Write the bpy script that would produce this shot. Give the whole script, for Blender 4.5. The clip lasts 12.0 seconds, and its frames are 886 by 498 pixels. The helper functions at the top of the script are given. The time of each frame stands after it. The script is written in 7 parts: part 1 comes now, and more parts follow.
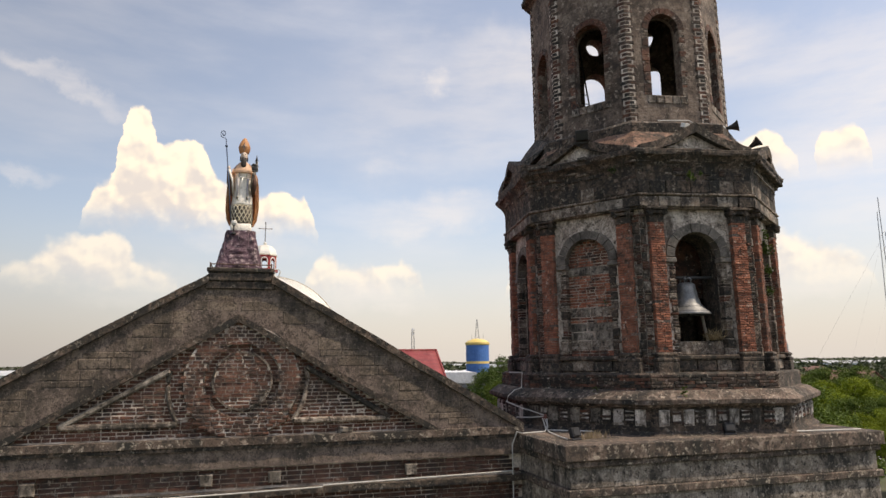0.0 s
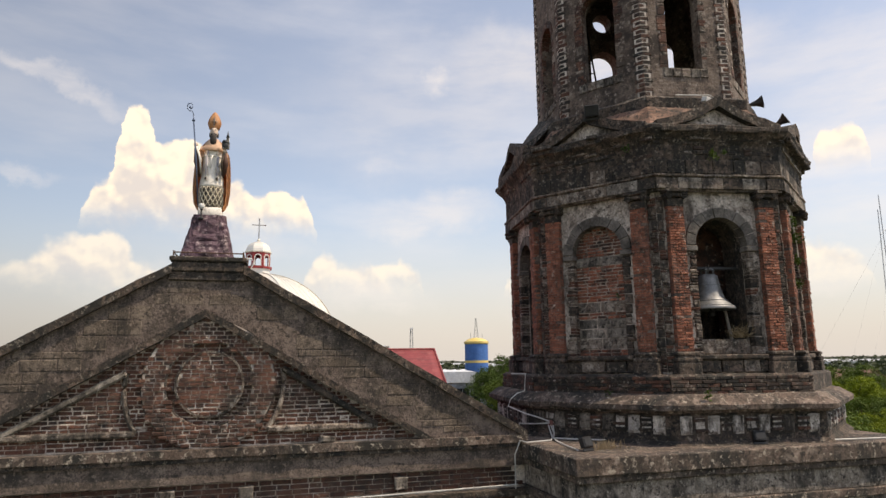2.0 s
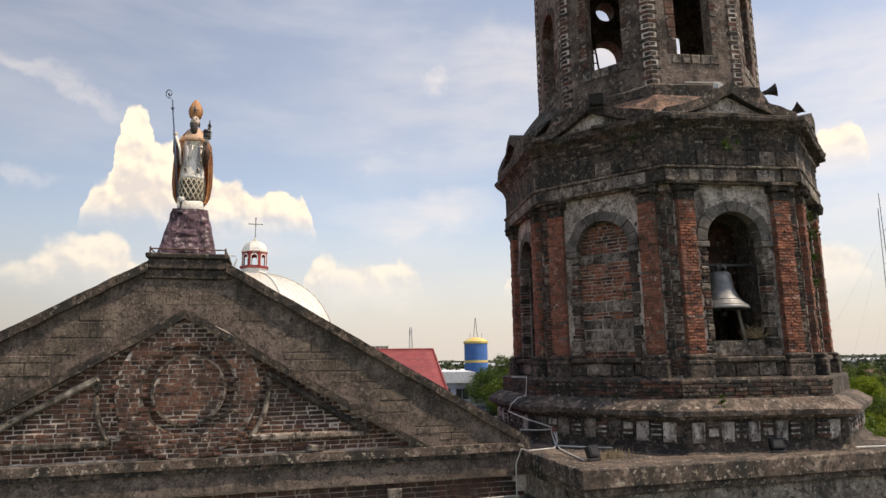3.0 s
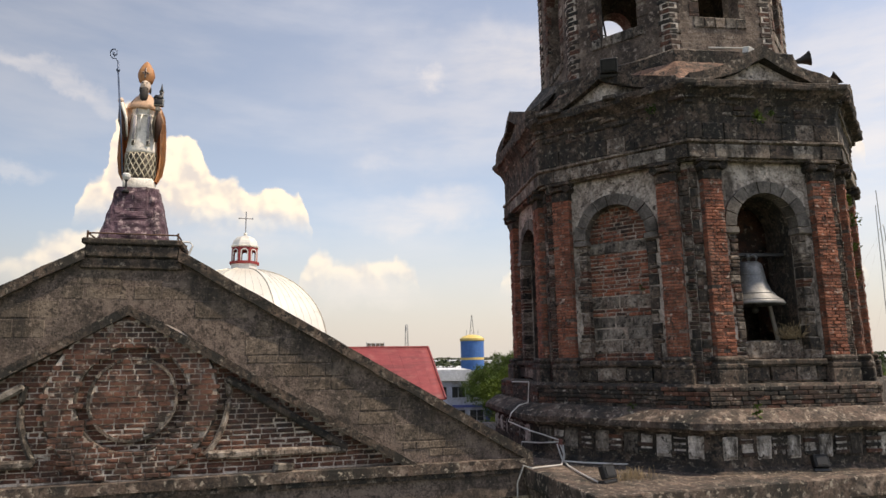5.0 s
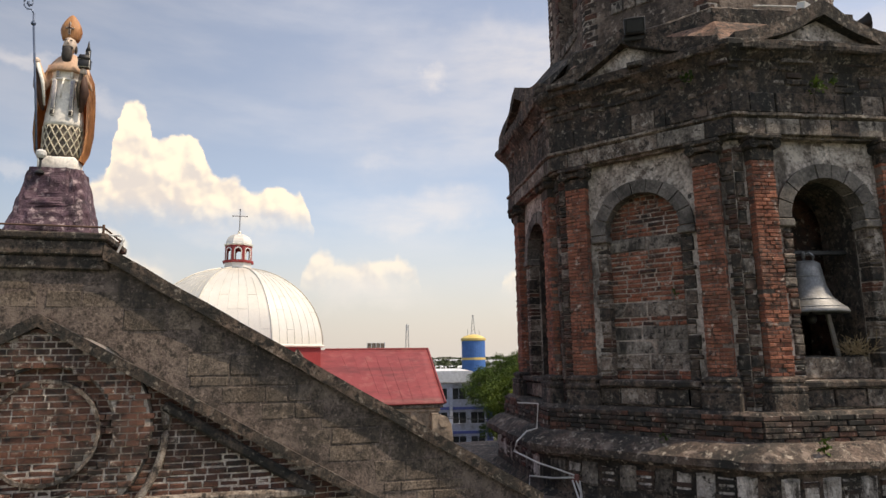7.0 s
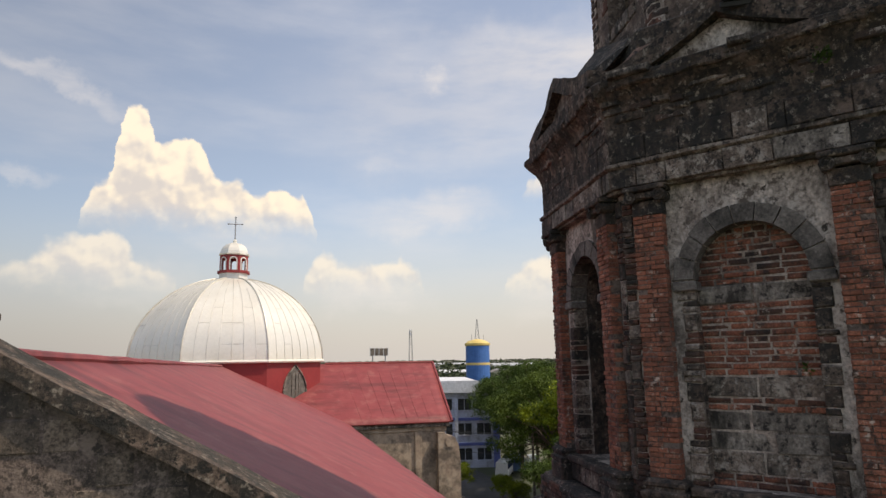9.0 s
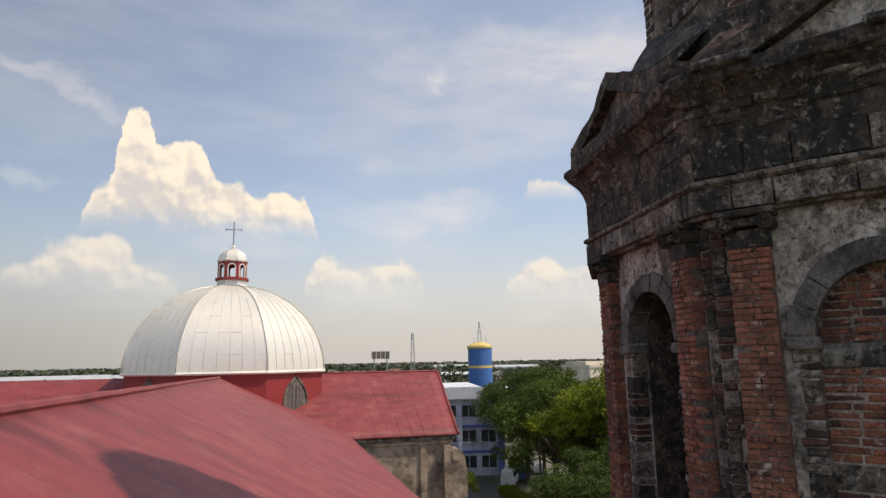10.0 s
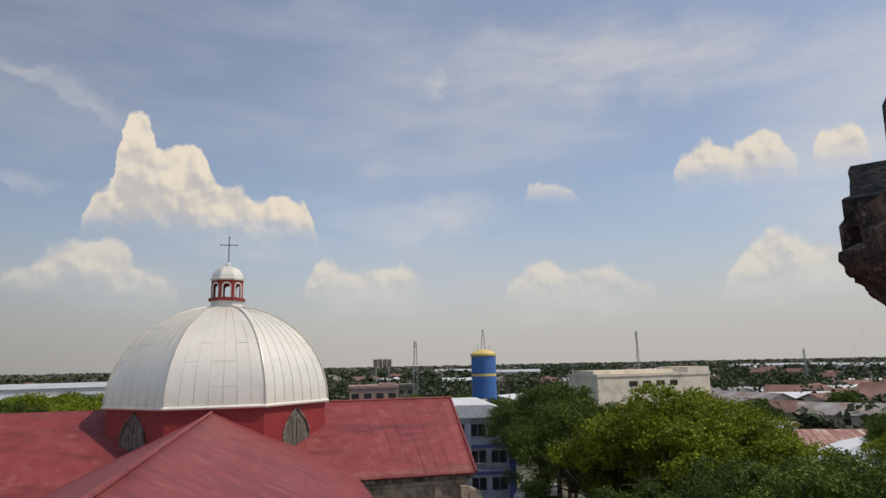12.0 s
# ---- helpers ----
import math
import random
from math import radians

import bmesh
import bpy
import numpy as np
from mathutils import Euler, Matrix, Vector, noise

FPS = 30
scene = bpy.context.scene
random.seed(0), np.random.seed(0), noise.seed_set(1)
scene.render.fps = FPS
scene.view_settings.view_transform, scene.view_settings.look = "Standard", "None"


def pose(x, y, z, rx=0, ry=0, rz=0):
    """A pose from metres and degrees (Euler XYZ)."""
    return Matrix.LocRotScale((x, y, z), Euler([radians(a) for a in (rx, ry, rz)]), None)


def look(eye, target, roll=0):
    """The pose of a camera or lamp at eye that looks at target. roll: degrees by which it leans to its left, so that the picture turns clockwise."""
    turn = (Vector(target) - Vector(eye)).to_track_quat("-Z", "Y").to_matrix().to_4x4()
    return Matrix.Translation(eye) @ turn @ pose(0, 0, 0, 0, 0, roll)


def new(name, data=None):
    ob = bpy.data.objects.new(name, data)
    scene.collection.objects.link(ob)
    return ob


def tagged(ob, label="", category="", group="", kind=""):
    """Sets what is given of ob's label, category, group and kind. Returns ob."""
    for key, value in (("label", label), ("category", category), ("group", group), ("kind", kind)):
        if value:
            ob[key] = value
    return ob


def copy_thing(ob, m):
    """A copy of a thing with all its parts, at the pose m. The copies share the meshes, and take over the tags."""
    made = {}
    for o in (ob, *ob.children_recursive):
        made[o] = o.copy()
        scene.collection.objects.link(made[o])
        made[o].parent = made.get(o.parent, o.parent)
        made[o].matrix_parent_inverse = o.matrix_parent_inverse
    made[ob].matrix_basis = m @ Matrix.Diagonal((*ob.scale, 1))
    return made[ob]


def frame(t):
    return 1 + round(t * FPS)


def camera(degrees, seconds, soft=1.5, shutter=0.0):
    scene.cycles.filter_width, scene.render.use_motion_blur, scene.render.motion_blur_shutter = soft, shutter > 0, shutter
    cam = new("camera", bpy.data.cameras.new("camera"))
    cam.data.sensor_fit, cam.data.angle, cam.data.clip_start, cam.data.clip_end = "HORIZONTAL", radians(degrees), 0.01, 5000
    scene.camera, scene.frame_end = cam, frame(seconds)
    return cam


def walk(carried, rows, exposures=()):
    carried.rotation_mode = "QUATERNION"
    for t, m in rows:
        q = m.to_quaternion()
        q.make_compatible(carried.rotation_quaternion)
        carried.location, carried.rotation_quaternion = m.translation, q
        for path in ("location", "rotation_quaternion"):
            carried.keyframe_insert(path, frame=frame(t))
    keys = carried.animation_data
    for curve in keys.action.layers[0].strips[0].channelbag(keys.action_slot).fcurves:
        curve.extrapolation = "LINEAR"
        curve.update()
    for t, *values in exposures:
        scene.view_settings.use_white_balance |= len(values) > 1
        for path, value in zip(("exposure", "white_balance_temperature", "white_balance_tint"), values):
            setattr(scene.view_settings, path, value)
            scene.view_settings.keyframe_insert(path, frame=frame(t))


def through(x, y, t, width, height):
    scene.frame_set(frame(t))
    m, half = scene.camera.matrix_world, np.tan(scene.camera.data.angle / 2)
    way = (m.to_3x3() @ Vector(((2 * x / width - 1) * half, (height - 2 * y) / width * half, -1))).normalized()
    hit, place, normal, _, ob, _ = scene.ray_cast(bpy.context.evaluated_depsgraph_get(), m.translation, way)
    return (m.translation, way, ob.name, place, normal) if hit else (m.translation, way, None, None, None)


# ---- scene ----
cam = camera(69.40, 12.0)
PATH = [
    (0, (-0.213, 0.351, 14.046), (0.306, 2.252, 14.392), -0.65),
    (0.5, (-0.095, 0.703, 14.044), (0.423, 2.604, 14.389), -0.66),
    (1, (0.021, 1.050, 14.048), (0.540, 2.951, 14.392), -0.69),
    (1.5, (0.146, 1.395, 14.046), (0.665, 3.295, 14.392), -0.71),
    (2, (0.258, 1.747, 14.072), (0.780, 3.646, 14.415), -0.72),
    (2.5, (0.349, 2.101, 14.121), (0.878, 4.000, 14.460), -0.75),
    (3, (0.508, 2.437, 14.132), (1.032, 4.336, 14.474), -0.83),
    (5, (1.009, 3.906, 14.228), (1.544, 5.804, 14.561), -0.83),
    (5.5, (1.170, 4.258, 14.280), (1.701, 6.157, 14.614), -0.83),
    (6, (1.327, 4.624, 14.324), (1.853, 6.524, 14.660), -0.81),
    (6.5, (1.462, 5.082, 14.398), (1.992, 6.982, 14.731), -0.80),
    (7, (1.614, 5.598, 14.485), (2.145, 7.498, 14.816), -0.73),
    (7.2, (1.671, 5.818, 14.541), (2.201, 7.718, 14.870), -0.73),
    (9, (2.109, 8.160, 15.453), (2.631, 10.060, 15.792), -0.94),
    (9.5, (2.168, 8.922, 15.771), (2.689, 10.822, 16.114), -0.99),
    (10, (2.218, 9.767, 16.101), (2.737, 11.667, 16.444), -1.09),
    (10.5, (2.270, 10.654, 16.418), (2.786, 12.555, 16.763), -1.30),
    (11, (2.295, 11.690, 16.840), (2.810, 13.591, 17.187), -1.25),
    (11.5, (2.316, 12.786, 17.355), (2.834, 14.686, 17.702), -1.21),
    (12, (2.306, 14.041, 17.903), (2.825, 15.940, 18.256), -1.18),
]
EXPOSURES = [(0, 0.22, 7700, 14), (2.5, 0.22, 7700, 14), (6.5, 0.2, 7700, 14), (9, 0.06, 7500, 13), (10.5, -0.08, 7200, 13), (12, -0.38, 6950, 12)]
walk(cam, [(t, look(eye, target, roll)) for t, eye, target, roll in PATH], EXPOSURES)

# ---- world and light ----
SUN_AZ, SUN_EL = -27.5, 57.0            # sun's bearing from +x towards +y, and its height
world = bpy.data.worlds.new("sky")
scene.world = world
world.use_nodes = True
sun_dir = Vector((math.cos(radians(SUN_EL)) * math.cos(radians(SUN_AZ)), math.cos(radians(SUN_EL)) * math.sin(radians(SUN_AZ)), math.sin(radians(SUN_EL))))
sun = new("sun", bpy.data.lights.new("sun", "SUN"))
sun.data.energy, sun.data.angle, sun.data.color = 3.4, radians(0.8), (1.0, 0.93, 0.82)
sun.matrix_world = look((40, -20, 60), Vector((40, -20, 60)) - sun_dir)


# heaped clouds: bearing and height of their tops, in degrees (0: none)
BIG_HEAP = [(-14.2, 0), (-13.6, 11.6), (-12.9, 13.8), (-12.2, 14.2), (-11.7, 14.4), (-11.2, 18.2), (-10.7, 19.7), (-9.9, 20.2), (-9.2, 19.5), (-8.7, 17.5), (-7.5, 17.0), (-6.6, 17.7), (-5.9, 18.1), (-5.1, 17.2), (-4.4, 15.8), (-3.6, 14.9), (-2.0, 14.6), (-0.8, 14.0), (0.4, 14.6), (1.6, 14.5), (2.4, 13.7), (3.4, 13.7), (4.0, 12.2), (4.5, 10.9), (5.1, 0)]
HIGH_HEAPS = [(21.2, 0), (21.9, 13.2), (22.7, 14.7), (23.9, 15.1), (24.8, 15.4), (26.5, 14.6), (27.3, 13.8), (27.9, 0), (34.2, 0), (34.8, 14.3), (35.6, 16.2), (36.5, 16.8), (38.0, 17.3), (39.5, 16.6), (40.5, 17.0), (41.9, 17.4), (43.0, 16.6), (44.0, 14.4), (44.5, 0), (45.0, 14.9), (45.6, 16.6), (46.7, 16.6), (48.0, 16.5), (48.8, 14.6), (49.2, 0)]
LOW_LEFT = [(-19.4, 0), (-18.2, 7.2), (-16.8, 8.2), (-15.2, 9.4), (-13.5, 10.1), (-11.5, 10.6), (-10.4, 9.6), (-9.6, 8.1), (-8.8, 8.3), (-7.4, 7.6), (-6.4, 6.9), (-5.4, 0), (2.6, 0), (3.5, 7.2), (4.3, 8.7), (5.0, 9.3), (6.2, 8.4), (7.6, 8.8), (8.6, 8.6), (9.6, 8.4), (10.7, 8.3), (11.7, 9.1), (12.7, 8.0), (13.6, 7.0), (14.6, 0)]
LOW_RIGHT = [(19.6, 0), (20.6, 6.6), (21.6, 7.8), (22.8, 8.5), (24.2, 9.3), (25.6, 8.3), (27.6, 8.1), (29.3, 7.9), (30.9, 7.1), (32.7, 6.2), (35.0, 0), (36.8, 0), (38.4, 7.0), (39.8, 8.8), (41.5, 10.0), (43.0, 9.2), (44.9, 8.9), (46.4, 7.9), (47.8, 6.8), (49.0, 0)]
# thin soft cloud: bearing, height, half width, half height, tilt, thickness
SOFT = [(52.0, 16.0, 15.0, 13.0, 0.0, 0.55), (14.1, 13.0, 10.0, 2.6, 0.0, 0.5), (-17.3, 21.7, 8.0, 1.1, -0.16, 0.4), (33.0, 25.0, 22.0, 5.0, -0.12, 0.6), (14.3, 25.5, 1.7, 1.5, 0.5, 0.6), (10.0, 18.3, 2.6, 1.6, -0.3, 0.2), (8.9, 5.8, 7.0, 2.4, 0, 0.4),
        (27.4, 4.8, 8.5, 2.2, 0, 0.4), (43.5, 6.2, 7.0, 2.3, 0, 0.4), (-11.0, 6.1, 6.5, 2.4, 0, 0.22), (-2.4, 10.4, 8.2, 1.9, 0, 0.3), (16.0, 22.0, 20.0, 9.0, 0, 0.3), (-19.4, 15.0, 4.2, 0.9, -0.1, 0.3)]


def sky_nodes():
    t = world.node_tree
    t.nodes.clear()
    n, l = t.nodes, t.links

    def math_node(op, a, b=None, c=None, clamp=False):
        k = n.new("ShaderNodeMath")
        k.operation, k.use_clamp = op, clamp
        for i, v in enumerate((a, b, c)):
            if v is None:
                continue
            if isinstance(v, (int, float)):
                k.inputs[i].default_value = v
            else:
                l.new(v, k.inputs[i])
        return k.outputs[0]

    def blend(f, a, b):
        k = n.new("ShaderNodeMix")
        k.data_type = "RGBA"
        for v, s in ((f, "Factor"), (a, "A"), (b, "B")):
            if isinstance(v, (int, float)):
                k.inputs[s].default_value = v
            elif isinstance(v, tuple):
                k.inputs[s].default_value = (*v, 1)
            else:
                l.new(v, k.inputs[s])
        return k.outputs["Result"]

    def ramp(v, a, b, lo=0.0, hi=1.0):
        k = n.new("ShaderNodeMapRange")
        k.interpolation_type = "SMOOTHSTEP"
        for i, q in enumerate((a, b, lo, hi)):
            k.inputs[i + 1].default_value = q
        l.new(v, k.inputs[0])
        return k.outputs[0]

    def fbm(vec, scale, detail=8, rough=0.6):
        k = n.new("ShaderNodeTexNoise")
        k.inputs["Scale"].default_value, k.inputs["Detail"].default_value, k.inputs["Roughness"].default_value = scale, detail, rough
        l.new(vec, k.inputs["Vector"])
        return k.outputs["Fac"]

    tc = n.new("ShaderNodeTexCoord")
    sep = n.new("ShaderNodeSeparateXYZ")
    l.new(tc.outputs["Generated"], sep.inputs[0])
    az = math_node("MULTIPLY", math_node("ARCTAN2", sep.outputs[0], sep.outputs[1]), 57.3)
    el = math_node("MULTIPLY", math_node("ARCSINE", sep.outputs[2]), 57.3)
    comb = n.new("ShaderNodeCombineXYZ")
    l.new(az, comb.inputs[0])
    l.new(el, comb.inputs[1])
    deg = comb.outputs[0]
    sky = n.new("ShaderNodeTexSky")
    sky.sky_type, sky.sun_disc = "NISHITA", False
    sky.sun_elevation, sky.sun_rotation = radians(SUN_EL), radians(90 - SUN_AZ)
    sky.air_density, sky.dust_density, sky.ozone_density = 1.0, 1.0, 2.0
    dim = n.new("ShaderNodeVectorMath")
    dim.operation = "SCALE"
    dim.inputs["Scale"].default_value = 0.165
    l.new(sky.outputs[0], dim.inputs[0])
    # thin veil of high cloud, in long streaks
    tilt = n.new("ShaderNodeMapping")
    tilt.inputs["Rotation"].default_value = (0, 0, radians(12))
    tilt.inputs["Scale"].default_value = (0.022, 0.085, 1)
    l.new(deg, tilt.inputs[0])
    veil = math_node("MULTIPLY_ADD", ramp(fbm(tilt.outputs[0], 1.6, 9, 0.55), 0.42, 0.72), VEIL, VEIL0)
    col = blend(veil, dim.outputs[0], HAZE_HI)
    # haze towards the horizon
    side = ramp(az, -30.0, 22.0)
    col = blend(ramp(el, 15.0, -1.0, 0.0, 0.93), col, blend(side, HAZE_FAR, HAZE_LO))
    # the sky is deeper on the side away from the sun
    deep = n.new("ShaderNodeVectorMath")
    deep.operation = "SCALE"
    l.new(col, deep.inputs[0])
    l.new(ramp(math_node("ABSOLUTE", math_node("ADD", az, 45.0)), 12.0, 55.0, 0.76, 1.0), deep.inputs["Scale"])
    col = deep.outputs[0]
    # bend the sky's coordinates by noise, so that the heaps get lumpy edges
    def bent(scale, amount, detail):
        k = n.new("ShaderNodeTexNoise")
        k.inputs["Scale"].default_value, k.inputs["Detail"].default_value, k.inputs["Roughness"].default_value = scale, detail, 0.6
        l.new(deg, k.inputs["Vector"])
        m = n.new("ShaderNodeVectorMath")
        m.operation = "MULTIPLY_ADD"
        l.new(k.outputs["Color"], m.inputs[0])
        m.inputs[1].default_value = (amount, amount, 0)
        m.inputs[2].default_value = (-amount / 2, -amount / 2, 0)
        s = n.new("ShaderNodeVectorMath")
        l.new(deg, s.inputs[0])
        l.new(m.outputs[0], s.inputs[1])
        return s.outputs[0]

    def spot(vec, a, e, rx, ry, tilted=0.0):
        sub = n.new("ShaderNodeVectorMath")
        sub.operation = "SUBTRACT"
        l.new(vec, sub.inputs[0])
        sub.inputs[1].default_value = (a, e, 0)
        mp = n.new("ShaderNodeMapping")
        mp.vector_type = "TEXTURE"
        mp.inputs["Rotation"].default_value = (0, 0, tilted)
        mp.inputs["Scale"].default_value = (rx, ry, 1)
        l.new(sub.outputs[0], mp.inputs[0])
        ln = n.new("ShaderNodeVectorMath")
        ln.operation = "LENGTH"
        l.new(mp.outputs[0], ln.inputs[0])
        return math_node("SUBTRACT", 1.0, ln.outputs["Value"])

    wide = bent(0.16, 7.0, 6)
    streak = ramp(fbm(tilt.outputs[0], 5.0, 8, 0.6), 0.28, 0.66, 0.35, 1.0)
    for a, e, rx, ry, tl, k in SOFT:
        col = blend(math_node("MULTIPLY", math_node("MULTIPLY", ramp(spot(wide, a, e, rx, ry, tl), 0.0, 0.85), streak), k), col, (0.82, 0.82, 0.845))
    # heaped clouds: lumpy tops, soft level undersides
    near = bent(0.6, 0.9, 5)
    ns = n.new("ShaderNodeSeparateXYZ")
    l.new(near, ns.inputs[0])
    place_ = math_node("MULTIPLY_ADD", ns.outputs[0], 1 / 80, 25 / 80)

    def billow(vec):
        """Rounded lumps of three sizes: 1 at a lump's middle, towards 0 in the creases."""
        total = None
        for size, share in ((0.30, 0.58), (0.72, 0.30), (1.7, 0.12)):
            v = n.new("ShaderNodeTexVoronoi")
            v.feature, v.voronoi_dimensions = "SMOOTH_F1", "2D"
            v.inputs["Scale"].default_value, v.inputs["Smoothness"].default_value = size, 0.9
            l.new(vec, v.inputs["Vector"])
            total = math_node("MULTIPLY_ADD", v.outputs["Distance"], -share * 1.3, share if total is None else math_node("ADD", total, share))
        return total

    shift = n.new("ShaderNodeVectorMath")
    shift.inputs[1].default_value = (0.35, 0.5, 0)
    l.new(near, shift.inputs[0])
    lump = billow(near)
    slope = math_node("SUBTRACT", lump, billow(shift.outputs[0]))
    mottle = fbm(deg, 0.35, 6, 0.6)
    for heap, base, soft, thin in ((LOW_LEFT, 7.0, 1.0, 0.66), (LOW_RIGHT, 6.6, 1.0, 0.66), (HIGH_HEAPS, 15.3, 0.6, 0.9), (BIG_HEAP, 12.1, 0.5, 1.0)):
        heap = [(14.3 + (az0 - 14.3) * GROWN, top * GROWN) for az0, top in heap]
        cr = n.new("ShaderNodeValToRGB")
        el_ = cr.color_ramp.elements
        while len(el_) < len(heap):
            el_.new(0.5)
        for k, (az0, top) in enumerate(heap):
            el_[k].position = (az0 + 25) / 80
        for k, (az0, top) in enumerate(heap):
            v = top / 30
            el_[k].color = (v, v, v, 1)
        l.new(place_, cr.inputs[0])
        under = math_node("SUBTRACT", math_node("MULTIPLY", cr.outputs[0], 30.0), ns.outputs[1])
        under = math_node("ADD", under, math_node("MULTIPLY_ADD", lump, 1.7, -0.85))
        dens = math_node("MULTIPLY", math_node("MULTIPLY", ramp(under, 0.0, soft), ramp(math_node("MULTIPLY_ADD", mottle, 2.4, ns.outputs[1]), base - 0.6, base + 2.6)), thin)
        shade = math_node("MULTIPLY_ADD", slope, 1.2, math_node("MULTIPLY_ADD", lump, 0.35, math_node("MULTIPLY_ADD", under, -0.075, math_node("MULTIPLY_ADD", mottle, 0.5, 0.2))))
        light = ramp(shade, 0.0, 0.72)
        col = blend(dens, col, blend(light, (0.66, 0.66, 0.68), (0.99, 0.925, 0.80)))
    bg = n.new("ShaderNodeBackground")
    bg.inputs[1].default_value = 1.0
    l.new(col, bg.inputs[0])
    out = n.new("ShaderNodeOutputWorld")
    l.new(bg.outputs[0], out.inputs[0])


GROWN = 1.045                             # the heaps drift; they stand here as in the middle of the walk
VEIL, VEIL0 = 0.24, 0.17
HAZE_HI, HAZE_LO, HAZE_FAR = (0.82, 0.86, 0.94), (0.60, 0.60, 0.605), (0.50, 0.51, 0.53)
sky_nodes()


# ---- materials ----
def material(name, colors, scale=3.0, rough=0.9, metal=0.0, bump=0.3, fine=40.0, stain=None, stain_scale=0.7, stain_amount=0.5, jitter=0.0, stretch=(1, 1, 1), coords="Object", stain_stretch=(1, 1, 1), patch=None, grit=0.2, courses=None, specks=()):
    """colors: two or three base colours blended by noise; stain: a colour in blotches; jitter: brightness change from piece to piece; patch: (colour, scale, amount) of pale flakes; grit: strength of the fine grain; courses: (height, colour) of broken level joints; specks: (colour, scale, amount, edge) of sharp-edged pits and flakes."""
    m = bpy.data.materials.new(name)
    m.use_nodes = True
    t = m.node_tree
    n, l = t.nodes, t.links
    p = n["Principled BSDF"]
    p.inputs["Roughness"].default_value, p.inputs["Metallic"].default_value = rough, metal
    tc = n.new("ShaderNodeTexCoord")
    mp = n.new("ShaderNodeMapping")
    mp.inputs["Scale"].default_value = stretch
    if coords == "World":
        l.new(n.new("ShaderNodeNewGeometry").outputs["Position"], mp.inputs[0])
    else:
        l.new(tc.outputs[coords], mp.inputs[0])
    vec = mp.outputs[0]
    info = n.new("ShaderNodeObjectInfo")
    if jitter and coords != "World":
        shift = n.new("ShaderNodeVectorMath")
        shift.operation = "SCALE"
        shift.inputs[0].default_value = (37.0, 21.0, 53.0)
        l.new(info.outputs["Random"], shift.inputs["Scale"])
        add = n.new("ShaderNodeVectorMath")
        l.new(vec, add.inputs[0])
        l.new(shift.outputs[0], add.inputs[1])
        vec = add.outputs[0]
    big = n.new("ShaderNodeTexNoise")
    big.inputs["Scale"].default_value, big.inputs["Detail"].default_value, big.inputs["Roughness"].default_value = scale, 6, 0.65
    l.new(vec, big.inputs["Vector"])
    ramp = n.new("ShaderNodeValToRGB")
    e = ramp.color_ramp.elements
    e[0].position, e[1].position = 0.32, 0.68
    e[0].color, e[1].color = (*colors[0], 1), (*colors[-1], 1)
    if len(colors) == 3:
        k = e.new(0.5)
        k.color = (*colors[1], 1)
    l.new(big.outputs["Fac"], ramp.inputs[0])
    col = ramp.outputs[0]
    grain = n.new("ShaderNodeTexNoise")
    grain.inputs["Scale"].default_value, grain.inputs["Detail"].default_value, grain.inputs["Roughness"].default_value = fine, 5, 0.65
    l.new(vec, grain.inputs["Vector"])
    g = n.new("ShaderNodeMapRange")
    g.inputs[1].default_value, g.inputs[2].default_value, g.inputs[3].default_value, g.inputs[4].default_value = 0.3, 0.7, 1 - grit, 1 + grit * 1.1
    l.new(grain.outputs["Fac"], g.inputs[0])
    mul = n.new("ShaderNodeVectorMath")
    mul.operation = "SCALE"
    l.new(col, mul.inputs[0])
    l.new(g.outputs[0], mul.inputs["Scale"])
    col = mul.outputs[0]

    def layer(col, color, scale, amount, stretched=(1, 1, 1), edge=0.08):
        smp = n.new("ShaderNodeMapping")
        smp.inputs["Scale"].default_value = stretched
        smp.inputs["Location"].default_value = (scale * 3.1, 7.7, color[0] * 40)
        l.new(vec, smp.inputs[0])
        s = n.new("ShaderNodeTexNoise")
        s.inputs["Scale"].default_value, s.inputs["Detail"].default_value, s.inputs["Roughness"].default_value = scale, 9, 0.72
        l.new(smp.outputs[0], s.inputs["Vector"])
        sr = n.new("ShaderNodeMapRange")
        c = 0.62 - 0.24 * amount
        sr.inputs[1].default_value, sr.inputs[2].default_value = c - edge, c + edge
        l.new(s.outputs["Fac"], sr.inputs[0])
        mix = n.new("ShaderNodeMix")
        mix.data_type = "RGBA"
        l.new(sr.outputs[0], mix.inputs["Factor"])
        l.new(col, mix.inputs["A"])
        mix.inputs["B"].default_value = (*color, 1)
        return mix.outputs["Result"]

    if courses:
        sp = n.new("ShaderNodeSeparateXYZ")
        l.new(vec, sp.inputs[0])
        q = n.new("ShaderNodeMath")
        q.operation = "MULTIPLY_ADD"
        q.inputs[1].default_value = 0.35
        l.new(big.outputs["Fac"], q.inputs[0])
        q2 = n.new("ShaderNodeMath")
        q2.operation = "DIVIDE"
        q2.inputs[1].default_value = courses[0]
        l.new(sp.outputs[2], q2.inputs[0])
        l.new(q2.outputs[0], q.inputs[2])
        fr = n.new("ShaderNodeMath")
        fr.operation = "FRACT"
        l.new(q.outputs[0], fr.inputs[0])
        jr = n.new("ShaderNodeMapRange")
        jr.inputs[1].default_value, jr.inputs[2].default_value = 0.72, 0.86
        l.new(fr.outputs[0], jr.inputs[0])
        gap = n.new("ShaderNodeMath")
        gap.operation = "MULTIPLY"
        l.new(jr.outputs[0], gap.inputs[0])
        br = n.new("ShaderNodeMapRange")
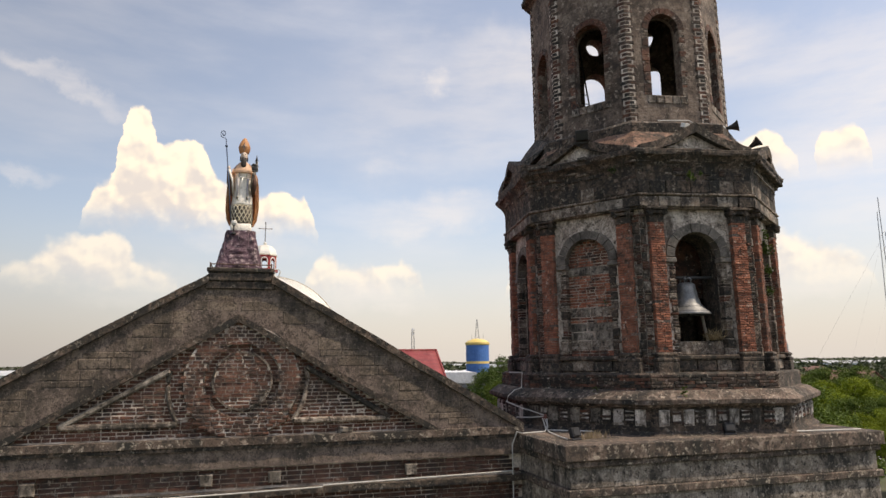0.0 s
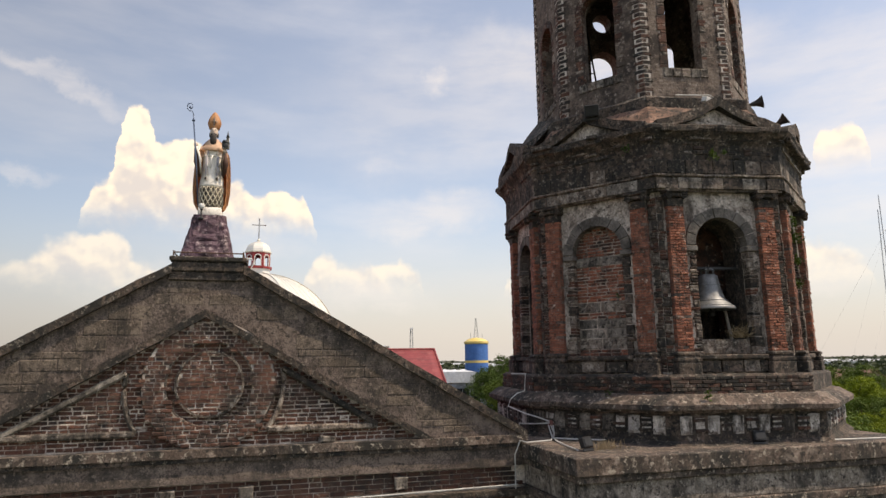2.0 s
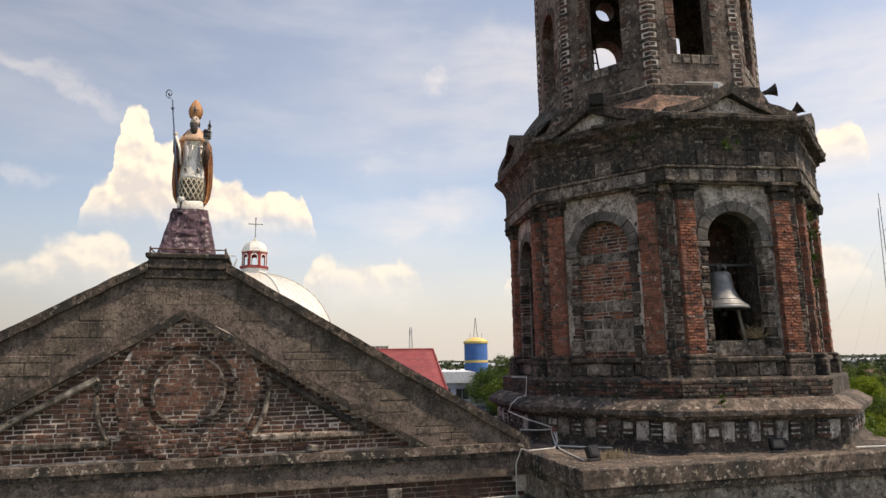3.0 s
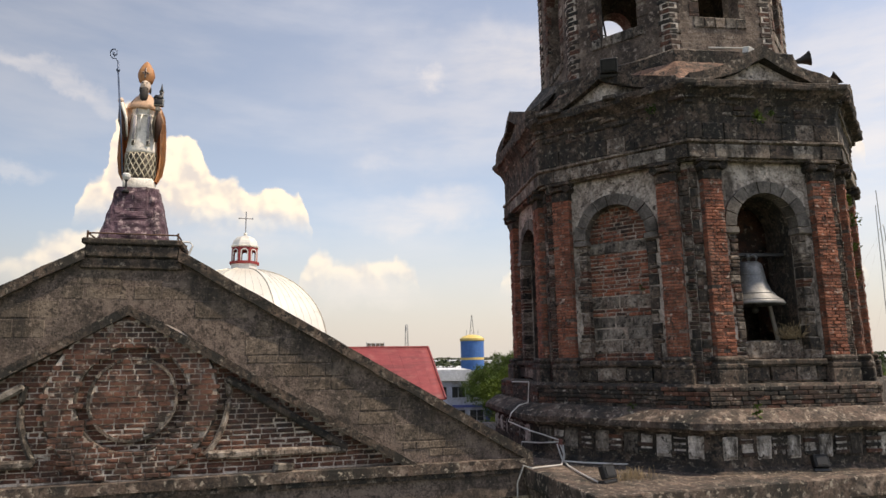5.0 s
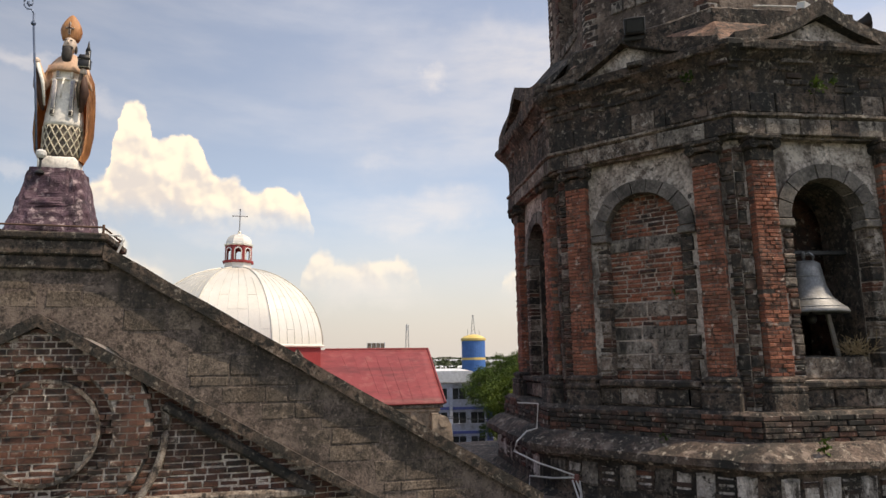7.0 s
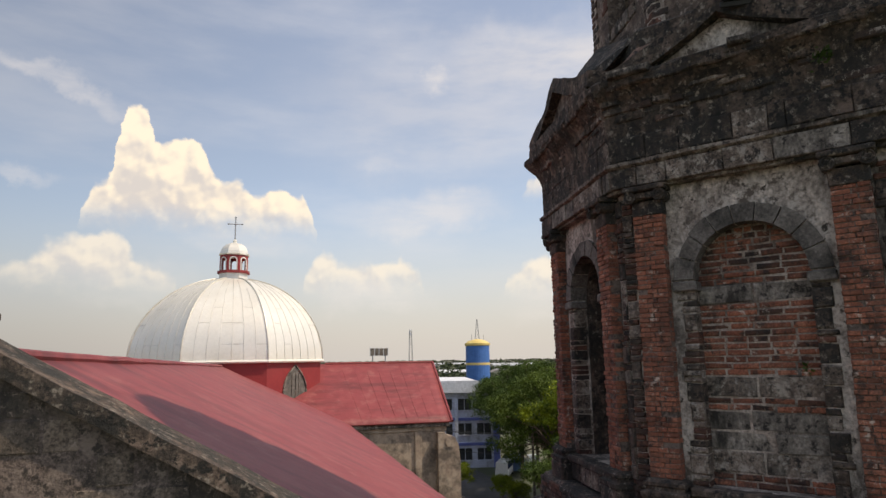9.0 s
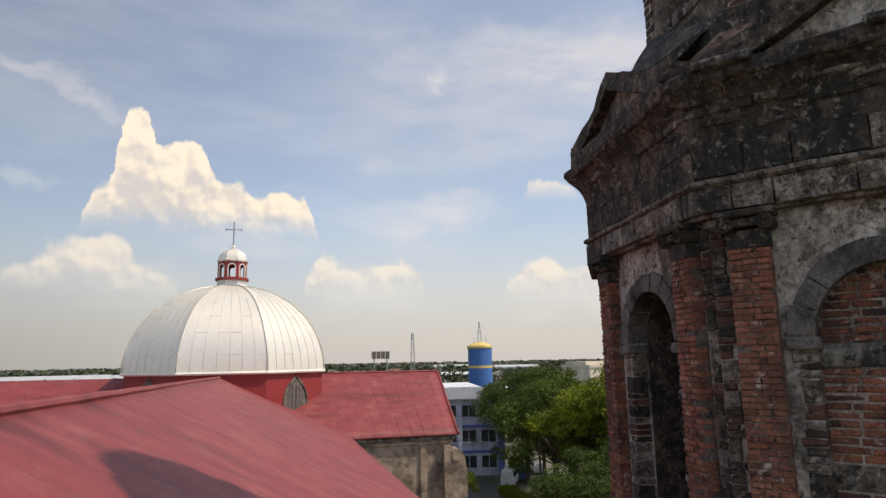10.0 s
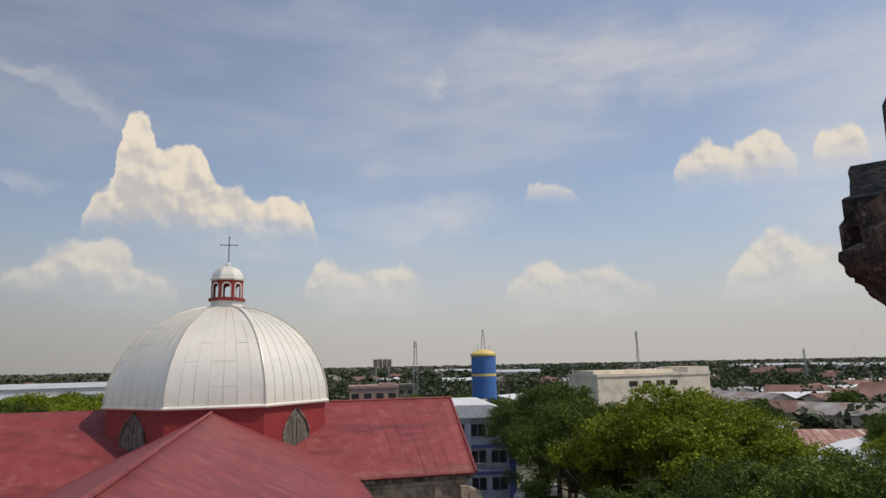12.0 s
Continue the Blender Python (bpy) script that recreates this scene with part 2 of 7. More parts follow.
        br.inputs[1].default_value, br.inputs[2].default_value = 0.42, 0.58
        bn = n.new("ShaderNodeTexNoise")
        bn.inputs["Scale"].default_value, bn.inputs["Detail"].default_value = 2.6, 5
        l.new(vec, bn.inputs["Vector"])
        l.new(bn.outputs["Fac"], br.inputs[0])
        l.new(br.outputs[0], gap.inputs[1])
        mix = n.new("ShaderNodeMix")
        mix.data_type = "RGBA"
        l.new(gap.outputs[0], mix.inputs["Factor"])
        l.new(col, mix.inputs["A"])
        mix.inputs["B"].default_value = (*courses[1], 1)
        col = mix.outputs["Result"]
    if patch:
        col = layer(col, *patch, (1, 1, 1), 0.05)
    if stain:
        col = layer(col, stain, stain_scale, stain_amount, stain_stretch)
    for color, size, amount, edge in specks:
        col = layer(col, color, size, amount, (1, 1, 1), edge)
    if jitter:
        j = n.new("ShaderNodeMapRange")
        j.inputs[3].default_value, j.inputs[4].default_value = 1 - jitter, 1 + jitter
        l.new(info.outputs["Random"], j.inputs[0])
        jm = n.new("ShaderNodeVectorMath")
        jm.operation = "SCALE"
        l.new(col, jm.inputs[0])
        l.new(j.outputs[0], jm.inputs["Scale"])
        col = jm.outputs[0]
    l.new(col, p.inputs["Base Color"])
    if bump:
        b = n.new("ShaderNodeBump")
        b.inputs["Strength"].default_value, b.inputs["Distance"].default_value = bump, 0.03
        sm = n.new("ShaderNodeMath")
        sm.operation = "MULTIPLY_ADD"
        sm.inputs[1].default_value = 0.4
        l.new(grain.outputs["Fac"], sm.inputs[0])
        l.new(big.outputs["Fac"], sm.inputs[2])
        l.new(sm.outputs[0], b.inputs["Height"])
        l.new(b.outputs[0], p.inputs["Normal"])
    return m


BLACK = (0.022, 0.021, 0.018)
SOOT = (0.040, 0.034, 0.028)
W = "World"
DRIP = (1, 1, 0.35)
PITS = ((0.030, 0.025, 0.021), 9.0, 0.22, 0.035)
FLAKES = ((0.36, 0.32, 0.275), 13.0, 0.10, 0.035)
GRIME = ((0.026, 0.024, 0.020), 3.0, 0.30, 0.05)
STONE = material("weathered_tuff", [(0.090, 0.067, 0.052), (0.172, 0.132, 0.104), (0.275, 0.225, 0.184)], 3.0, 0.95, 0, 0.9, 34, BLACK, 1.8, 0.34, 0.12, coords=W, stain_stretch=DRIP, patch=((0.40, 0.345, 0.29), 7.0, 0.22), grit=0.7, specks=(PITS, FLAKES))
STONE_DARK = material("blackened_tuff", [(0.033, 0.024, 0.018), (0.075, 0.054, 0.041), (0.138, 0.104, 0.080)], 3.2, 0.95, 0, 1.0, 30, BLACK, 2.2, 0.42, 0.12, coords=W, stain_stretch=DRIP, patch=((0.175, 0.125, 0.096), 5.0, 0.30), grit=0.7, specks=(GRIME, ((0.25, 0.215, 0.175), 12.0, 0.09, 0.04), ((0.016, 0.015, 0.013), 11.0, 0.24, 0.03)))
BLOCKWORK = material("grey_block_wall", [(0.120, 0.098, 0.080), (0.210, 0.176, 0.146), (0.320, 0.276, 0.234)], 3.0, 0.95, 0, 0.9, 34, BLACK, 1.8, 0.3, 0.1, coords=W, stain_stretch=DRIP, patch=((0.44, 0.39, 0.335), 5.0, 0.24), grit=0.6, specks=(PITS, FLAKES))
MOSSY = material("mossy_ledge", [(0.055, 0.039, 0.030), (0.109, 0.077, 0.060), (0.172, 0.127, 0.101)], 2.2, 0.95, 0, 0.9, 28, BLACK, 1.3, 0.42, coords=W, stain_stretch=(1, 1, 0.6), patch=((0.27, 0.21, 0.17), 4.5, 0.22), grit=0.6, specks=(PITS, ((0.36, 0.31, 0.25), 12.0, 0.12, 0.03)))
STONE_PALE = material("pale_tuff", [(0.150, 0.128, 0.106), (0.260, 0.226, 0.190), (0.390, 0.345, 0.300)], 5.0, 0.95, 0, 0.7, 30, SOOT, 2.6, 0.44, 0.2, coords=W, stain_stretch=DRIP, grit=0.5, specks=(PITS,))
PLASTER = material("old_plaster", [(0.230, 0.186, 0.156), (0.400, 0.340, 0.292), (0.560, 0.495, 0.435)], 2.4, 0.95, 0, 0.7, 22, SOOT, 1.7, 0.22, coords=W, stain_stretch=DRIP, patch=((0.58, 0.515, 0.45), 4.0, 0.22), grit=0.7, specks=(((0.12, 0.098, 0.08), 5.0, 0.18, 0.03), ((0.05, 0.042, 0.035), 10.0, 0.10, 0.03)))
VOUSSOIR = material("grey_arch_stone", [(0.095, 0.083, 0.072), (0.140, 0.124, 0.108), (0.190, 0.170, 0.150)], 3.0, 0.95, 0, 0.6, 30, BLACK, 2.4, 0.22, 0.16, coords=W, grit=0.5)
RAKE = material("brown_render", [(0.094, 0.069, 0.056), (0.133, 0.100, 0.082), (0.186, 0.145, 0.121)], 1.7, 0.95, 0, 0.8, 38, SOOT, 1.6, 0.28, 0.12, coords=W, stain_stretch=(0.8, 1, 0.6), patch=((0.205, 0.157, 0.128), 3.2, 0.26), grit=0.85, specks=(((0.245, 0.19, 0.155), 13.0, 0.12, 0.03), ((0.045, 0.036, 0.029), 10.0, 0.20, 0.04)))
RAKE_BLOCK = material("brown_tuff_block", [(0.082, 0.062, 0.046), (0.128, 0.098, 0.074), (0.180, 0.141, 0.112)], 1.7, 0.95, 0, 0.8, 38, SOOT, 1.6, 0.30, 0.14, coords=W, stain_stretch=(0.8, 1, 0.6), patch=((0.205, 0.160, 0.124), 3.2, 0.24), grit=0.8, specks=(((0.25, 0.195, 0.155), 13.0, 0.10, 0.03), ((0.04, 0.032, 0.026), 9.0, 0.18, 0.04)))
BRICK = material("red_brick", [(0.165, 0.057, 0.034), (0.255, 0.090, 0.052), (0.335, 0.140, 0.086)], 4.0, 0.9, 0, 0.6, 50, SOOT, 2.0, 0.12, 0.3, coords=W, stain_stretch=DRIP, grit=0.55, specks=(((0.055, 0.032, 0.024), 7.0, 0.20, 0.04), ((0.42, 0.33, 0.27), 9.0, 0.06, 0.03)))
BRICK_BROWN = material("brown_brick", [(0.070, 0.030, 0.020), (0.118, 0.051, 0.033), (0.170, 0.082, 0.054)], 3.0, 0.92, 0, 0.6, 50, (0.030, 0.022, 0.018), 1.4, 0.34, 0.2, coords=W, grit=0.5, specks=(((0.36, 0.30, 0.25), 9.0, 0.05, 0.03), ((0.024, 0.017, 0.014), 8.0, 0.2, 0.04)))
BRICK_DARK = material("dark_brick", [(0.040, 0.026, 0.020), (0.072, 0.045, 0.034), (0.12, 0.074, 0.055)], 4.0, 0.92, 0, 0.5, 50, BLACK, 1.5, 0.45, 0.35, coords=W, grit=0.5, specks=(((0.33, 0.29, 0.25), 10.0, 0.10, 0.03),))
UPPER = material("brown_rubble", [(0.110, 0.078, 0.060), (0.175, 0.130, 0.102), (0.250, 0.198, 0.160)], 2.6, 0.95, 0, 0.8, 24, (0.045, 0.034, 0.028), 1.3, 0.42, coords=W, grit=0.5, courses=(0.082, (0.23, 0.185, 0.152)), specks=(((0.055, 0.042, 0.034), 9.0, 0.16, 0.04), ((0.33, 0.27, 0.225), 9.0, 0.12, 0.04)))
TILE_WORN = material("worn_tile", [(0.13, 0.072, 0.048), (0.24, 0.135, 0.092), (0.36, 0.23, 0.17)], 2.4, 0.92, 0, 0.7, 25, BLACK, 1.2, 0.42, coords=W, grit=0.5, specks=(PITS,))
MORTAR = material("lime_mortar", [(0.360, 0.290, 0.238), (0.560, 0.485, 0.415), (0.740, 0.675, 0.600)], 3.4, 0.95, 0, 0.6, 40, (0.100, 0.072, 0.056), 1.3, 0.28, coords=W, grit=0.5)
BEDDING = material("brown_mortar", [(0.200, 0.150, 0.118), (0.350, 0.285, 0.235), (0.520, 0.450, 0.385)], 3.0, 0.95, 0, 0.6, 40, SOOT, 1.6, 0.28, coords=W, grit=0.5)
LIME = material("limewashed_block", [(0.30, 0.265, 0.23), (0.50, 0.455, 0.41), (0.66, 0.62, 0.57)], 6.0, 0.95, 0, 0.7, 30, SOOT, 4.0, 0.38, 0.2, coords=W, stain_stretch=DRIP, grit=0.4, specks=(PITS,))
ROOF_RED = material("red_painted_sheet", [(0.190, 0.026, 0.029), (0.225, 0.036, 0.038), (0.265, 0.054, 0.053)], 0.9, 0.62, 0, 0.08, 12, (0.135, 0.022, 0.024), 0.6, 0.20, patch=((0.27, 0.075, 0.068), 0.9, 0.14), stain_stretch=(0.45, 1.7, 1), grit=0.1)
DRUM_RED = material("red_painted_wall", [(0.24, 0.022, 0.024), (0.30, 0.033, 0.032)], 0.8, 0.6, 0, 0.1, 12, (0.25, 0.03, 0.03), 0.6, 0.3)
SILVER = material("aluminium_sheet", [(0.80, 0.765, 0.665), (0.84, 0.805, 0.705), (0.88, 0.85, 0.755)], 0.5, 0.38, 0.4, 0.03, 6, grit=0.05)
WHITE = material("white_paint", [(0.62, 0.61, 0.58), (0.74, 0.73, 0.70)], 3.0, 0.6, 0, 0.1, 30)
GREY = material("grey_metal", [(0.25, 0.26, 0.27), (0.38, 0.39, 0.40)], 4.0, 0.5, 0.6, 0.1, 30)
DARK = material("black_metal", [(0.015, 0.015, 0.016), (0.035, 0.035, 0.035)], 6.0, 0.5, 0.2, 0.1, 40)
TAN = material("tan_stone", [(0.27, 0.20, 0.15), (0.36, 0.28, 0.21), (0.43, 0.35, 0.27)], 1.4, 0.95, 0, 0.4, 20, (0.12, 0.095, 0.075), 0.7, 0.4)
SEAM = material("seam_metal", [(0.50, 0.48, 0.43), (0.60, 0.58, 0.52)], 2.0, 0.5, 0.4, 0.0, 20)
GLASS_DARK = material("dusty_glass", [(0.06, 0.06, 0.055), (0.12, 0.115, 0.10), (0.2, 0.19, 0.17)], 2.5, 0.35, 0, 0.1, 20)
ROCK_PURPLE = material("purple_rock", [(0.045, 0.020, 0.030), (0.100, 0.052, 0.072), (0.180, 0.115, 0.135)], 9.0, 0.7, 0, 0.8, 40, (0.035, 0.018, 0.026), 6.0, 0.36, specks=(((0.40, 0.31, 0.31), 9.0, 0.14, 0.04),))
STATUE_WHITE = material("statue_white", [(0.790, 0.745, 0.660), (0.880, 0.840, 0.765)], 9.0, 0.85, 0, 0.1, 40, (0.35, 0.33, 0.30), 7.0, 0.0)
STATUE_ORANGE = material("statue_orange", [(0.36, 0.15, 0.055), (0.52, 0.25, 0.10)], 5.0, 0.6, 0, 0.2, 40, stretch=(1, 1, 0.35), specks=(((0.20, 0.085, 0.035), 6.0, 0.16, 0.05),))
STATUE_PATTERN = material("statue_gilt", [(0.030, 0.024, 0.018), (0.075, 0.058, 0.040), (0.16, 0.13, 0.09)], 24.0, 0.6, 0, 0.3, 60)
# brown of the hat's cross; on the sleeves it stands for the shade inside
STATUE_BROWN = material("statue_brown_and_shade", [(0.05, 0.022, 0.014), (0.10, 0.045, 0.026)], 8.0, 0.7, 0, 0.1, 40)
STATUE_BEARD = material("statue_black", [(0.020, 0.016, 0.014), (0.045, 0.038, 0.032)], 20.0, 0.75, 0, 0.2, 60)
STATUE_LACE = material("statue_lace", [(0.50, 0.44, 0.32), (0.66, 0.60, 0.47)], 12.0, 0.6, 0, 0.1, 40)
STATUE_STOLE = material("statue_stole", [(0.16, 0.15, 0.17), (0.34, 0.32, 0.34), (0.56, 0.53, 0.50)], 40.0, 0.6, 0, 0.1, 60)
CROOK = material("crook_metal", [(0.07, 0.10, 0.16), (0.14, 0.18, 0.26)], 8.0, 0.45, 0.5, 0.1, 40)
STATUE_SKIN = material("statue_buff", [(0.60, 0.47, 0.37), (0.68, 0.55, 0.45)], 8.0, 0.6, 0, 0.1, 40)
STATUE_PEACH = material("statue_peach", [(0.52, 0.32, 0.2), (0.64, 0.42, 0.28)], 8.0, 0.6, 0, 0.1, 40)
BELL = material("bell_metal", [(0.13, 0.135, 0.14), (0.195, 0.20, 0.205), (0.27, 0.265, 0.26)], 5.0, 0.52, 0.4, 0.15, 40, (0.12, 0.12, 0.11), 4.0, 0.3)
WOOD = material("dark_timber", [(0.06, 0.045, 0.035), (0.11, 0.08, 0.06)], 3.0, 0.85, 0, 0.4, 40, stretch=(1, 1, 8))
WOOD_PALE = material("grey_timber", [(0.30, 0.26, 0.22), (0.42, 0.38, 0.33)], 3.0, 0.85, 0, 0.3, 40)
STRAW = material("dry_straw", [(0.22, 0.16, 0.09), (0.36, 0.28, 0.17)], 12.0, 0.95, 0, 0.0, 40)
RUST = material("rusty_iron", [(0.08, 0.05, 0.04), (0.16, 0.09, 0.06)], 9.0, 0.85, 0.2, 0.2, 40)
GROUND = material("town_ground", [(0.045, 0.06, 0.028), (0.075, 0.085, 0.045), (0.13, 0.125, 0.09)], 0.03, 0.95, 0, 0.1, 0.5)


# ---- mesh helpers ----
def part(name, bm, mat, parent=None, label=""):
    me = bpy.data.meshes.new(name)
    bmesh.ops.recalc_face_normals(bm, faces=bm.faces)
    bm.to_mesh(me)
    bm.free()
    for k in (mat if isinstance(mat, (list, tuple)) else [mat]):
        me.materials.append(k)
    ob = new(name, me)
    if parent:
        ob.parent = parent
    if label:
        tagged(ob, label)
    return ob


def thing(name, label, category, group="", kind=""):
    return tagged(new(name), label, category, group, kind)


def box(bm, x0, x1, y0, y1, z0, z1, m=None, bevel=0.0, mi=0):
    r = bmesh.ops.create_cube(bm, size=1)
    vs = r["verts"]
    bmesh.ops.scale(bm, vec=(x1 - x0, y1 - y0, z1 - z0), verts=vs)
    bmesh.ops.translate(bm, vec=((x0 + x1) / 2, (y0 + y1) / 2, (z0 + z1) / 2), verts=vs)
    fs = {f for v in vs for f in v.link_faces}
    for f in fs:
        f.material_index = mi
    if bevel:
        es = {e for v in vs for e in v.link_edges}
        vs = [v for v in bmesh.ops.bevel(bm, geom=list(es), offset=bevel, segments=1, affect="EDGES")["verts"]]
    if m is not None:
        bmesh.ops.transform(bm, matrix=m, verts=vs)
    return vs


def rings(bm, profile, n=8, rot=None, c=(0, 0), cap=True, flat=True):
    """Stacked rings: profile of (apothem, z); n sides with flats facing the axes."""
    rot = math.pi / n if rot is None else rot
    k = 1 / math.cos(math.pi / n) if flat else 1
    loops = []
    for r, z in profile:
        loops.append([bm.verts.new((c[0] + r * k * math.cos(rot + 2 * math.pi * i / n), c[1] + r * k * math.sin(rot + 2 * math.pi * i / n), z)) for i in range(n)])
    for a, b in zip(loops, loops[1:]):
        for i in range(n):
            bm.faces.new((a[i], a[(i + 1) % n], b[(i + 1) % n], b[i]))
    if cap:
        bm.faces.new(loops[0][::-1])
        bm.faces.new(loops[-1])
    return loops


def extrude_poly(bm, pts, d0, d1, m=None, mi=0):
    """A flat outline (u, z) made thick from v = d0 to d1; m takes (u, v, z) to the world."""
    a = [bm.verts.new((u, d0, z)) for u, z in pts]
    b = [bm.verts.new((u, d1, z)) for u, z in pts]
    k = len(pts)
    fs = [bm.faces.new(a), bm.faces.new(b[::-1])]
    for i in range(k):
        fs.append(bm.faces.new((a[i], b[i], b[(i + 1) % k], a[(i + 1) % k])))
    for f in fs:
        f.material_index = mi
    if m is not None:
        bmesh.ops.transform(bm, matrix=m, verts=a + b)


def arch_curve(uc, half, spring, n=12, rise=None):
    rise = half if rise is None else rise
    return [(uc - half * math.cos(math.pi * i / n), spring + rise * math.sin(math.pi * i / n)) for i in range(n + 1)]


def arch_wall(bm, u0, u1, z0, z1, uc, half, sill, spring, d0, d1, m=None, n=12, rise=None):
    """A wall from u0 to u1 with an arched opening cut right through."""
    if sill > z0:
        extrude_poly(bm, [(u0, z0), (u1, z0), (u1, sill), (u0, sill)], d0, d1, m)
    extrude_poly(bm, [(u0, sill), (uc - half, sill), (uc - half, spring), (u0, spring)], d0, d1, m)
    extrude_poly(bm, [(uc + half, sill), (u1, sill), (u1, spring), (uc + half, spring)], d0, d1, m)
    c = arch_curve(uc, half, spring, n, rise)
    h = n // 2
    extrude_poly(bm, [(u0, spring)] + c[:h + 1] + [(uc, z1), (u0, z1)], d0, d1, m)
    extrude_poly(bm, c[h:] + [(u1, spring), (u1, z1), (uc, z1)], d0, d1, m)


def arch_band(bm, uc, half, width, spring, d0, d1, m=None, n=12, gap=0.0, first=0, last=None, rise=None):
    """Voussoirs first..last of n round an arch."""
    for i in range(first, n if last is None else last):
        a0, a1 = math.pi * i / n + gap, math.pi * (i + 1) / n - gap
        pts = []
        for a in (a0, (a0 + a1) / 2, a1):
            pts.append((uc - half * math.cos(a), spring + half * math.sin(a)))
        for a in (a1, (a0 + a1) / 2, a0):
            pts.append((uc - (half + width) * math.cos(a), spring + (half + width) * math.sin(a)))
        extrude_poly(bm, pts, d0, d1, m)


def tube(bm, pts, r, n=8):
    """A pipe along points."""
    pts = [Vector(p) for p in pts]
    prev = None
    for i, p in enumerate(pts):
        d = (pts[min(i + 1, len(pts) - 1)] - pts[max(i - 1, 0)]).normalized()
        q = d.to_track_quat("Z", "Y").to_matrix()
        rr = r[i] if isinstance(r, (list, tuple)) else r
        ring = [bm.verts.new(p + q @ Vector((rr * math.cos(2 * math.pi * k / n), rr * math.sin(2 * math.pi * k / n), 0))) for k in range(n)]
        if prev:
            for k in range(n):
                bm.faces.new((prev[k], prev[(k + 1) % n], ring[(k + 1) % n], ring[k]))
        else:
            bm.faces.new(ring[::-1])
        prev = ring
    bm.faces.new(prev)


def face_frame(c, ap, theta):
    """Takes (u, v, z) to the world on an eight-sided tower: u to the right seen from outside, v inwards from the wall, z up. theta: the outward bearing in degrees."""
    th = radians(theta)
    nx, ny = math.cos(th), math.sin(th)
    m = Matrix.Identity(4)
    m.col[0] = (-ny, nx, 0, 0)
    m.col[1] = (-nx, -ny, 0, 0)
    m.col[3] = (c[0] + ap * nx, c[1] + ap * ny, 0, 1)
    return m

# ---- the bell tower ----
TC, TROT = (9.466, 15.52), -8.4
AP = 3.215                                # wall of the belfry storey, from the axis
HALF = AP * math.tan(math.pi / 8)
FACES = {"front": -90, "front_left": -135, "left": 180, "back_left": 135, "back": 90, "back_right": 45, "right": 0, "front_right": -45}
# the unseen back and right arches are closed to keep the belfry dark inside
OPEN = ("front", "left")
SEEN = ("front", "front_left", "left", "front_right")
RNG = random.Random(7)
tower = thing("bell_tower", "weathered eight-sided brick and tuff bell tower with blackened cornices", "bell tower")


# the plan is a little narrower across than it is deep
TFIT = Matrix.Translation((6.0, 0, 0)) @ Matrix.Diagonal((0.96, 1, 1, 1)) @ Matrix.Translation((-6.0, 0, 0))


def tframe(theta, ap=AP):
    return TFIT @ face_frame(TC, ap, theta + TROT)


def octa(bm, profile, cap=True):
    loops = rings(bm, profile, rot=math.pi / 8 + radians(TROT), c=TC, cap=cap)
    bmesh.ops.transform(bm, matrix=TFIT, verts=bm.verts)
    return loops


def roughen(bm, amount, scale=1.3, keep_below=None):
    """Uneven, worn surface: each corner moved a little by noise."""
    for v in bm.verts:
        d = noise.noise_vector(v.co * scale) * amount
        v.co += Vector((d.x, d.y, d.z * 0.6))


def worn_rings(profile, mat, name, label="", amount=0.025, n=18, parent=None):
    """An eight-sided band whose edges are cut into short lengths and worn."""
    bm = bmesh.new()
    k = 1 / math.cos(math.pi / 8)
    loops = []
    for r, z in profile:
        pts = []
        for i in range(8):
            a0 = math.pi / 8 + radians(TROT) + i * math.pi / 4
            p0 = Vector((TC[0] + r * k * math.cos(a0), TC[1] + r * k * math.sin(a0), z))
            p1 = Vector((TC[0] + r * k * math.cos(a0 + math.pi / 4), TC[1] + r * k * math.sin(a0 + math.pi / 4), z))
            pts += [bm.verts.new(p0.lerp(p1, j / n)) for j in range(n)]
        loops.append(pts)
    for a, b in zip(loops, loops[1:]):
        for i in range(len(a)):
            bm.faces.new((a[i], a[(i + 1) % len(a)], b[(i + 1) % len(a)], b[i]))
    bm.faces.new(loops[0][::-1])
    bm.faces.new(loops[-1])
    bmesh.ops.transform(bm, matrix=TFIT, verts=bm.verts)
    roughen(bm, amount, 2.1)
    roughen(bm, amount * 0.8, 8.0)
    return part(name, bm, mat, parent or tower, label)


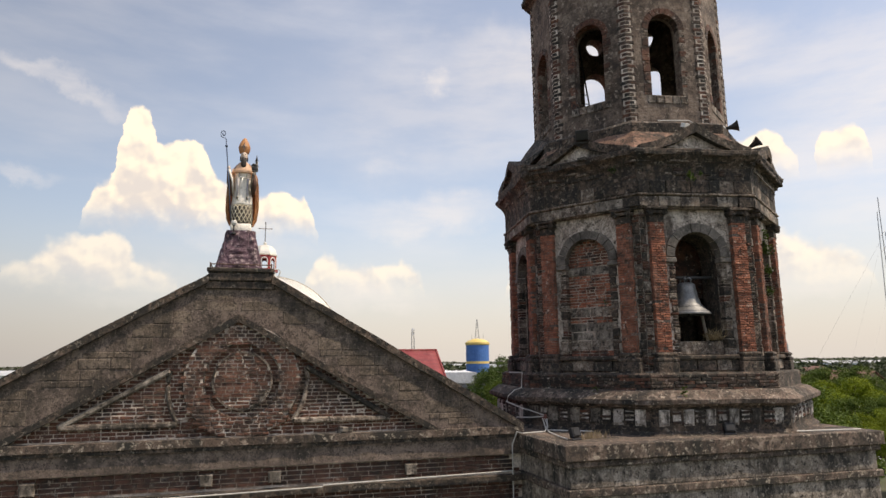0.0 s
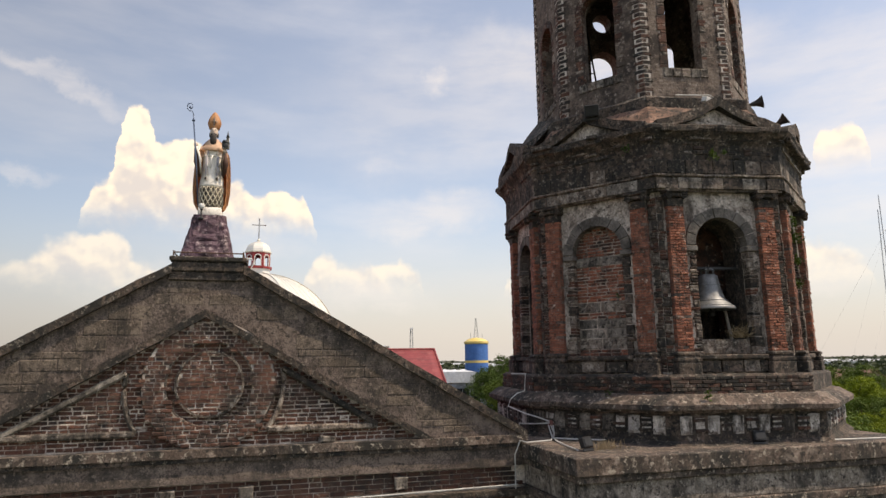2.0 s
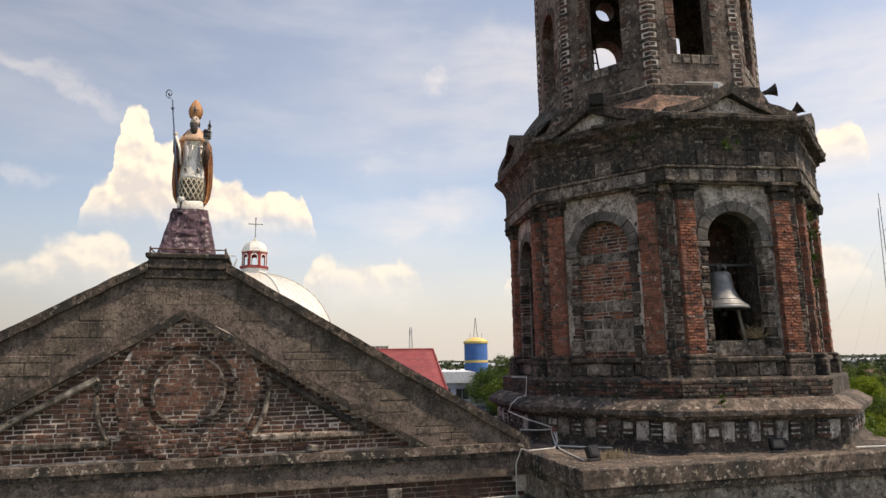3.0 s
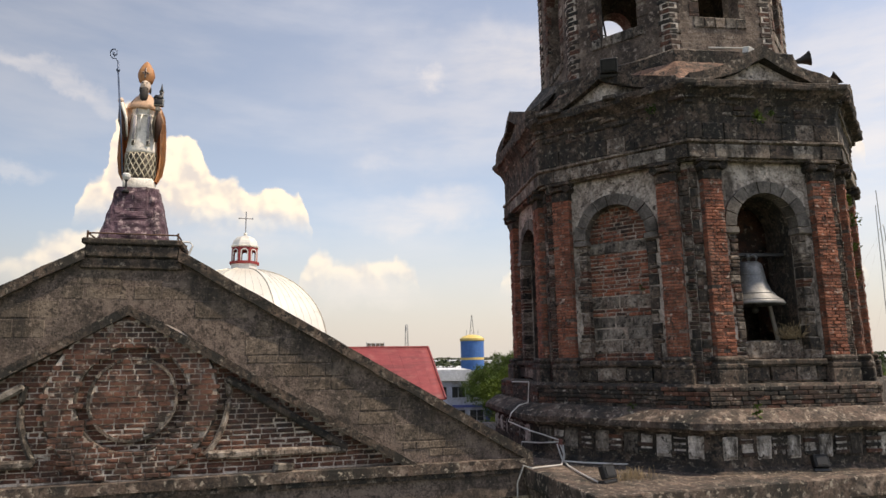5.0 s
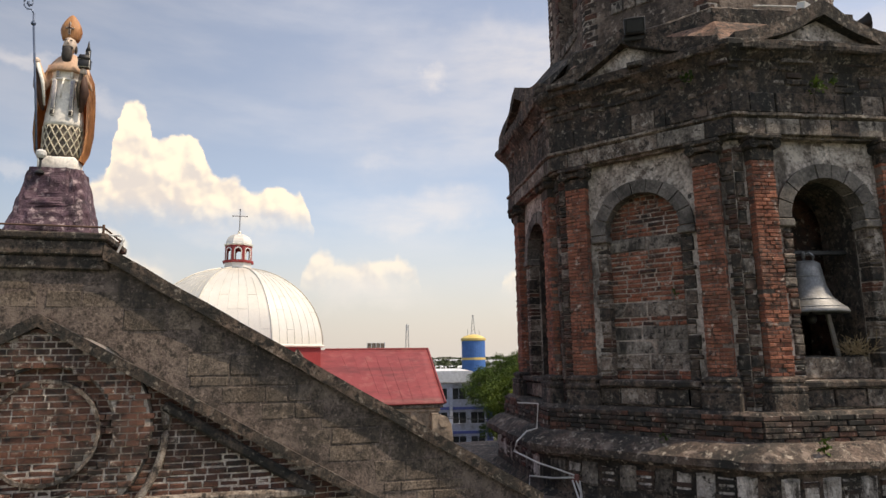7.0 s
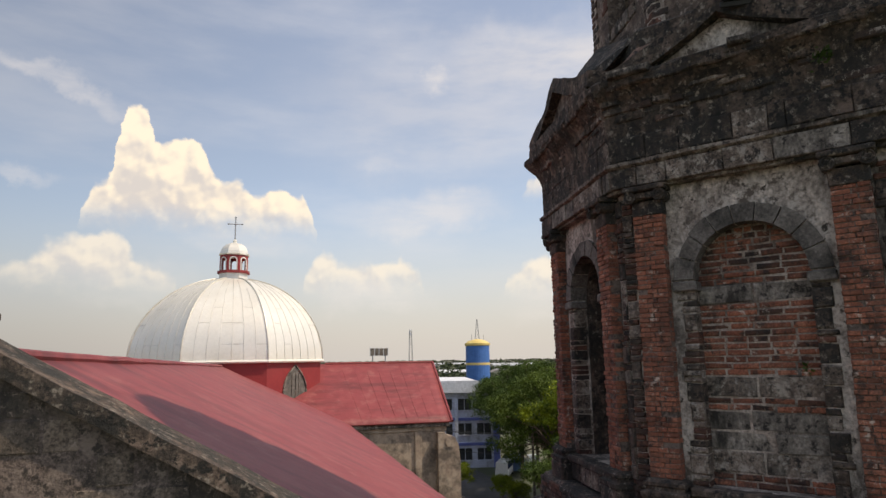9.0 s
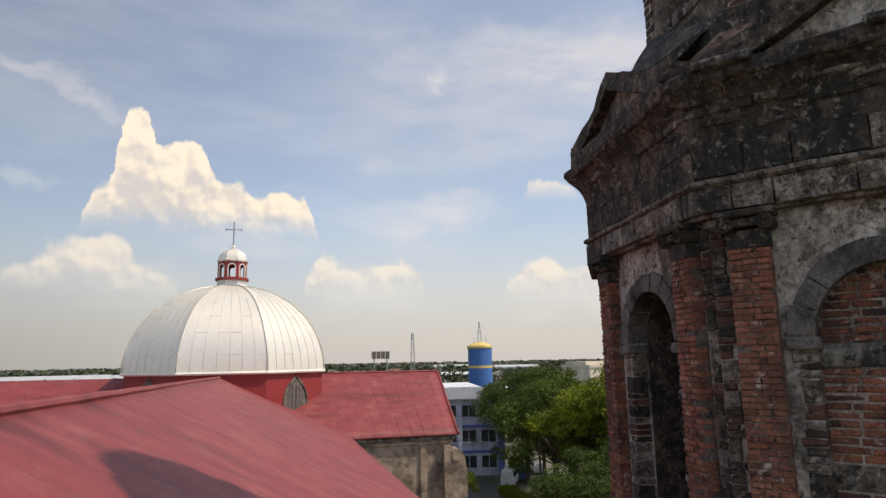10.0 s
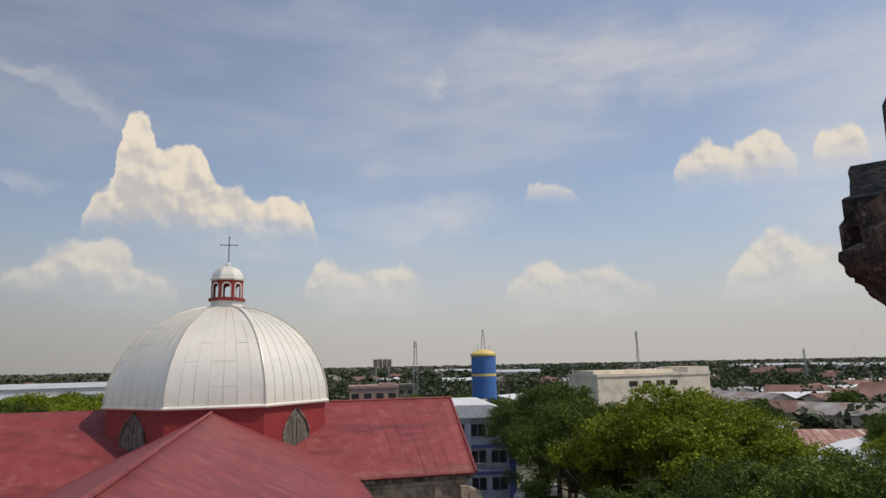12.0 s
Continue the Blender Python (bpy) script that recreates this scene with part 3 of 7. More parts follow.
def tower_block():
    for nm, y0, y1, z0, z1, o in (("block", 11.4, 20.2, 0, 11.62, 0.0), ("string_course", 11.4, 20.2, 11.6, 11.74, 0.07), ("parapet", 11.4, 20.2, 11.74, 12.12, 0.0),
                                  ("moulding", 11.4, 20.2, 12.12, 12.24, 0.07), ("top_slab", 11.4, 20.2, 12.24, 12.52, 0.13)):
        bm = bmesh.new()
        x0, x1 = 5.12, 12.15
        box(bm, x0 - o, x1 + o, y0 - o, y1 + o, z0, z1, None, 0.015)
        if z0 > 1:
            bmesh.ops.subdivide_edges(bm, edges=[e for e in bm.edges if e.calc_length() > 2], cuts=14, use_grid_fill=True)
            roughen(bm, 0.02, 2.3)
        part(nm, bm, BLOCKWORK if nm in ("parapet", "block") else MOSSY, tower)
    # roof of the block beyond, under the belfry
    bm = bmesh.new()
    octa(bm, [(3.86, 12.5), (3.78, 12.56), (3.72, 12.6), (3.72, 13.08), (3.8, 13.12)])
    part("base_storey", bm, STONE_DARK, tower)
    worn_rings([(3.66, 13.06), (3.84, 13.09), (3.86, 13.12), (3.93, 13.14), (3.94, 13.23), (3.68, 13.39), (3.5, 13.42)], MOSSY, "base_cornice", "sloping stone ledge with moss", 0.03)
    bm = bmesh.new()
    octa(bm, [(3.54, 13.36), (3.54, 13.72), (3.5, 13.76), (3.2, 13.76)])
    part("plinth", bm, STONE_DARK, tower)
    # short pale baluster blocks set in the dark band, and brick grilles between them
    block = piece_mesh("baluster_block", 0.23, 0.05, 0.31, 0.035)
    patch_ = piece_mesh("lime_patch", 0.2, 0.03, 0.27, 0.03)
    bar = piece_mesh("grille_brick", 0.24, 0.05, 0.058, 0.008)
    h = 3.72 * math.tan(math.pi / 8)
    for nm in ("front", "front_left", "left", "front_right"):
        m = tframe(FACES[nm], 3.72)
        for i in range(6):
            u = -h + (i + 0.5) * 2 * h / 6
            if i < 5:
                place("lime_patch", patch_, LIME, tower, m @ pose(u + h / 6, 0.0, 12.86 + RNG.uniform(-0.02, 0.02), 0, RNG.uniform(-4, 4), 0))
            place("baluster_block", block, RNG.choice((LIME, LIME, LIME, STONE_PALE)), tower, m @ pose(u + RNG.uniform(-0.03, 0.03), -0.014, 12.87, 0, 0, RNG.uniform(-2, 2)))
            if i < 5:
                for j in range(3):
                    if RNG.random() < 0.15:
                        continue
                    place("grille_brick", bar, RNG.choice((BRICK_DARK, STONE_DARK, BRICK_BROWN)), tower, m @ pose(u + h / 6 + RNG.uniform(-0.03, 0.03), -0.012, 12.775 + j * 0.088, 0, RNG.uniform(-3, 3), 0))


MESHES = {}


def piece_mesh(name, w, d, h, bevel, seed=0):
    """One small block, a little uneven, whose mesh many pieces share."""
    key = (name, round(w, 3), round(d, 3), round(h, 3), seed)
    if key not in MESHES:
        bm = bmesh.new()
        box(bm, -w / 2, w / 2, -d / 2, d / 2, -h / 2, h / 2)
        r = random.Random(hash(key[1:]) % 1000 + seed)
        edges = [e for e in bm.edges if abs((e.verts[0].co - e.verts[1].co).y) < 1e-6 and e.verts[0].co.y < 0]
        bmesh.ops.bevel(bm, geom=edges, offset=bevel, segments=1, affect="EDGES")
        for v in bm.verts:
            v.co += Vector((r.uniform(-1, 1), r.uniform(-0.6, 0.6), r.uniform(-1, 1))) * bevel * 0.5
        me = bpy.data.meshes.new(name)
        bm.to_mesh(me)
        bm.free()
        MESHES[key] = me
    return MESHES[key]


MAT_COPY = {}


def place(name, me, mat, parent, m, label=""):
    key = (me.name, mat.name)
    if key not in MAT_COPY:
        c = me if not me.materials else me.copy()
        c.materials.clear()
        c.materials.append(mat)
        MAT_COPY[key] = c
    ob = new(name, MAT_COPY[key])
    ob.parent = parent
    ob.matrix_basis = m
    if label:
        tagged(ob, label)
    return ob


def pilaster(m, u, detailed):
    """Pedestal, rounded base, brick shaft and scrolled capital on a tower face."""
    bm = bmesh.new()
    box(bm, u - 0.25, u + 0.25, -0.25, 0.02, 13.74, 13.98, m, 0.02)
    roughen(bm, 0.015, 3)
    part("pedestal", bm, STONE_DARK, tower)
    bm = bmesh.new()
    prof = [(0.235, 13.98), (0.25, 14.01), (0.25, 14.05), (0.21, 14.07), (0.205, 14.1), (0.23, 14.12), (0.23, 14.15), (0.185, 14.18)]
    loops = []
    for w, z in prof:
        loops.append([bm.verts.new(m @ Vector(p)) for p in ((u - w, 0.02, z), (u - w, -w - 0.0, z), (u + w, -w - 0.0, z), (u + w, 0.02, z))])
    for a, b in zip(loops, loops[1:]):
        for i in range(4):
            bm.faces.new((a[i], a[(i + 1) % 4], b[(i + 1) % 4], b[i]))
    bm.faces.new(loops[0][::-1])
    bm.faces.new(loops[-1])
    part("base_moulding", bm, STONE_DARK, tower)
    bm = bmesh.new()
    box(bm, u - 0.164, u + 0.164, -0.126, 0.02, 14.16, 17.02, m)
    shaft = part("pilaster", bm, RAKE if detailed else BRICK, tower, "red brick pilaster with worn joints")
    if detailed:
        pitch, z, k = 0.0525, 14.18, 0
        while z < 16.98:
            spans = [(-0.17, -0.06), (-0.056, 0.056), (0.06, 0.17)] if k % 2 else [(-0.17, -0.003), (0.003, 0.17)]
            for a, b in spans:
                if RNG.random() < 0.03:
                    continue
                w = b - a - 0.006
                me = piece_mesh("brick", w, 0.13, pitch - 0.009, 0.005, RNG.randrange(3))
                place("brick", me, BRICK, shaft, m @ pose(u + (a + b) / 2 + RNG.uniform(-0.004, 0.004), -0.075 + RNG.uniform(-0.01, 0.012), z + pitch / 2, 0, RNG.uniform(-0.8, 0.8), RNG.uniform(-1.2, 1.2)))
            z += pitch
            k += 1
    # capital: necking, two scrolls and a square plate
    bm = bmesh.new()
    box(bm, u - 0.175, u + 0.175, -0.15, 0.02, 17.0, 17.17, m, 0.012)
    roughen(bm, 0.01, 4)
    cap = part("capital", bm, STONE_DARK, tower, "stone capital with small scrolls")
    bm = bmesh.new()
    for s in (-1, 1):
        c0 = m @ Vector((u + s * 0.165, -0.23, 17.215))
        c1 = m @ Vector((u + s * 0.165, 0.0, 17.215))
        tube(bm, [c0, c1], 0.07, 12)
        spiral = [m @ Vector((u + s * 0.165 + (0.062 - 0.0045 * i) * math.cos(i * 0.75), -0.236, 17.215 + (0.062 - 0.0045 * i) * math.sin(i * 0.75))) for i in range(13)]
        tube(bm, spiral, 0.011, 5)
    box(bm, u - 0.15, u + 0.15, -0.21, 0.0, 17.19, 17.26, m, 0.01)
    part("scroll", bm, STONE_DARK, cap)
    bm = bmesh.new()
    box(bm, u - 0.24, u + 0.24, -0.26, 0.02, 17.27, 17.33, m, 0.012)
    part("abacus", bm, STONE_DARK, cap)


def belfry_face(name, theta):
    m = tframe(theta)
    is_open, seen = name in OPEN, name in SEEN
    half, spring, sill = 0.57, 16.25, 14.12
    bm = bmesh.new()
    arch_wall(bm, -HALF, HALF, 13.74, 17.36, 0, half, sill, spring, 0, 0.8 if is_open else 0.16, m)
    bmesh.ops.remove_doubles(bm, verts=bm.verts, dist=0.0005)
    wall = part("belfry_wall", bm, PLASTER, tower, "grey plastered belfry wall with an arch")
    if not is_open:
        bm = bmesh.new()
        box(bm, -HALF, HALF, 0.284, 0.8, 13.74, 17.36, m)
        part("core", bm, STONE_DARK, wall)
    for s in (-1, 1):
        pilaster(m, s * 0.985, seen)
    if seen:
        # stone course and sill moulding between the pedestals
        u = -0.74
        while u < 0.7:
            w = min(RNG.uniform(0.3, 0.55), 0.74 - u)
            if 0.74 - u - w < 0.12:
                w = 0.74 - u
            place("course_stone", piece_mesh("course_stone", round(w - 0.014, 2), 0.14, 0.22, 0.012, RNG.randrange(2)), RNG.choice((STONE_DARK, STONE_DARK, STONE)), wall, m @ pose(u + w / 2, -0.03 + RNG.uniform(-0.01, 0.01), 13.9))
            u += w
        bm = bmesh.new()
        box(bm, -0.74, 0.74, -0.16, 0.05, 14.03, 14.12, m, 0.02)
        bmesh.ops.subdivide_edges(bm, edges=[e for e in bm.edges if e.calc_length() > 0.6], cuts=12)
        roughen(bm, 0.02, 4)
        part("sill_course", bm, STONE_DARK, wall)
    # arch stones and imposts
    vn = 9
    for i in range(vn):
        bm = bmesh.new()
        arch_band(bm, 0, half - 0.01, 0.2 + RNG.uniform(-0.015, 0.015), spring, -0.04 + RNG.uniform(-0.01, 0.01), 0.2, m, vn, 0.012, i, i + 1)
        part("arch_stone", bm, VOUSSOIR, wall)
    for s in (-1, 1):
        bm = bmesh.new()
        box(bm, s * (half + 0.09) - 0.13, s * (half + 0.09) + 0.13, -0.07, 0.2, spring - 0.12, spring - 0.015, m, 0.015)
        part("impost", bm, VOUSSOIR, wall)
        if seen:
            # jamb blocks under the impost, uneven
            z = sill
            while z < spring - 0.16:
                hh = min(RNG.choice((0.06, 0.065, 0.07, 0.14, 0.2)), spring - 0.13 - z)
                w = RNG.uniform(0.12, 0.2)
                me = piece_mesh("jamb_stone", w, 0.2, hh - 0.012, 0.014, RNG.randrange(3))
                place("jamb_stone", me, RNG.choice((STONE, STONE_DARK, BRICK_BROWN, BRICK_DARK)) if hh < 0.1 else RNG.choice((STONE, STONE, STONE_DARK)), wall, m @ pose(s * (half + w / 2 - 0.01), 0.07 + RNG.uniform(-0.01, 0.012), z + hh / 2))
                z += hh
            # rough corner stones between the paired pilasters
            z = 13.8
            while z < 17.2:
                hh = RNG.choice((0.055, 0.06, 0.06, 0.06, 0.065, 0.07, 0.15, 0.2))
                w = RNG.uniform(0.1, 0.17)
                mat = RNG.choice((BRICK_BROWN, BRICK_DARK, BRICK_BROWN, STONE_DARK)) if hh < 0.1 else RNG.choice((STONE, STONE_DARK, STONE_DARK))
                me = piece_mesh("corner_stone", w, 0.12, hh - 0.01, 0.01, RNG.randrange(3))
                place("corner_stone", me, mat, wall, m @ pose(s * (HALF - w / 2 - 0.005), 0.03 + RNG.uniform(-0.015, 0.01), z + hh / 2))
                z += hh
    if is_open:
        # thin dark shell added over the plaster on the opening's inner faces
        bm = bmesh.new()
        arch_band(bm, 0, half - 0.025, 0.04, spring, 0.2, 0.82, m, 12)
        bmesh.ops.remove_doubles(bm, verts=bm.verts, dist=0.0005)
        part("arch_lining", bm, STONE_DARK, wall, "added thin dark lining inside the open arch")
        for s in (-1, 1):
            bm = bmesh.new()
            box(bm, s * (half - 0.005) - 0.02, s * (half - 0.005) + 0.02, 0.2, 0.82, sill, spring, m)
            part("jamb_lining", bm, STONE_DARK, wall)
    if not is_open and seen:
        blind_fill(wall, m, half, spring, sill)
    # unseen faces get a plain filling that keeps daylight out of the belfry
    if not is_open and not seen:
        bm = bmesh.new()
        box(bm, -half - 0.1, half + 0.1, 0.17, 0.3, sill, 16.86, m)
        part("fill", bm, BRICK, wall)


def blind_fill(wall, m, half, spring, sill):
    """The walled-up arch: courses of brick with bands of stone slabs."""
    bm = bmesh.new()
    box(bm, -half - 0.06, half + 0.06, 0.168, 0.283, sill - 0.02, 16.9, m)
    part("backing", bm, BEDDING, wall)
    rows = ["b", "b", "s2", "p2", "p3", "b", "b", "s2"] + ["b"] * 11 + ["p2"] + ["b"] * 16
    z = sill
    for r in rows:
        hh = 0.068 if r == "b" else (0.2 if r[0] == "p" else 0.22)
        if z + hh > 16.84:
            hh = 16.84 - z
        if hh < 0.03:
            break
        top = z + hh
        w = half + 0.02 if top <= spring else math.sqrt(max(0.001, half * half - (top - spring - 0.03) ** 2))
        parts = RNG.choice((4, 5)) if r == "b" else int(r[1])
        cuts = sorted([-w, w] + [-w + 2 * w * (i + RNG.uniform(-0.16, 0.16)) / parts for i in range(1, parts)])
        for a, b in zip(cuts, cuts[1:]):
            if b - a < 0.05:
                continue
            me = piece_mesh("fill_brick" if r == "b" else "fill_slab", round(b - a - 0.02, 2), 0.08, hh - 0.016, 0.01, RNG.randrange(3))
            mat = RNG.choice((BRICK, BRICK, BRICK, BRICK_BROWN)) if r == "b" else (STONE_PALE if r[0] == "p" else STONE)
            place("fill_brick" if r == "b" else "fill_slab", me, mat, wall, m @ pose((a + b) / 2, 0.198 + RNG.uniform(-0.012, 0.006), z + hh / 2 + RNG.uniform(-0.004, 0.004), 0, RNG.uniform(-1.2, 1.2), 0))
        z += hh


def plinth_bricks():
    """Brick courses of the band below the pedestals."""
    h = 3.56 * math.tan(math.pi / 8)
    for nm in ("front", "front_left", "left"):
        m = tframe(FACES[nm], 3.56)
        for k in range(5):
            u = -h - (0.12 if k % 2 else 0.0)
            while u < h:
                w = RNG.choice((0.22, 0.24, 0.26))
                a, b = max(u, -h), min(u + w, h)
                u += w
                if b - a < 0.08:
                    continue
                me = piece_mesh("plinth_brick", round(b - a - 0.014, 2), 0.1, 0.056, 0.007, RNG.randrange(2))
                place("plinth_brick", me, RNG.choice((BRICK_DARK, BRICK_DARK, BRICK_BROWN, STONE_DARK, STONE_DARK)), tower, m @ pose((a + b) / 2, 0.03 + RNG.uniform(-0.012, 0.012), 13.42 + k * 0.068))


def entablature():
    worn_rings([(3.1, 17.32), (3.34, 17.32), (3.34, 17.44), (3.37, 17.45), (3.37, 17.58), (3.43, 17.61), (3.43, 17.65), (3.3, 17.66)], STONE, "architrave", "", 0.018)
    worn_rings([(3.2, 17.64), (3.36, 17.64), (3.36, 17.98), (3.2, 17.98)], STONE_DARK, "frieze", "", 0.02)
    worn_rings([(3.2, 17.96), (3.36, 17.98), (3.37, 18.14), (3.40, 18.25), (3.46, 18.36), (3.55, 18.45), (3.61, 18.53), (3.61, 18.6), (3.5, 18.66), (3.1, 18.68)], STONE_DARK, "cornice", "blackened projecting stone cornice", 0.035)
    # large stone blocks of architrave and frieze
    for nm in SEEN:
        for ap, z0, z1, mats in ((3.40, 17.35, 17.58, (STONE, STONE, STONE_PALE, STONE_DARK)), (3.38, 17.67, 17.95, (STONE_DARK, STONE_DARK, STONE))):
            m = tframe(FACES[nm], ap)
            h = ap * math.tan(math.pi / 8) - 0.01
            u = -h
            while u < h - 0.05:
                w = RNG.uniform(0.3, 0.7) if z0 < 17.5 else RNG.uniform(0.15, 0.6)
                b = min(u + w, h)
                if h - b < 0.15:
                    b = h
                me = piece_mesh("ashlar", round(b - u - 0.012, 2), 0.1, z1 - z0 - 0.006, 0.01, RNG.randrange(2))
                place("ashlar", me, RNG.choice(mats), tower, m @ pose((u + b) / 2, 0.045 + RNG.uniform(-0.01, 0.01), (z0 + z1) / 2, 0, RNG.uniform(-0.5, 0.5), 0))
                u = b
    # rough courses of the cornice, uneven and broken
    steps = ((17.98, 3.36), (18.14, 3.37), (18.25, 3.40), (18.36, 3.46), (18.45, 3.55))
    for nm in SEEN:
        for k in range(5):
            z = 18.03 + 0.085 * k
            ap = 3.36
            for (za, ra), (zb, rb) in zip(steps, steps[1:]):
                if za <= z <= zb:
                    ap = ra + (rb - ra) * (z - za) / (zb - za)
            m = tframe(FACES[nm], ap)
            h = ap * math.tan(math.pi / 8)
            u = -h
            while u < h - 0.08:
                w = min(RNG.uniform(0.12, 0.5), h - u)
                if RNG.random() < 0.34 and w > 0.06:
                    me = piece_mesh("cornice_stone", round(w - 0.012, 2), 0.1, 0.08, 0.014, RNG.randrange(3))
                    place("cornice_stone", me, RNG.choice((STONE_DARK, STONE_DARK, BRICK_DARK, STONE)), tower, m @ pose(u + w / 2, 0.042 + RNG.uniform(-0.015, 0.012), z + RNG.uniform(-0.02, 0.02), 0, RNG.uniform(-2, 2), RNG.uniform(-2, 2)))
                u += w
    for name, theta in FACES.items():
        up = {"left": 0.16, "back_left": 0.3, "front_right": -0.12}.get(name, 0.0)
        m = tframe(theta, 3.57) @ Matrix.Translation((0, 0, up))
        w = 1.2
        bm = bmesh.new()
        extrude_poly(bm, [(-w, 18.34), (w, 18.34), (w, 18.54), (w * 0.5, 18.74), (0, 19.0), (-w * 0.5, 18.74), (-w, 18.54)], 0.14, 1.3, m)
        gab = part("gablet", bm, PLASTER, tower, "small plastered gable over the cornice")
        bm = bmesh.new()
        n = 8
        for s in (-1, 1):
            lo, hi = [], []
            for i in range(n + 1):
                f = i / n
                u = s * (w + 0.16) * (1 - f)
                base = 18.5 + 0.52 * f + 0.07 * math.sin(math.pi * f) * (-1)
                lo.append((u, base))
                hi.append((u, base + 0.2 + 0.03 * f))
            for i in range(n):
                extrude_poly(bm, [lo[i], lo[i + 1], hi[i + 1], hi[i]], 0.0, 1.45, m)
        bmesh.ops.remove_doubles(bm, verts=bm.verts, dist=0.001)
        bmesh.ops.delete(bm, geom=[f for f in bm.faces if not f.is_valid], context="FACES")
        roughen(bm, 0.035, 2.6)
        roughen(bm, 0.025, 8)
        part("coping", bm, STONE_DARK, gab, "blackened sloping stone coping")
        bm = bmesh.new()
        box(bm, -w - 0.1, w + 0.1, -0.04, 0.2, 18.47 - max(up, 0), 18.57, m, 0.02)
        bmesh.ops.subdivide_edges(bm, edges=[e for e in bm.edges if e.calc_length() > 1], cuts=18)
        roughen(bm, 0.035, 3)
        roughen(bm, 0.03, 9)
        part("gablet_ledge", bm, STONE_DARK, gab)
    bm = bmesh.new()
    octa(bm, [(3.5, 18.5), (3.4, 18.66), (3.12, 18.92), (2.84, 19.25), (2.5, 19.6)])
    part("belfry_roof", bm, TILE_WORN, tower, "worn reddish tiled slope between the gables")
    # raised hump of masonry behind the side gable, climbing to the upper storey
    def rim(r, deg_, z):
        a = radians(deg_ + TROT)
        return (TC[0] + r / math.cos(math.pi / 8) * math.cos(a), TC[1] + r / math.cos(math.pi / 8) * math.sin(a), z)
    bm = bmesh.new()
    for v in ((TC[0] - 3.3, TC[1] + 0.5, 19.25), rim(2.42, 157.5, 20.4), rim(2.3, 140, 20.4), rim(3.3, 157.5, 18.8), rim(3.2, 112.5, 18.8), rim(2.72, -157.5, 19.5), rim(2.3, 180, 20.0), rim(3.15, 180, 18.9), rim(2.3, 112.5, 20.0)):
        bm.verts.new(v)
    bmesh.ops.transform(bm, matrix=TFIT, verts=bm.verts)
    bmesh.ops.convex_hull(bm, input=bm.verts)
    bmesh.ops.subdivide_edges(bm, edges=bm.edges[:], cuts=4, use_grid_fill=True)
    roughen(bm, 0.03, 2.2)
    part("roof_hump", bm, STONE_DARK, tower, "blackened masonry slope behind the gable")
    # rounded end of the masonry ridge behind the rear gable
    bm = bmesh.new()
    for r, th, z in ((3.28, 135, 20.05), (3.3, 135, 19.7), (3.2, 135, 20.2), (3.2, 123, 20.0), (3.2, 147, 20.0), (3.22, 122, 18.8), (3.22, 148, 18.8), (3.24, 135, 18.8), (2.4, 135, 20.7), (2.4, 152, 20.55), (2.4, 118, 20.55), (2.4, 152, 18.9), (2.4, 118, 18.9)):
        a = radians(th + TROT)
        bm.verts.new((TC[0] + r * math.cos(a), TC[1] + r * math.sin(a), z))
    bmesh.ops.transform(bm, matrix=TFIT, verts=bm.verts)
    bmesh.ops.convex_hull(bm, input=bm.verts)
    bmesh.ops.subdivide_edges(bm, edges=bm.edges[:], cuts=3, use_grid_fill=True)
    roughen(bm, 0.03, 2.4)
    part("roof_hump", bm, STONE_DARK, tower, "blackened masonry ridge behind the rear gable")
    # a broken slab of pale stone on the cornice edge
    m = tframe(-135, 3.58)
    for u, w, z in ((-1.0, 0.5, 18.62), (0.2, 0.22, 18.6)):
        place("ledge_stone", piece_mesh("ledge_stone", w, 0.16, 0.08, 0.02), STONE_PALE, tower, m @ pose(u, -0.03, z, 0, 2, 0))


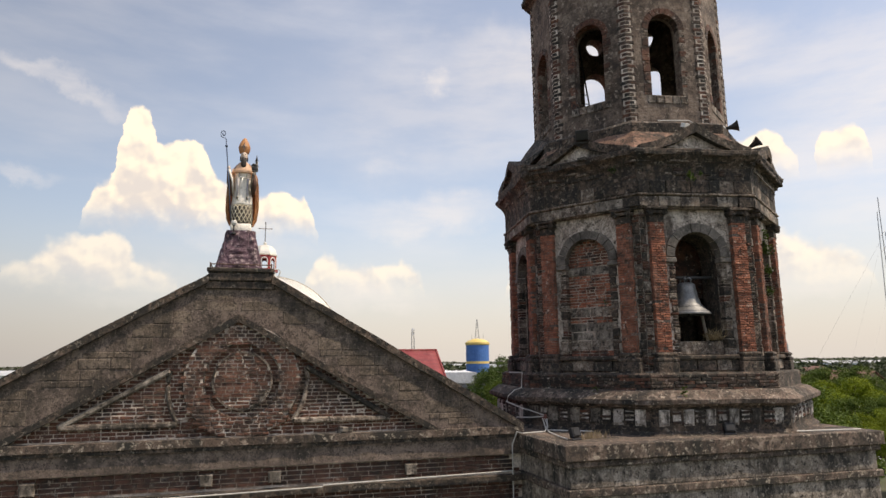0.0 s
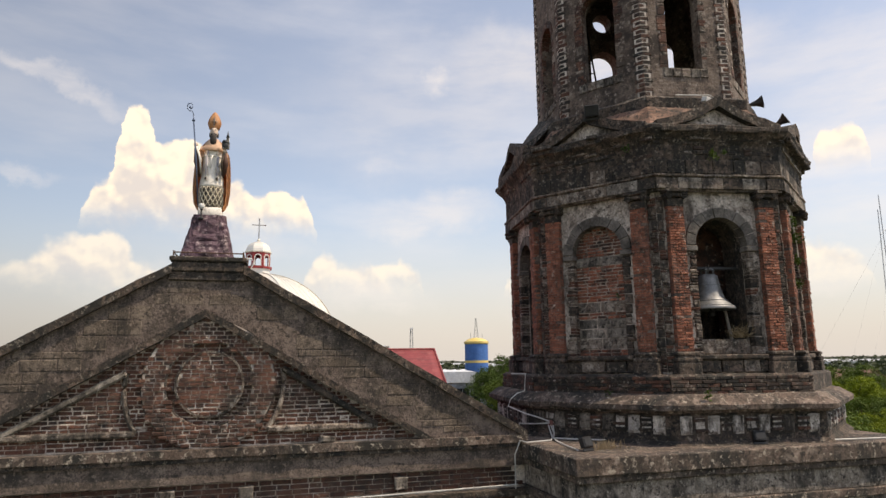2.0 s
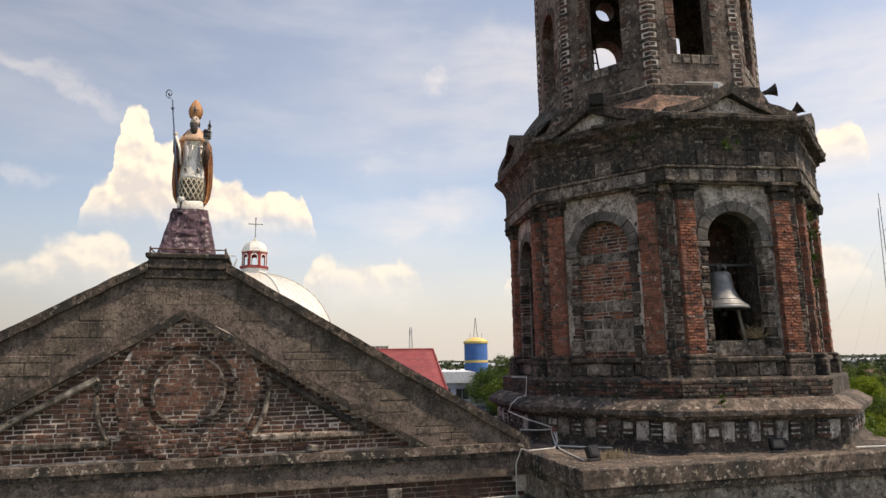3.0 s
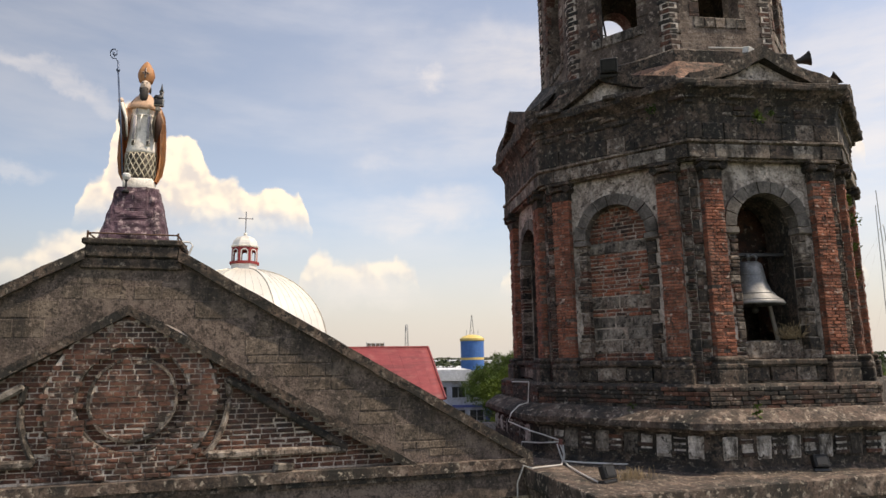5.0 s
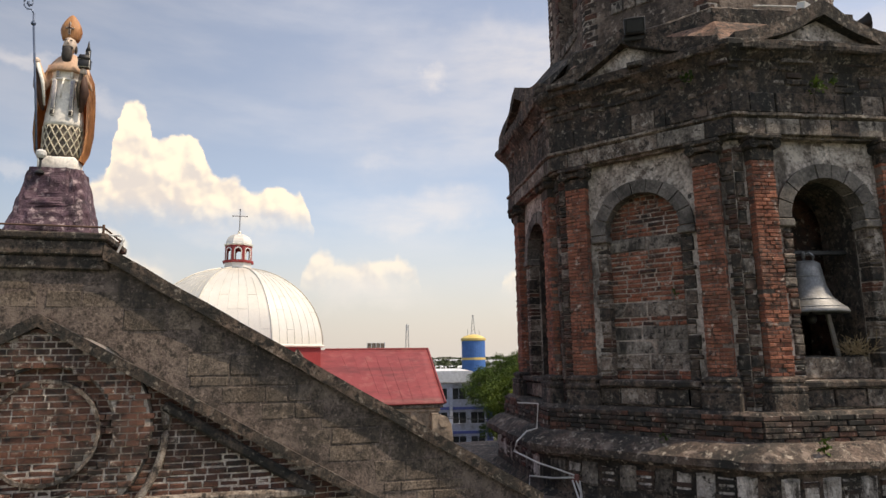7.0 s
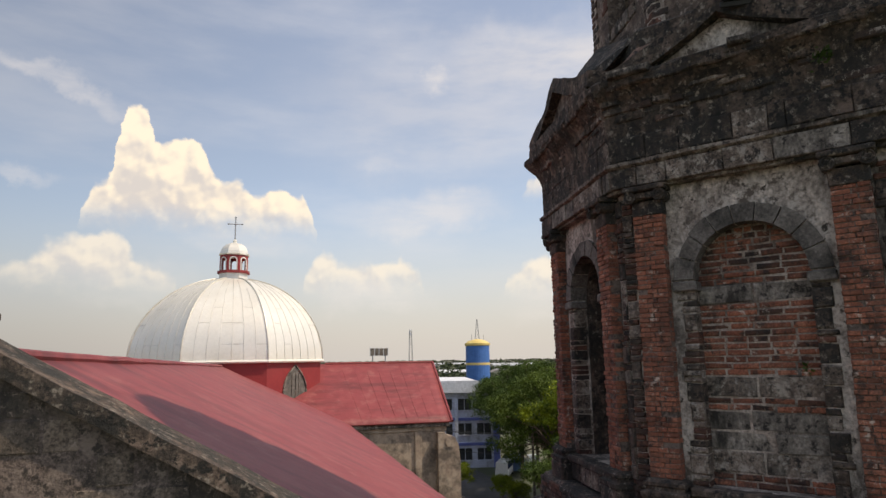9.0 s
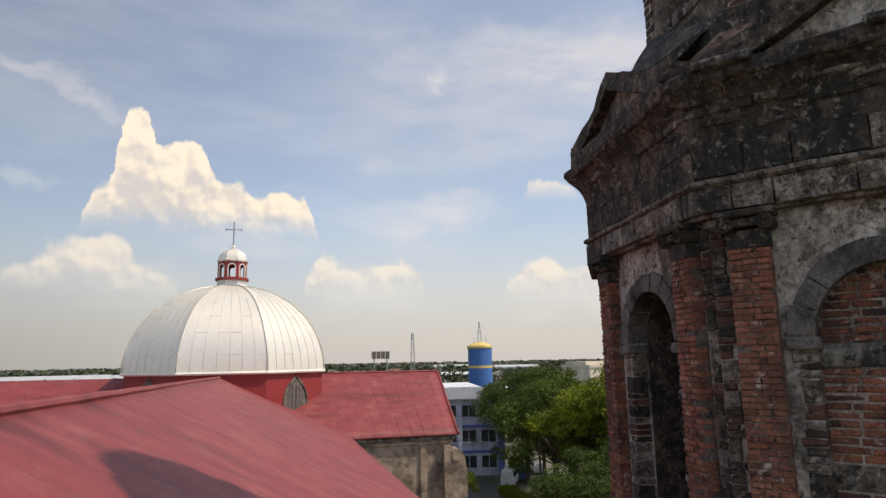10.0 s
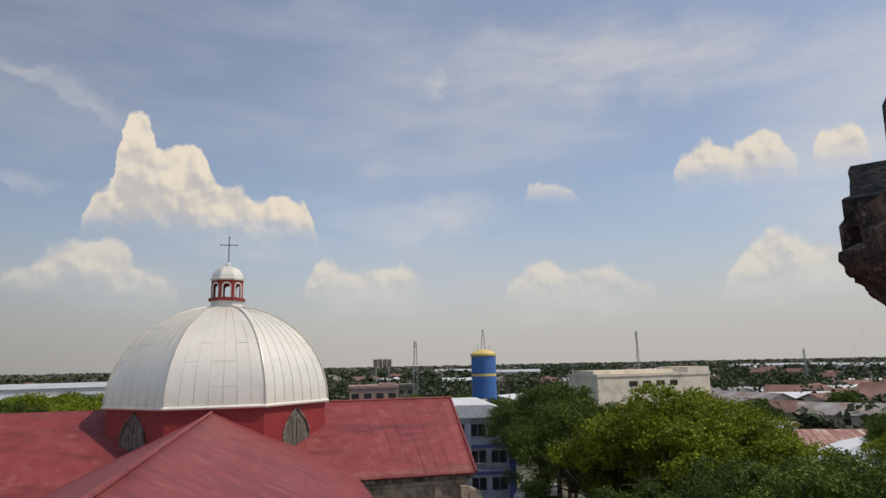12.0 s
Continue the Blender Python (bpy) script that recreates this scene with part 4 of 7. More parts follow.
def upper_storey():
    worn_rings([(2.7, 19.1), (2.8, 19.2), (2.82, 19.5), (2.74, 19.56), (2.5, 19.66), (2.3, 19.7)], STONE_DARK, "upper_plinth", "", 0.03)
    ap = 2.46
    h = ap * math.tan(math.pi / 8)
    for name, theta in FACES.items():
        m = tframe(theta, ap)
        bm = bmesh.new()
        if name in ("front", "front_left", "left", "front_right"):
            arch_wall(bm, -h, h, 19.6, 24.5, 0, 0.41, 20.36, 22.1, 0, 0.3, m)
            top = 22.49
        else:
            arch_wall(bm, -h, h, 19.6, 23.4, 0, 0.43, 20.36, 22.6, 0, 0.42, m)
            oculus_wall(bm, -h, h, 23.4, 24.5, 0.29, 23.93, 0, 0.42, m)
        bmesh.ops.remove_doubles(bm, verts=bm.verts, dist=0.0005)
        wall = part("upper_wall", bm, UPPER, tower, "brown brick and stone upper wall with an arched opening")
        if name not in SEEN:
            continue
        # toothed dark brick at the corners, bedded in pale mortar
        for s in (-1, 1):
            bm = bmesh.new()
            box(bm, s * (h - 0.075) - 0.085, s * (h - 0.075) + 0.085, -0.012, 0.05, 19.66, 24.44, m)
            part("quoin_bed", bm, MORTAR, wall)
            z, k = 19.68, 0
            while z < 24.4:
                w = 0.22 if k % 2 else 0.13
                me = piece_mesh("quoin_brick", w, 0.12, 0.082, 0.008, k % 3)
                place("quoin_brick", me, RNG.choice((BRICK_DARK, BRICK_DARK, BRICK_BROWN)), wall, m @ pose(s * (h - w / 2 + 0.014), 0.04 + RNG.uniform(-0.006, 0.006), z + 0.05))
                z += 0.104
                k += 1
        for i in range(5):
            place("sill_stone", piece_mesh("sill_stone", 0.2, 0.14, 0.2, 0.014, i % 3), RNG.choice((STONE, STONE_PALE, STONE)), wall, m @ pose(-0.44 + 0.22 * i, 0.045 + RNG.uniform(-0.008, 0.008), 20.25))
        # brick and stone round the opening
        for s in (-1, 1):
            z = 20.36
            while z < 22.1:
                hh = RNG.choice((0.075, 0.075, 0.15, 0.22))
                w = RNG.uniform(0.12, 0.22)
                me = piece_mesh("jamb_block", w, 0.12, hh - 0.01, 0.008, RNG.randrange(2))
                place("jamb_block", me, RNG.choice((BRICK_BROWN, BRICK_BROWN, STONE, UPPER)), wall, m @ pose(s * (0.41 + w / 2), 0.05 + RNG.uniform(-0.008, 0.008), z + hh / 2))
                z += hh
        bm = bmesh.new()
        arch_band(bm, 0, 0.405, 0.16, 22.1, -0.02, 0.2, m, 11, 0.012)
        part("brick_arch", bm, BRICK_BROWN, wall)
    worn_rings([(2.2, 24.42), (2.42, 24.45), (2.55, 24.55), (2.7, 24.62), (2.72, 24.75), (2.2, 24.9)], STONE_DARK, "upper_cornice", "", 0.02)
    bm = bmesh.new()
    octa(bm, [(1.95, 24.8), (1.9, 26.4), (2.05, 26.5), (2.05, 26.7), (1.7, 26.8), (1.65, 27.5), (1.5, 28.2), (1.2, 28.9), (0.7, 29.5), (0.3, 29.8), (0.2, 30.4), (0.05, 30.6)])
    part("top_storey", bm, UPPER, tower)
    bm = bmesh.new()
    octa(bm, [(2.3, 19.7), (2.3, 19.84)])
    part("upper_floor", bm, STONE_DARK, tower)
    bm = bmesh.new()
    octa(bm, [(3.1, 13.6), (3.1, 13.7)])
    part("belfry_floor", bm, STONE, tower)


def oculus_wall(bm, u0, u1, z0, z1, r, zc, d0, d1, m, n=16):
    c = [(r * math.cos(math.pi * 2 * i / n), zc + r * math.sin(math.pi * 2 * i / n)) for i in range(n)]
    q = n // 4
    corners = ((u1, z1), (u0, z1), (u0, z0), (u1, z0))
    sides = ((u1, zc), (0, z1), (u0, zc), (0, z0))
    for k in range(4):
        arc = [c[(k * q + i) % n] for i in range(q + 1)]
        extrude_poly(bm, arc + [sides[(k + 1) % 4], corners[k], sides[k]], d0, d1, m)


tower_block()
for nm, th in FACES.items():
    belfry_face(nm, th)
plinth_bricks()
entablature()
upper_storey()

# ---- the church front ----
PX, PY = -0.77, 13.62
SL = 0.575                                # slope of the pediment
facade = thing("church_building", "grimy brick church front with a plastered triangular pediment", "church facade")


def rake(dx, top):
    return top - SL * abs(dx)


def church_front():
    x0, x1 = PX - 6.6, 5.12
    bm = bmesh.new()
    box(bm, x0, x1, PY + 0.1, PY + 0.9, 0, 12.5)
    part("wall", bm, MORTAR, facade)
    bm = bmesh.new()
    extrude_poly(bm, [(PX - 6.4, 12.5), (PX + 5.89, 12.5), (PX, 15.9)], PY + 0.103, PY + 0.45)
    tym = part("tympanum", bm, MORTAR, facade, "brick field of the pediment with pale joints")
    for s in (-1, 1):
        e = 5.89 if s > 0 else 6.6
        bm = bmesh.new()
        n = 16
        for i in range(n):
            d0, d1 = e * i / n, e * (i + 1) / n
            lo0, lo1 = max(12.56, rake(d0, 15.0)), max(12.56, rake(d1, 15.0))
            hi0, hi1 = min(15.7, rake(d0, 16.02)), min(15.7, rake(d1, 16.02))
            if hi1 > lo1:
                extrude_poly(bm, [(PX + s * d0, lo0), (PX + s * d1, lo1), (PX + s * d1, hi1), (PX + s * d0, hi0)], PY, PY + 0.5)
        bmesh.ops.remove_doubles(bm, verts=bm.verts, dist=0.001)
        roughen(bm, 0.012, 2.0)
        part("rake", bm, RAKE, facade, "broad plastered raking band of the pediment")
        bm = bmesh.new()
        for i in range(24):
            d0, d1 = 0.6 + (e - 0.6) * i / 24, 0.6 + (e - 0.6) * (i + 1) / 24
            extrude_poly(bm, [(PX + s * d0, rake(d0, 15.97)), (PX + s * d1, rake(d1, 15.97)), (PX + s * d1, rake(d1, 16.13)), (PX + s * d0, rake(d0, 16.13))], PY - 0.1, PY + 0.56)
        bmesh.ops.remove_doubles(bm, verts=bm.verts, dist=0.001)
        roughen(bm, 0.02, 3.0)
        part("coping", bm, STONE_DARK, facade, "blackened coping along the gable")
        bm = bmesh.new()
        for d0, d1, a, b in ((0.0, 4.25, 15.0, 14.93),):
            extrude_poly(bm, [(PX + s * d0, rake(d0, a)), (PX + s * d1, rake(d1, a)), (PX + s * d1, rake(d1, a) - 0.13), (PX + s * d0, rake(d0, a) - 0.14)], PY - 0.08, PY + 0.2)
        part("rake_moulding", bm, STONE_DARK, facade)
    for nm, z0, z1, o, mat in (("ledge", 12.52, 12.66, 0.12, MOSSY), ("fascia", 12.1, 12.46, 0.03, RAKE), ("fascia_lip", 12.44, 12.54, 0.08, STONE_DARK), ("string_course", 11.56, 11.68, 0.1, STONE_DARK), ("lower_wall_band", 11.0, 11.2, 0.06, STONE)):
        bm = bmesh.new()
        box(bm, x0, x1, PY - o, PY + 0.3, z0, z1)
        bmesh.ops.subdivide_edges(bm, edges=[e for e in bm.edges if e.calc_length() > 2], cuts=30)
        roughen(bm, 0.022, 2.4)
        part(nm, bm, mat, facade)
    # level courses of tuff showing through the plaster of the raking bands
    z = 12.75
    while z < 15.9:
        hh = RNG.choice((0.12, 0.2, 0.26))
        for s in (-1, 1):
            lo, hi = (15.0 - z + 0.02) / SL, (16.0 - z - hh - 0.03) / SL
            u = max(lo, 0.02) + RNG.uniform(0, 0.3)
            while u < hi - 0.15:
                w = RNG.uniform(0.2, 0.62)
                b = min(u + w, hi)
                if b - u > 0.14 and u < 4.6 and RNG.random() < 0.85:
                    me = piece_mesh("render_block", round(b - u - 0.016, 2), 0.1, hh - 0.016, 0.01, RNG.randrange(2))
                    place("render_block", me, RAKE_BLOCK, facade, pose(PX + s * (u + b) / 2, PY + 0.043 + RNG.uniform(-0.005, 0.005), z + hh / 2))
                u = b
        z += hh
    # top block under the statue
    for nm, half, y0, y1, z0, z1 in (("apex_foot", 0.66, -0.05, 0.9, 15.5, 15.66), ("apex_block", 0.6, -0.09, 0.92, 15.66, 15.83), ("apex_slab", 0.64, -0.13, 0.96, 15.83, 15.915)):
        bm = bmesh.new()
        box(bm, PX - half, PX + half, PY + y0, PY + y1, z0, z1, None, 0.018)
        roughen(bm, 0.012, 3)
        part(nm, bm, STONE_DARK, facade, "mossy stone block at the top of the gable")
    # medallion: a broad raised ring of brick, pale mouldings and a narrow inner ring
    cx, cz = -0.66, 13.72

    def annulus(name, r0, r1, d, k, mat, parent, wobble=0.0):
        bm = bmesh.new()
        for i in range(k):
            a0, a1 = 2 * math.pi * i / k, 2 * math.pi * (i + 1) / k
            dd = d + RNG.uniform(-wobble, wobble)
            extrude_poly(bm, [(cx + r * math.cos(a), cz + r * math.sin(a)) for r, a in ((r0, a1), (r0, a0), (r1, a0), (r1, a1))], PY + dd, PY + 0.2)
        return part(name, bm, mat, parent)

    broad = annulus("brick_ring", 0.73, 1.08, -0.006, 48, MORTAR, tym)
    tagged(broad, "broad raised ring of brick courses")
    annulus("ring_moulding", 0.70, 0.735, 0.0, 56, STONE, tym, 0.012)
    bm = bmesh.new()
    extrude_poly(bm, [(cx + 0.53 * math.cos(2 * math.pi * i / 32), cz + 0.53 * math.sin(2 * math.pi * i / 32)) for i in range(32)], PY + 0.045, PY + 0.2)
    part("disc", bm, MORTAR, tym)
    annulus("inner_moulding", 0.53, 0.57, 0.01, 44, STONE, tym, 0.014)
    annulus("outer_moulding", 1.08, 1.10, -0.01, 56, STONE_DARK, tym, 0.01)
    # raised triangular frames on either side
    for tri in (((-3.82, 12.93), (-1.8, 12.93), (-1.98, 13.93)), ((0.3, 12.93), (2.26, 12.93), (0.54, 13.98))):
        (ax, az_), (bx, bz) = (tri[1], tri[2]) if tri[0][0] < cx - 1 else (tri[0], tri[2])
        r0, r1 = math.hypot(ax - cx, az_ - cz), math.hypot(bx - cx, bz - cz)
        t0, t1 = math.atan2(az_ - cz, ax - cx), math.atan2(bz - cz, bx - cx)
        if t0 < 0 < t1 and t1 - t0 > 3:
            t0 += 2 * math.pi
        bm = bmesh.new()
        tube(bm, [(cx + (r0 + (r1 - r0) * f) * math.cos(t0 + (t1 - t0) * f), PY + 0.07, cz + (r0 + (r1 - r0) * f) * math.sin(t0 + (t1 - t0) * f)) for f in (i / 10 for i in range(11))], 0.045, 8)
        part("curved_strip", bm, STONE, tym, "curved stone strip beside the medallion")
        sides = ((tri[0], tri[1]), (tri[2], tri[0])) if tri[0][0] < cx - 1 else ((tri[0], tri[1]), (tri[1], tri[2]))
        for (a, b) in sides:
            va, vb = Vector((a[0], 0, a[1])), Vector((b[0], 0, b[1]))
            bm = bmesh.new()
            d = (vb - va)
            ln = d.length
            ang = math.degrees(math.atan2(d.z, d.x))
            mid = (va + vb) / 2
            box(bm, -ln / 2, ln / 2, -0.11, 0.1, -0.058, 0.058, None, 0.03)
            bmesh.ops.subdivide_edges(bm, edges=[e for e in bm.edges if e.calc_length() > 0.6], cuts=10)
            roughen(bm, 0.016, 4)
            bmesh.ops.transform(bm, matrix=pose(mid.x, PY + 0.1, mid.z) @ pose(0, 0, 0, 0, -ang, 0), verts=bm.verts)
            part("frame_strip", bm, STONE if a[1] == b[1] else STONE_DARK if a[0] > cx else STONE_PALE, tym, "weathered stone strip of a triangular frame")
    # brick courses
    pitch = 0.072
    z = 12.68
    row, count, rest = 0, 0, bmesh.new()
    while z < 14.92:
        half = (14.9 - z - pitch) / SL
        u = -half - RNG.uniform(0, 0.25)
        while u < half:
            raised = 0.68 < math.hypot(PX + u + 0.1 - cx, z + pitch / 2 - cz) < 1.1
            w = RNG.choice((0.12, 0.15, 0.18)) if raised else RNG.choice((0.14, 0.18, 0.21, 0.25))
            a, b = max(u, -half), min(u + w, half)
            u += w
            c = PX + (a + b) / 2
            rr = math.hypot(c - cx, z + pitch / 2 - cz)
            if b - a < 0.07:
                continue
            y = PY + 0.14 + RNG.uniform(-0.016, 0.012) - (0.112 if 0.69 < rr < 1.11 else 0.06 if rr < 0.555 else 0.0)
            if count < 300 and c > -3.2:
                me = piece_mesh("brick", round(b - a - RNG.choice((0.01, 0.016, 0.024)), 2), 0.1, pitch - RNG.choice((0.011, 0.014, 0.02)), 0.01, RNG.randrange(2))
                place("brick", me, BRICK_BROWN, tym, pose(c, y, z + pitch / 2, 0, RNG.uniform(-1, 1), RNG.uniform(-1, 1)))
                count += 1
            else:
                box(rest, c - (b - a) / 2 + 0.01, c + (b - a) / 2 - 0.01, y - 0.05, y + 0.05, z + 0.007, z + pitch - 0.007)
        z += pitch
        row += 1
    tagged(part("bricks", rest, BRICK_BROWN, tym), kind="stuff")
    # brick wall under the cornice
    low = bmesh.new()
    z = 11.2
    while z < 12.08:
        u = x0 + RNG.uniform(0, 0.2)
        while u < x1 - 0.3:
            w = RNG.choice((0.22, 0.28, 0.33))
            if not (11.54 < z + 0.04 < 11.7):
                y = PY + 0.12 + RNG.uniform(-0.012, 0.012)
                box(low, u + 0.01, u + w - 0.01, y - 0.05, y + 0.05, z + 0.01, z + 0.077)
            u += w
        z += 0.087
    tagged(part("lower_bricks", low, BRICK_BROWN, facade), kind="stuff")
    for x in (-4.2, -1.24, 0.01, 2.69):
        place("corbel_stone", piece_mesh("corbel_stone", 0.24, 0.2, 0.22, 0.02), STONE_PALE, facade, pose(x, PY + 0.06, 11.9))
    place("loose_stone", piece_mesh("loose_stone", 0.26, 0.2, 0.13, 0.03), STONE_PALE, facade, pose(1.35, PY + 0.02, 12.72, 0, 5, 12))


church_front()

# ---- roofs and walls of the church ----
NX, NR, NE = -1.0, 15.6, 9.0
NR_FAR, EAVE = 15.12, 10.9              # the ridge falls towards the crossing
DC = (-0.8, 64.9)
TR, TS, TE = 15.2, 0.489, 8.9


def sheet(name, quad, t, mat, parent, sag=0.0, nu=10, nv=8, label=""):
    """A roof slope as a thin sheet with slightly uneven surface; quad: ridge start, ridge end, eave end, eave start."""
    bm = bmesh.new()
    q = [Vector(v) for v in quad]
    nrm = (q[1] - q[0]).cross(q[3] - q[0]).normalized()
    if nrm.z < 0:
        nrm = -nrm
    g = {}
    for k in (0, 1):
        for i in range(nu + 1):
            for j in range(nv + 1):
                a, b = q[0].lerp(q[1], i / nu), q[3].lerp(q[2], i / nu)
                p = a.lerp(b, j / nv)
                d = noise.noise(p * 0.35) * sag + noise.noise(p * 1.1) * sag * 0.4
                g[k, i, j] = bm.verts.new(p + nrm * (d - k * t))
    for i in range(nu):
        for j in range(nv):
            bm.faces.new((g[0, i, j], g[0, i + 1, j], g[0, i + 1, j + 1], g[0, i, j + 1]))
            bm.faces.new((g[1, i, j], g[1, i, j + 1], g[1, i + 1, j + 1], g[1, i + 1, j]))
    for i in range(nu):
        for j in (0, nv):
            bm.faces.new((g[0, i, j], g[0, i + 1, j], g[1, i + 1, j], g[1, i, j]))
    for j in range(nv):
        for i in (0, nu):
            bm.faces.new((g[0, i, j], g[0, i, j + 1], g[1, i, j + 1], g[1, i, j]))
    ob = part(name, bm, mat, parent, label)
    for p in ob.data.polygons:
        p.use_smooth = True
    return ob


def seams(parent, quad, count, mat, r=0.018):
    """Overlapping sheet edges down a slope."""
    q = [Vector(v) for v in quad]
    nrm = (q[1] - q[0]).cross(q[3] - q[0]).normalized()
    if nrm.z < 0:
        nrm = -nrm
    for i in range(1, count):
        a, b = q[0].lerp(q[1], i / count), q[3].lerp(q[2], i / count)
        bm = bmesh.new()
        tube(bm, [a.lerp(b, f) + nrm * 0.006 for f in (0, 0.25, 0.5, 0.75, 1)], r, 5)
        part("sheet_seam", bm, mat, parent)


def church_body():
    nave = thing("church_nave", "long church nave under a faded red metal roof", "church nave")
    y0, y1 = 14.1, 64.9
    for s in (-1, 1):
        sheet("roof_slope", ((NX, y0, NR), (NX, y1, NR_FAR), (NX + s * NE, y1, EAVE), (NX + s * NE, y0, EAVE)), 0.1, ROOF_RED, nave, 0.035, 60, 12, "faded red metal roof slope with stains")
    bm = bmesh.new()
    tube(bm, [(NX, y0 + (57.5 - y0) * i / 30, NR + (NR_FAR - NR) * (57.5 - y0) / (y1 - y0) * i / 30 + 0.02 + 0.02 * noise.noise(Vector((0, i * 0.8, 0)))) for i in range(31)], 0.09, 8)
    part("ridge_cap", bm, ROOF_RED, nave)
    bm = bmesh.new()
    box(bm, NX - NE + 0.45, NX + NE - 0.45, y0, 57, 0, EAVE - 0.1)
    part("wall", bm, TAN, nave)
    tr = thing("church_transept", "church transept with a red metal roof and tan stone walls", "church transept")
    yr, ye = DC[1], DC[1] - TE
    ze = TR - TS * TE
    qr = ((DC[0], yr, TR), (16.55, yr, TR), (15.75, ye, ze), (DC[0], ye, ze))
    ql = ((DC[0], yr, TR), (-18.1, yr, TR), (-17.3, ye, ze), (DC[0], ye, ze))
    for q in (qr, ql):
        sheet("roof_slope", q, 0.12, ROOF_RED, tr, 0.03, 20, 10, "faded red metal roof slope")
        q2 = tuple((x, 2 * yr - y, z) for x, y, z in q)
        sheet("roof_slope", q2, 0.12, ROOF_RED, tr, 0.03, 12, 8)
    seams(tr, ((7.2, yr, TR), (16.55, yr, TR), (15.75, ye, ze), (8.2, ye, ze)), 9, ROOF_RED, 0.009)
    seams(tr, ((-9.0, yr, TR), (-18.1, yr, TR), (-17.3, ye, ze), (-10.0, ye, ze)), 9, ROOF_RED, 0.009)
    bm = bmesh.new()
    tube(bm, [(16.55, yr, TR + 0.02), (15.75, ye, ze + 0.02)], 0.1, 8)
    part("verge_cap", bm, ROOF_RED, tr)
    bm = bmesh.new()
    tube(bm, [(7.0, yr, TR + 0.03), (16.5, yr, TR + 0.03)], 0.09, 8)
    part("ridge_cap", bm, ROOF_RED, tr)
    for nm, x0, x1, yf, z0, z1, mat in (("wall", -17.0, 15.3, ye + 0.45, 0, ze - 0.7, TAN), ("frieze", -17.1, 15.4, ye + 0.35, ze - 0.7, ze - 0.4, TAN), ("eave_cornice", -17.25, 15.6, ye + 0.15, ze - 0.4, ze - 0.12, STONE)):
        bm = bmesh.new()
        box(bm, x0, x1, yf, 2 * yr - yf, z0, z1, None, 0.03)
        part(nm, bm, mat, tr)
    # gable wall of the right arm
    bm = bmesh.new()
    extrude_poly(bm, [(ye + 0.45, ze - 0.2), (2 * yr - ye - 0.45, ze - 0.2), (yr, TR - 0.25)], 14.9, 15.3, Matrix(((0, 1, 0, 0), (1, 0, 0, 0), (0, 0, 1, 0), (0, 0, 0, 1))))
    part("gable_wall", bm, TAN, tr)
    # corner buttress with a scrolled top
    bm = bmesh.new()
    extrude_poly(bm, [(14.6, 0), (16.3, 0), (16.3, 8.0), (16.15, 9.2), (15.75, 9.75), (15.3, 9.85), (15.1, 10.05), (14.6, 10.05)], ye - 0.2, ye + 1.0)
    part("buttress", bm, TAN, tr)
    bm = bmesh.new()
    tube(bm, [(15.55, ye - 0.28, 9.4), (15.55, ye + 1.05, 9.4)], 0.42, 14)
    part("scroll", bm, TAN, tr)
    # pilaster strips and panel on the wall
    for x in (8.6, 13.2):
        bm = bmesh.new()
        box(bm, x - 0.25, x + 0.25, ye + 0.3, ye + 0.5, 0, ze - 0.7, None, 0.02)
        part("pilaster", bm, TAN, tr)


church_body()
dome = thing("church_dome", "silver sheet metal dome with a lantern on a red drum", "church dome")


def dome_point(k, f, a):
    """A point of the eight-sided shell: side k, fraction f along the side, angle a up from the rim."""
    r = 7.3 * math.cos(a) * 1 / math.cos(math.pi / 8)
    t0 = math.pi / 8 + k * math.pi / 4
    p0 = Vector((math.cos(t0), math.sin(t0), 0)) * r
    p1 = Vector((math.cos(t0 + math.pi / 4), math.sin(t0 + math.pi / 4), 0)) * r
    p = p0.lerp(p1, f)
    return Vector((DC[0] + p.x, DC[1] + p.y, 15.55 + 6.9 * math.sin(a)))


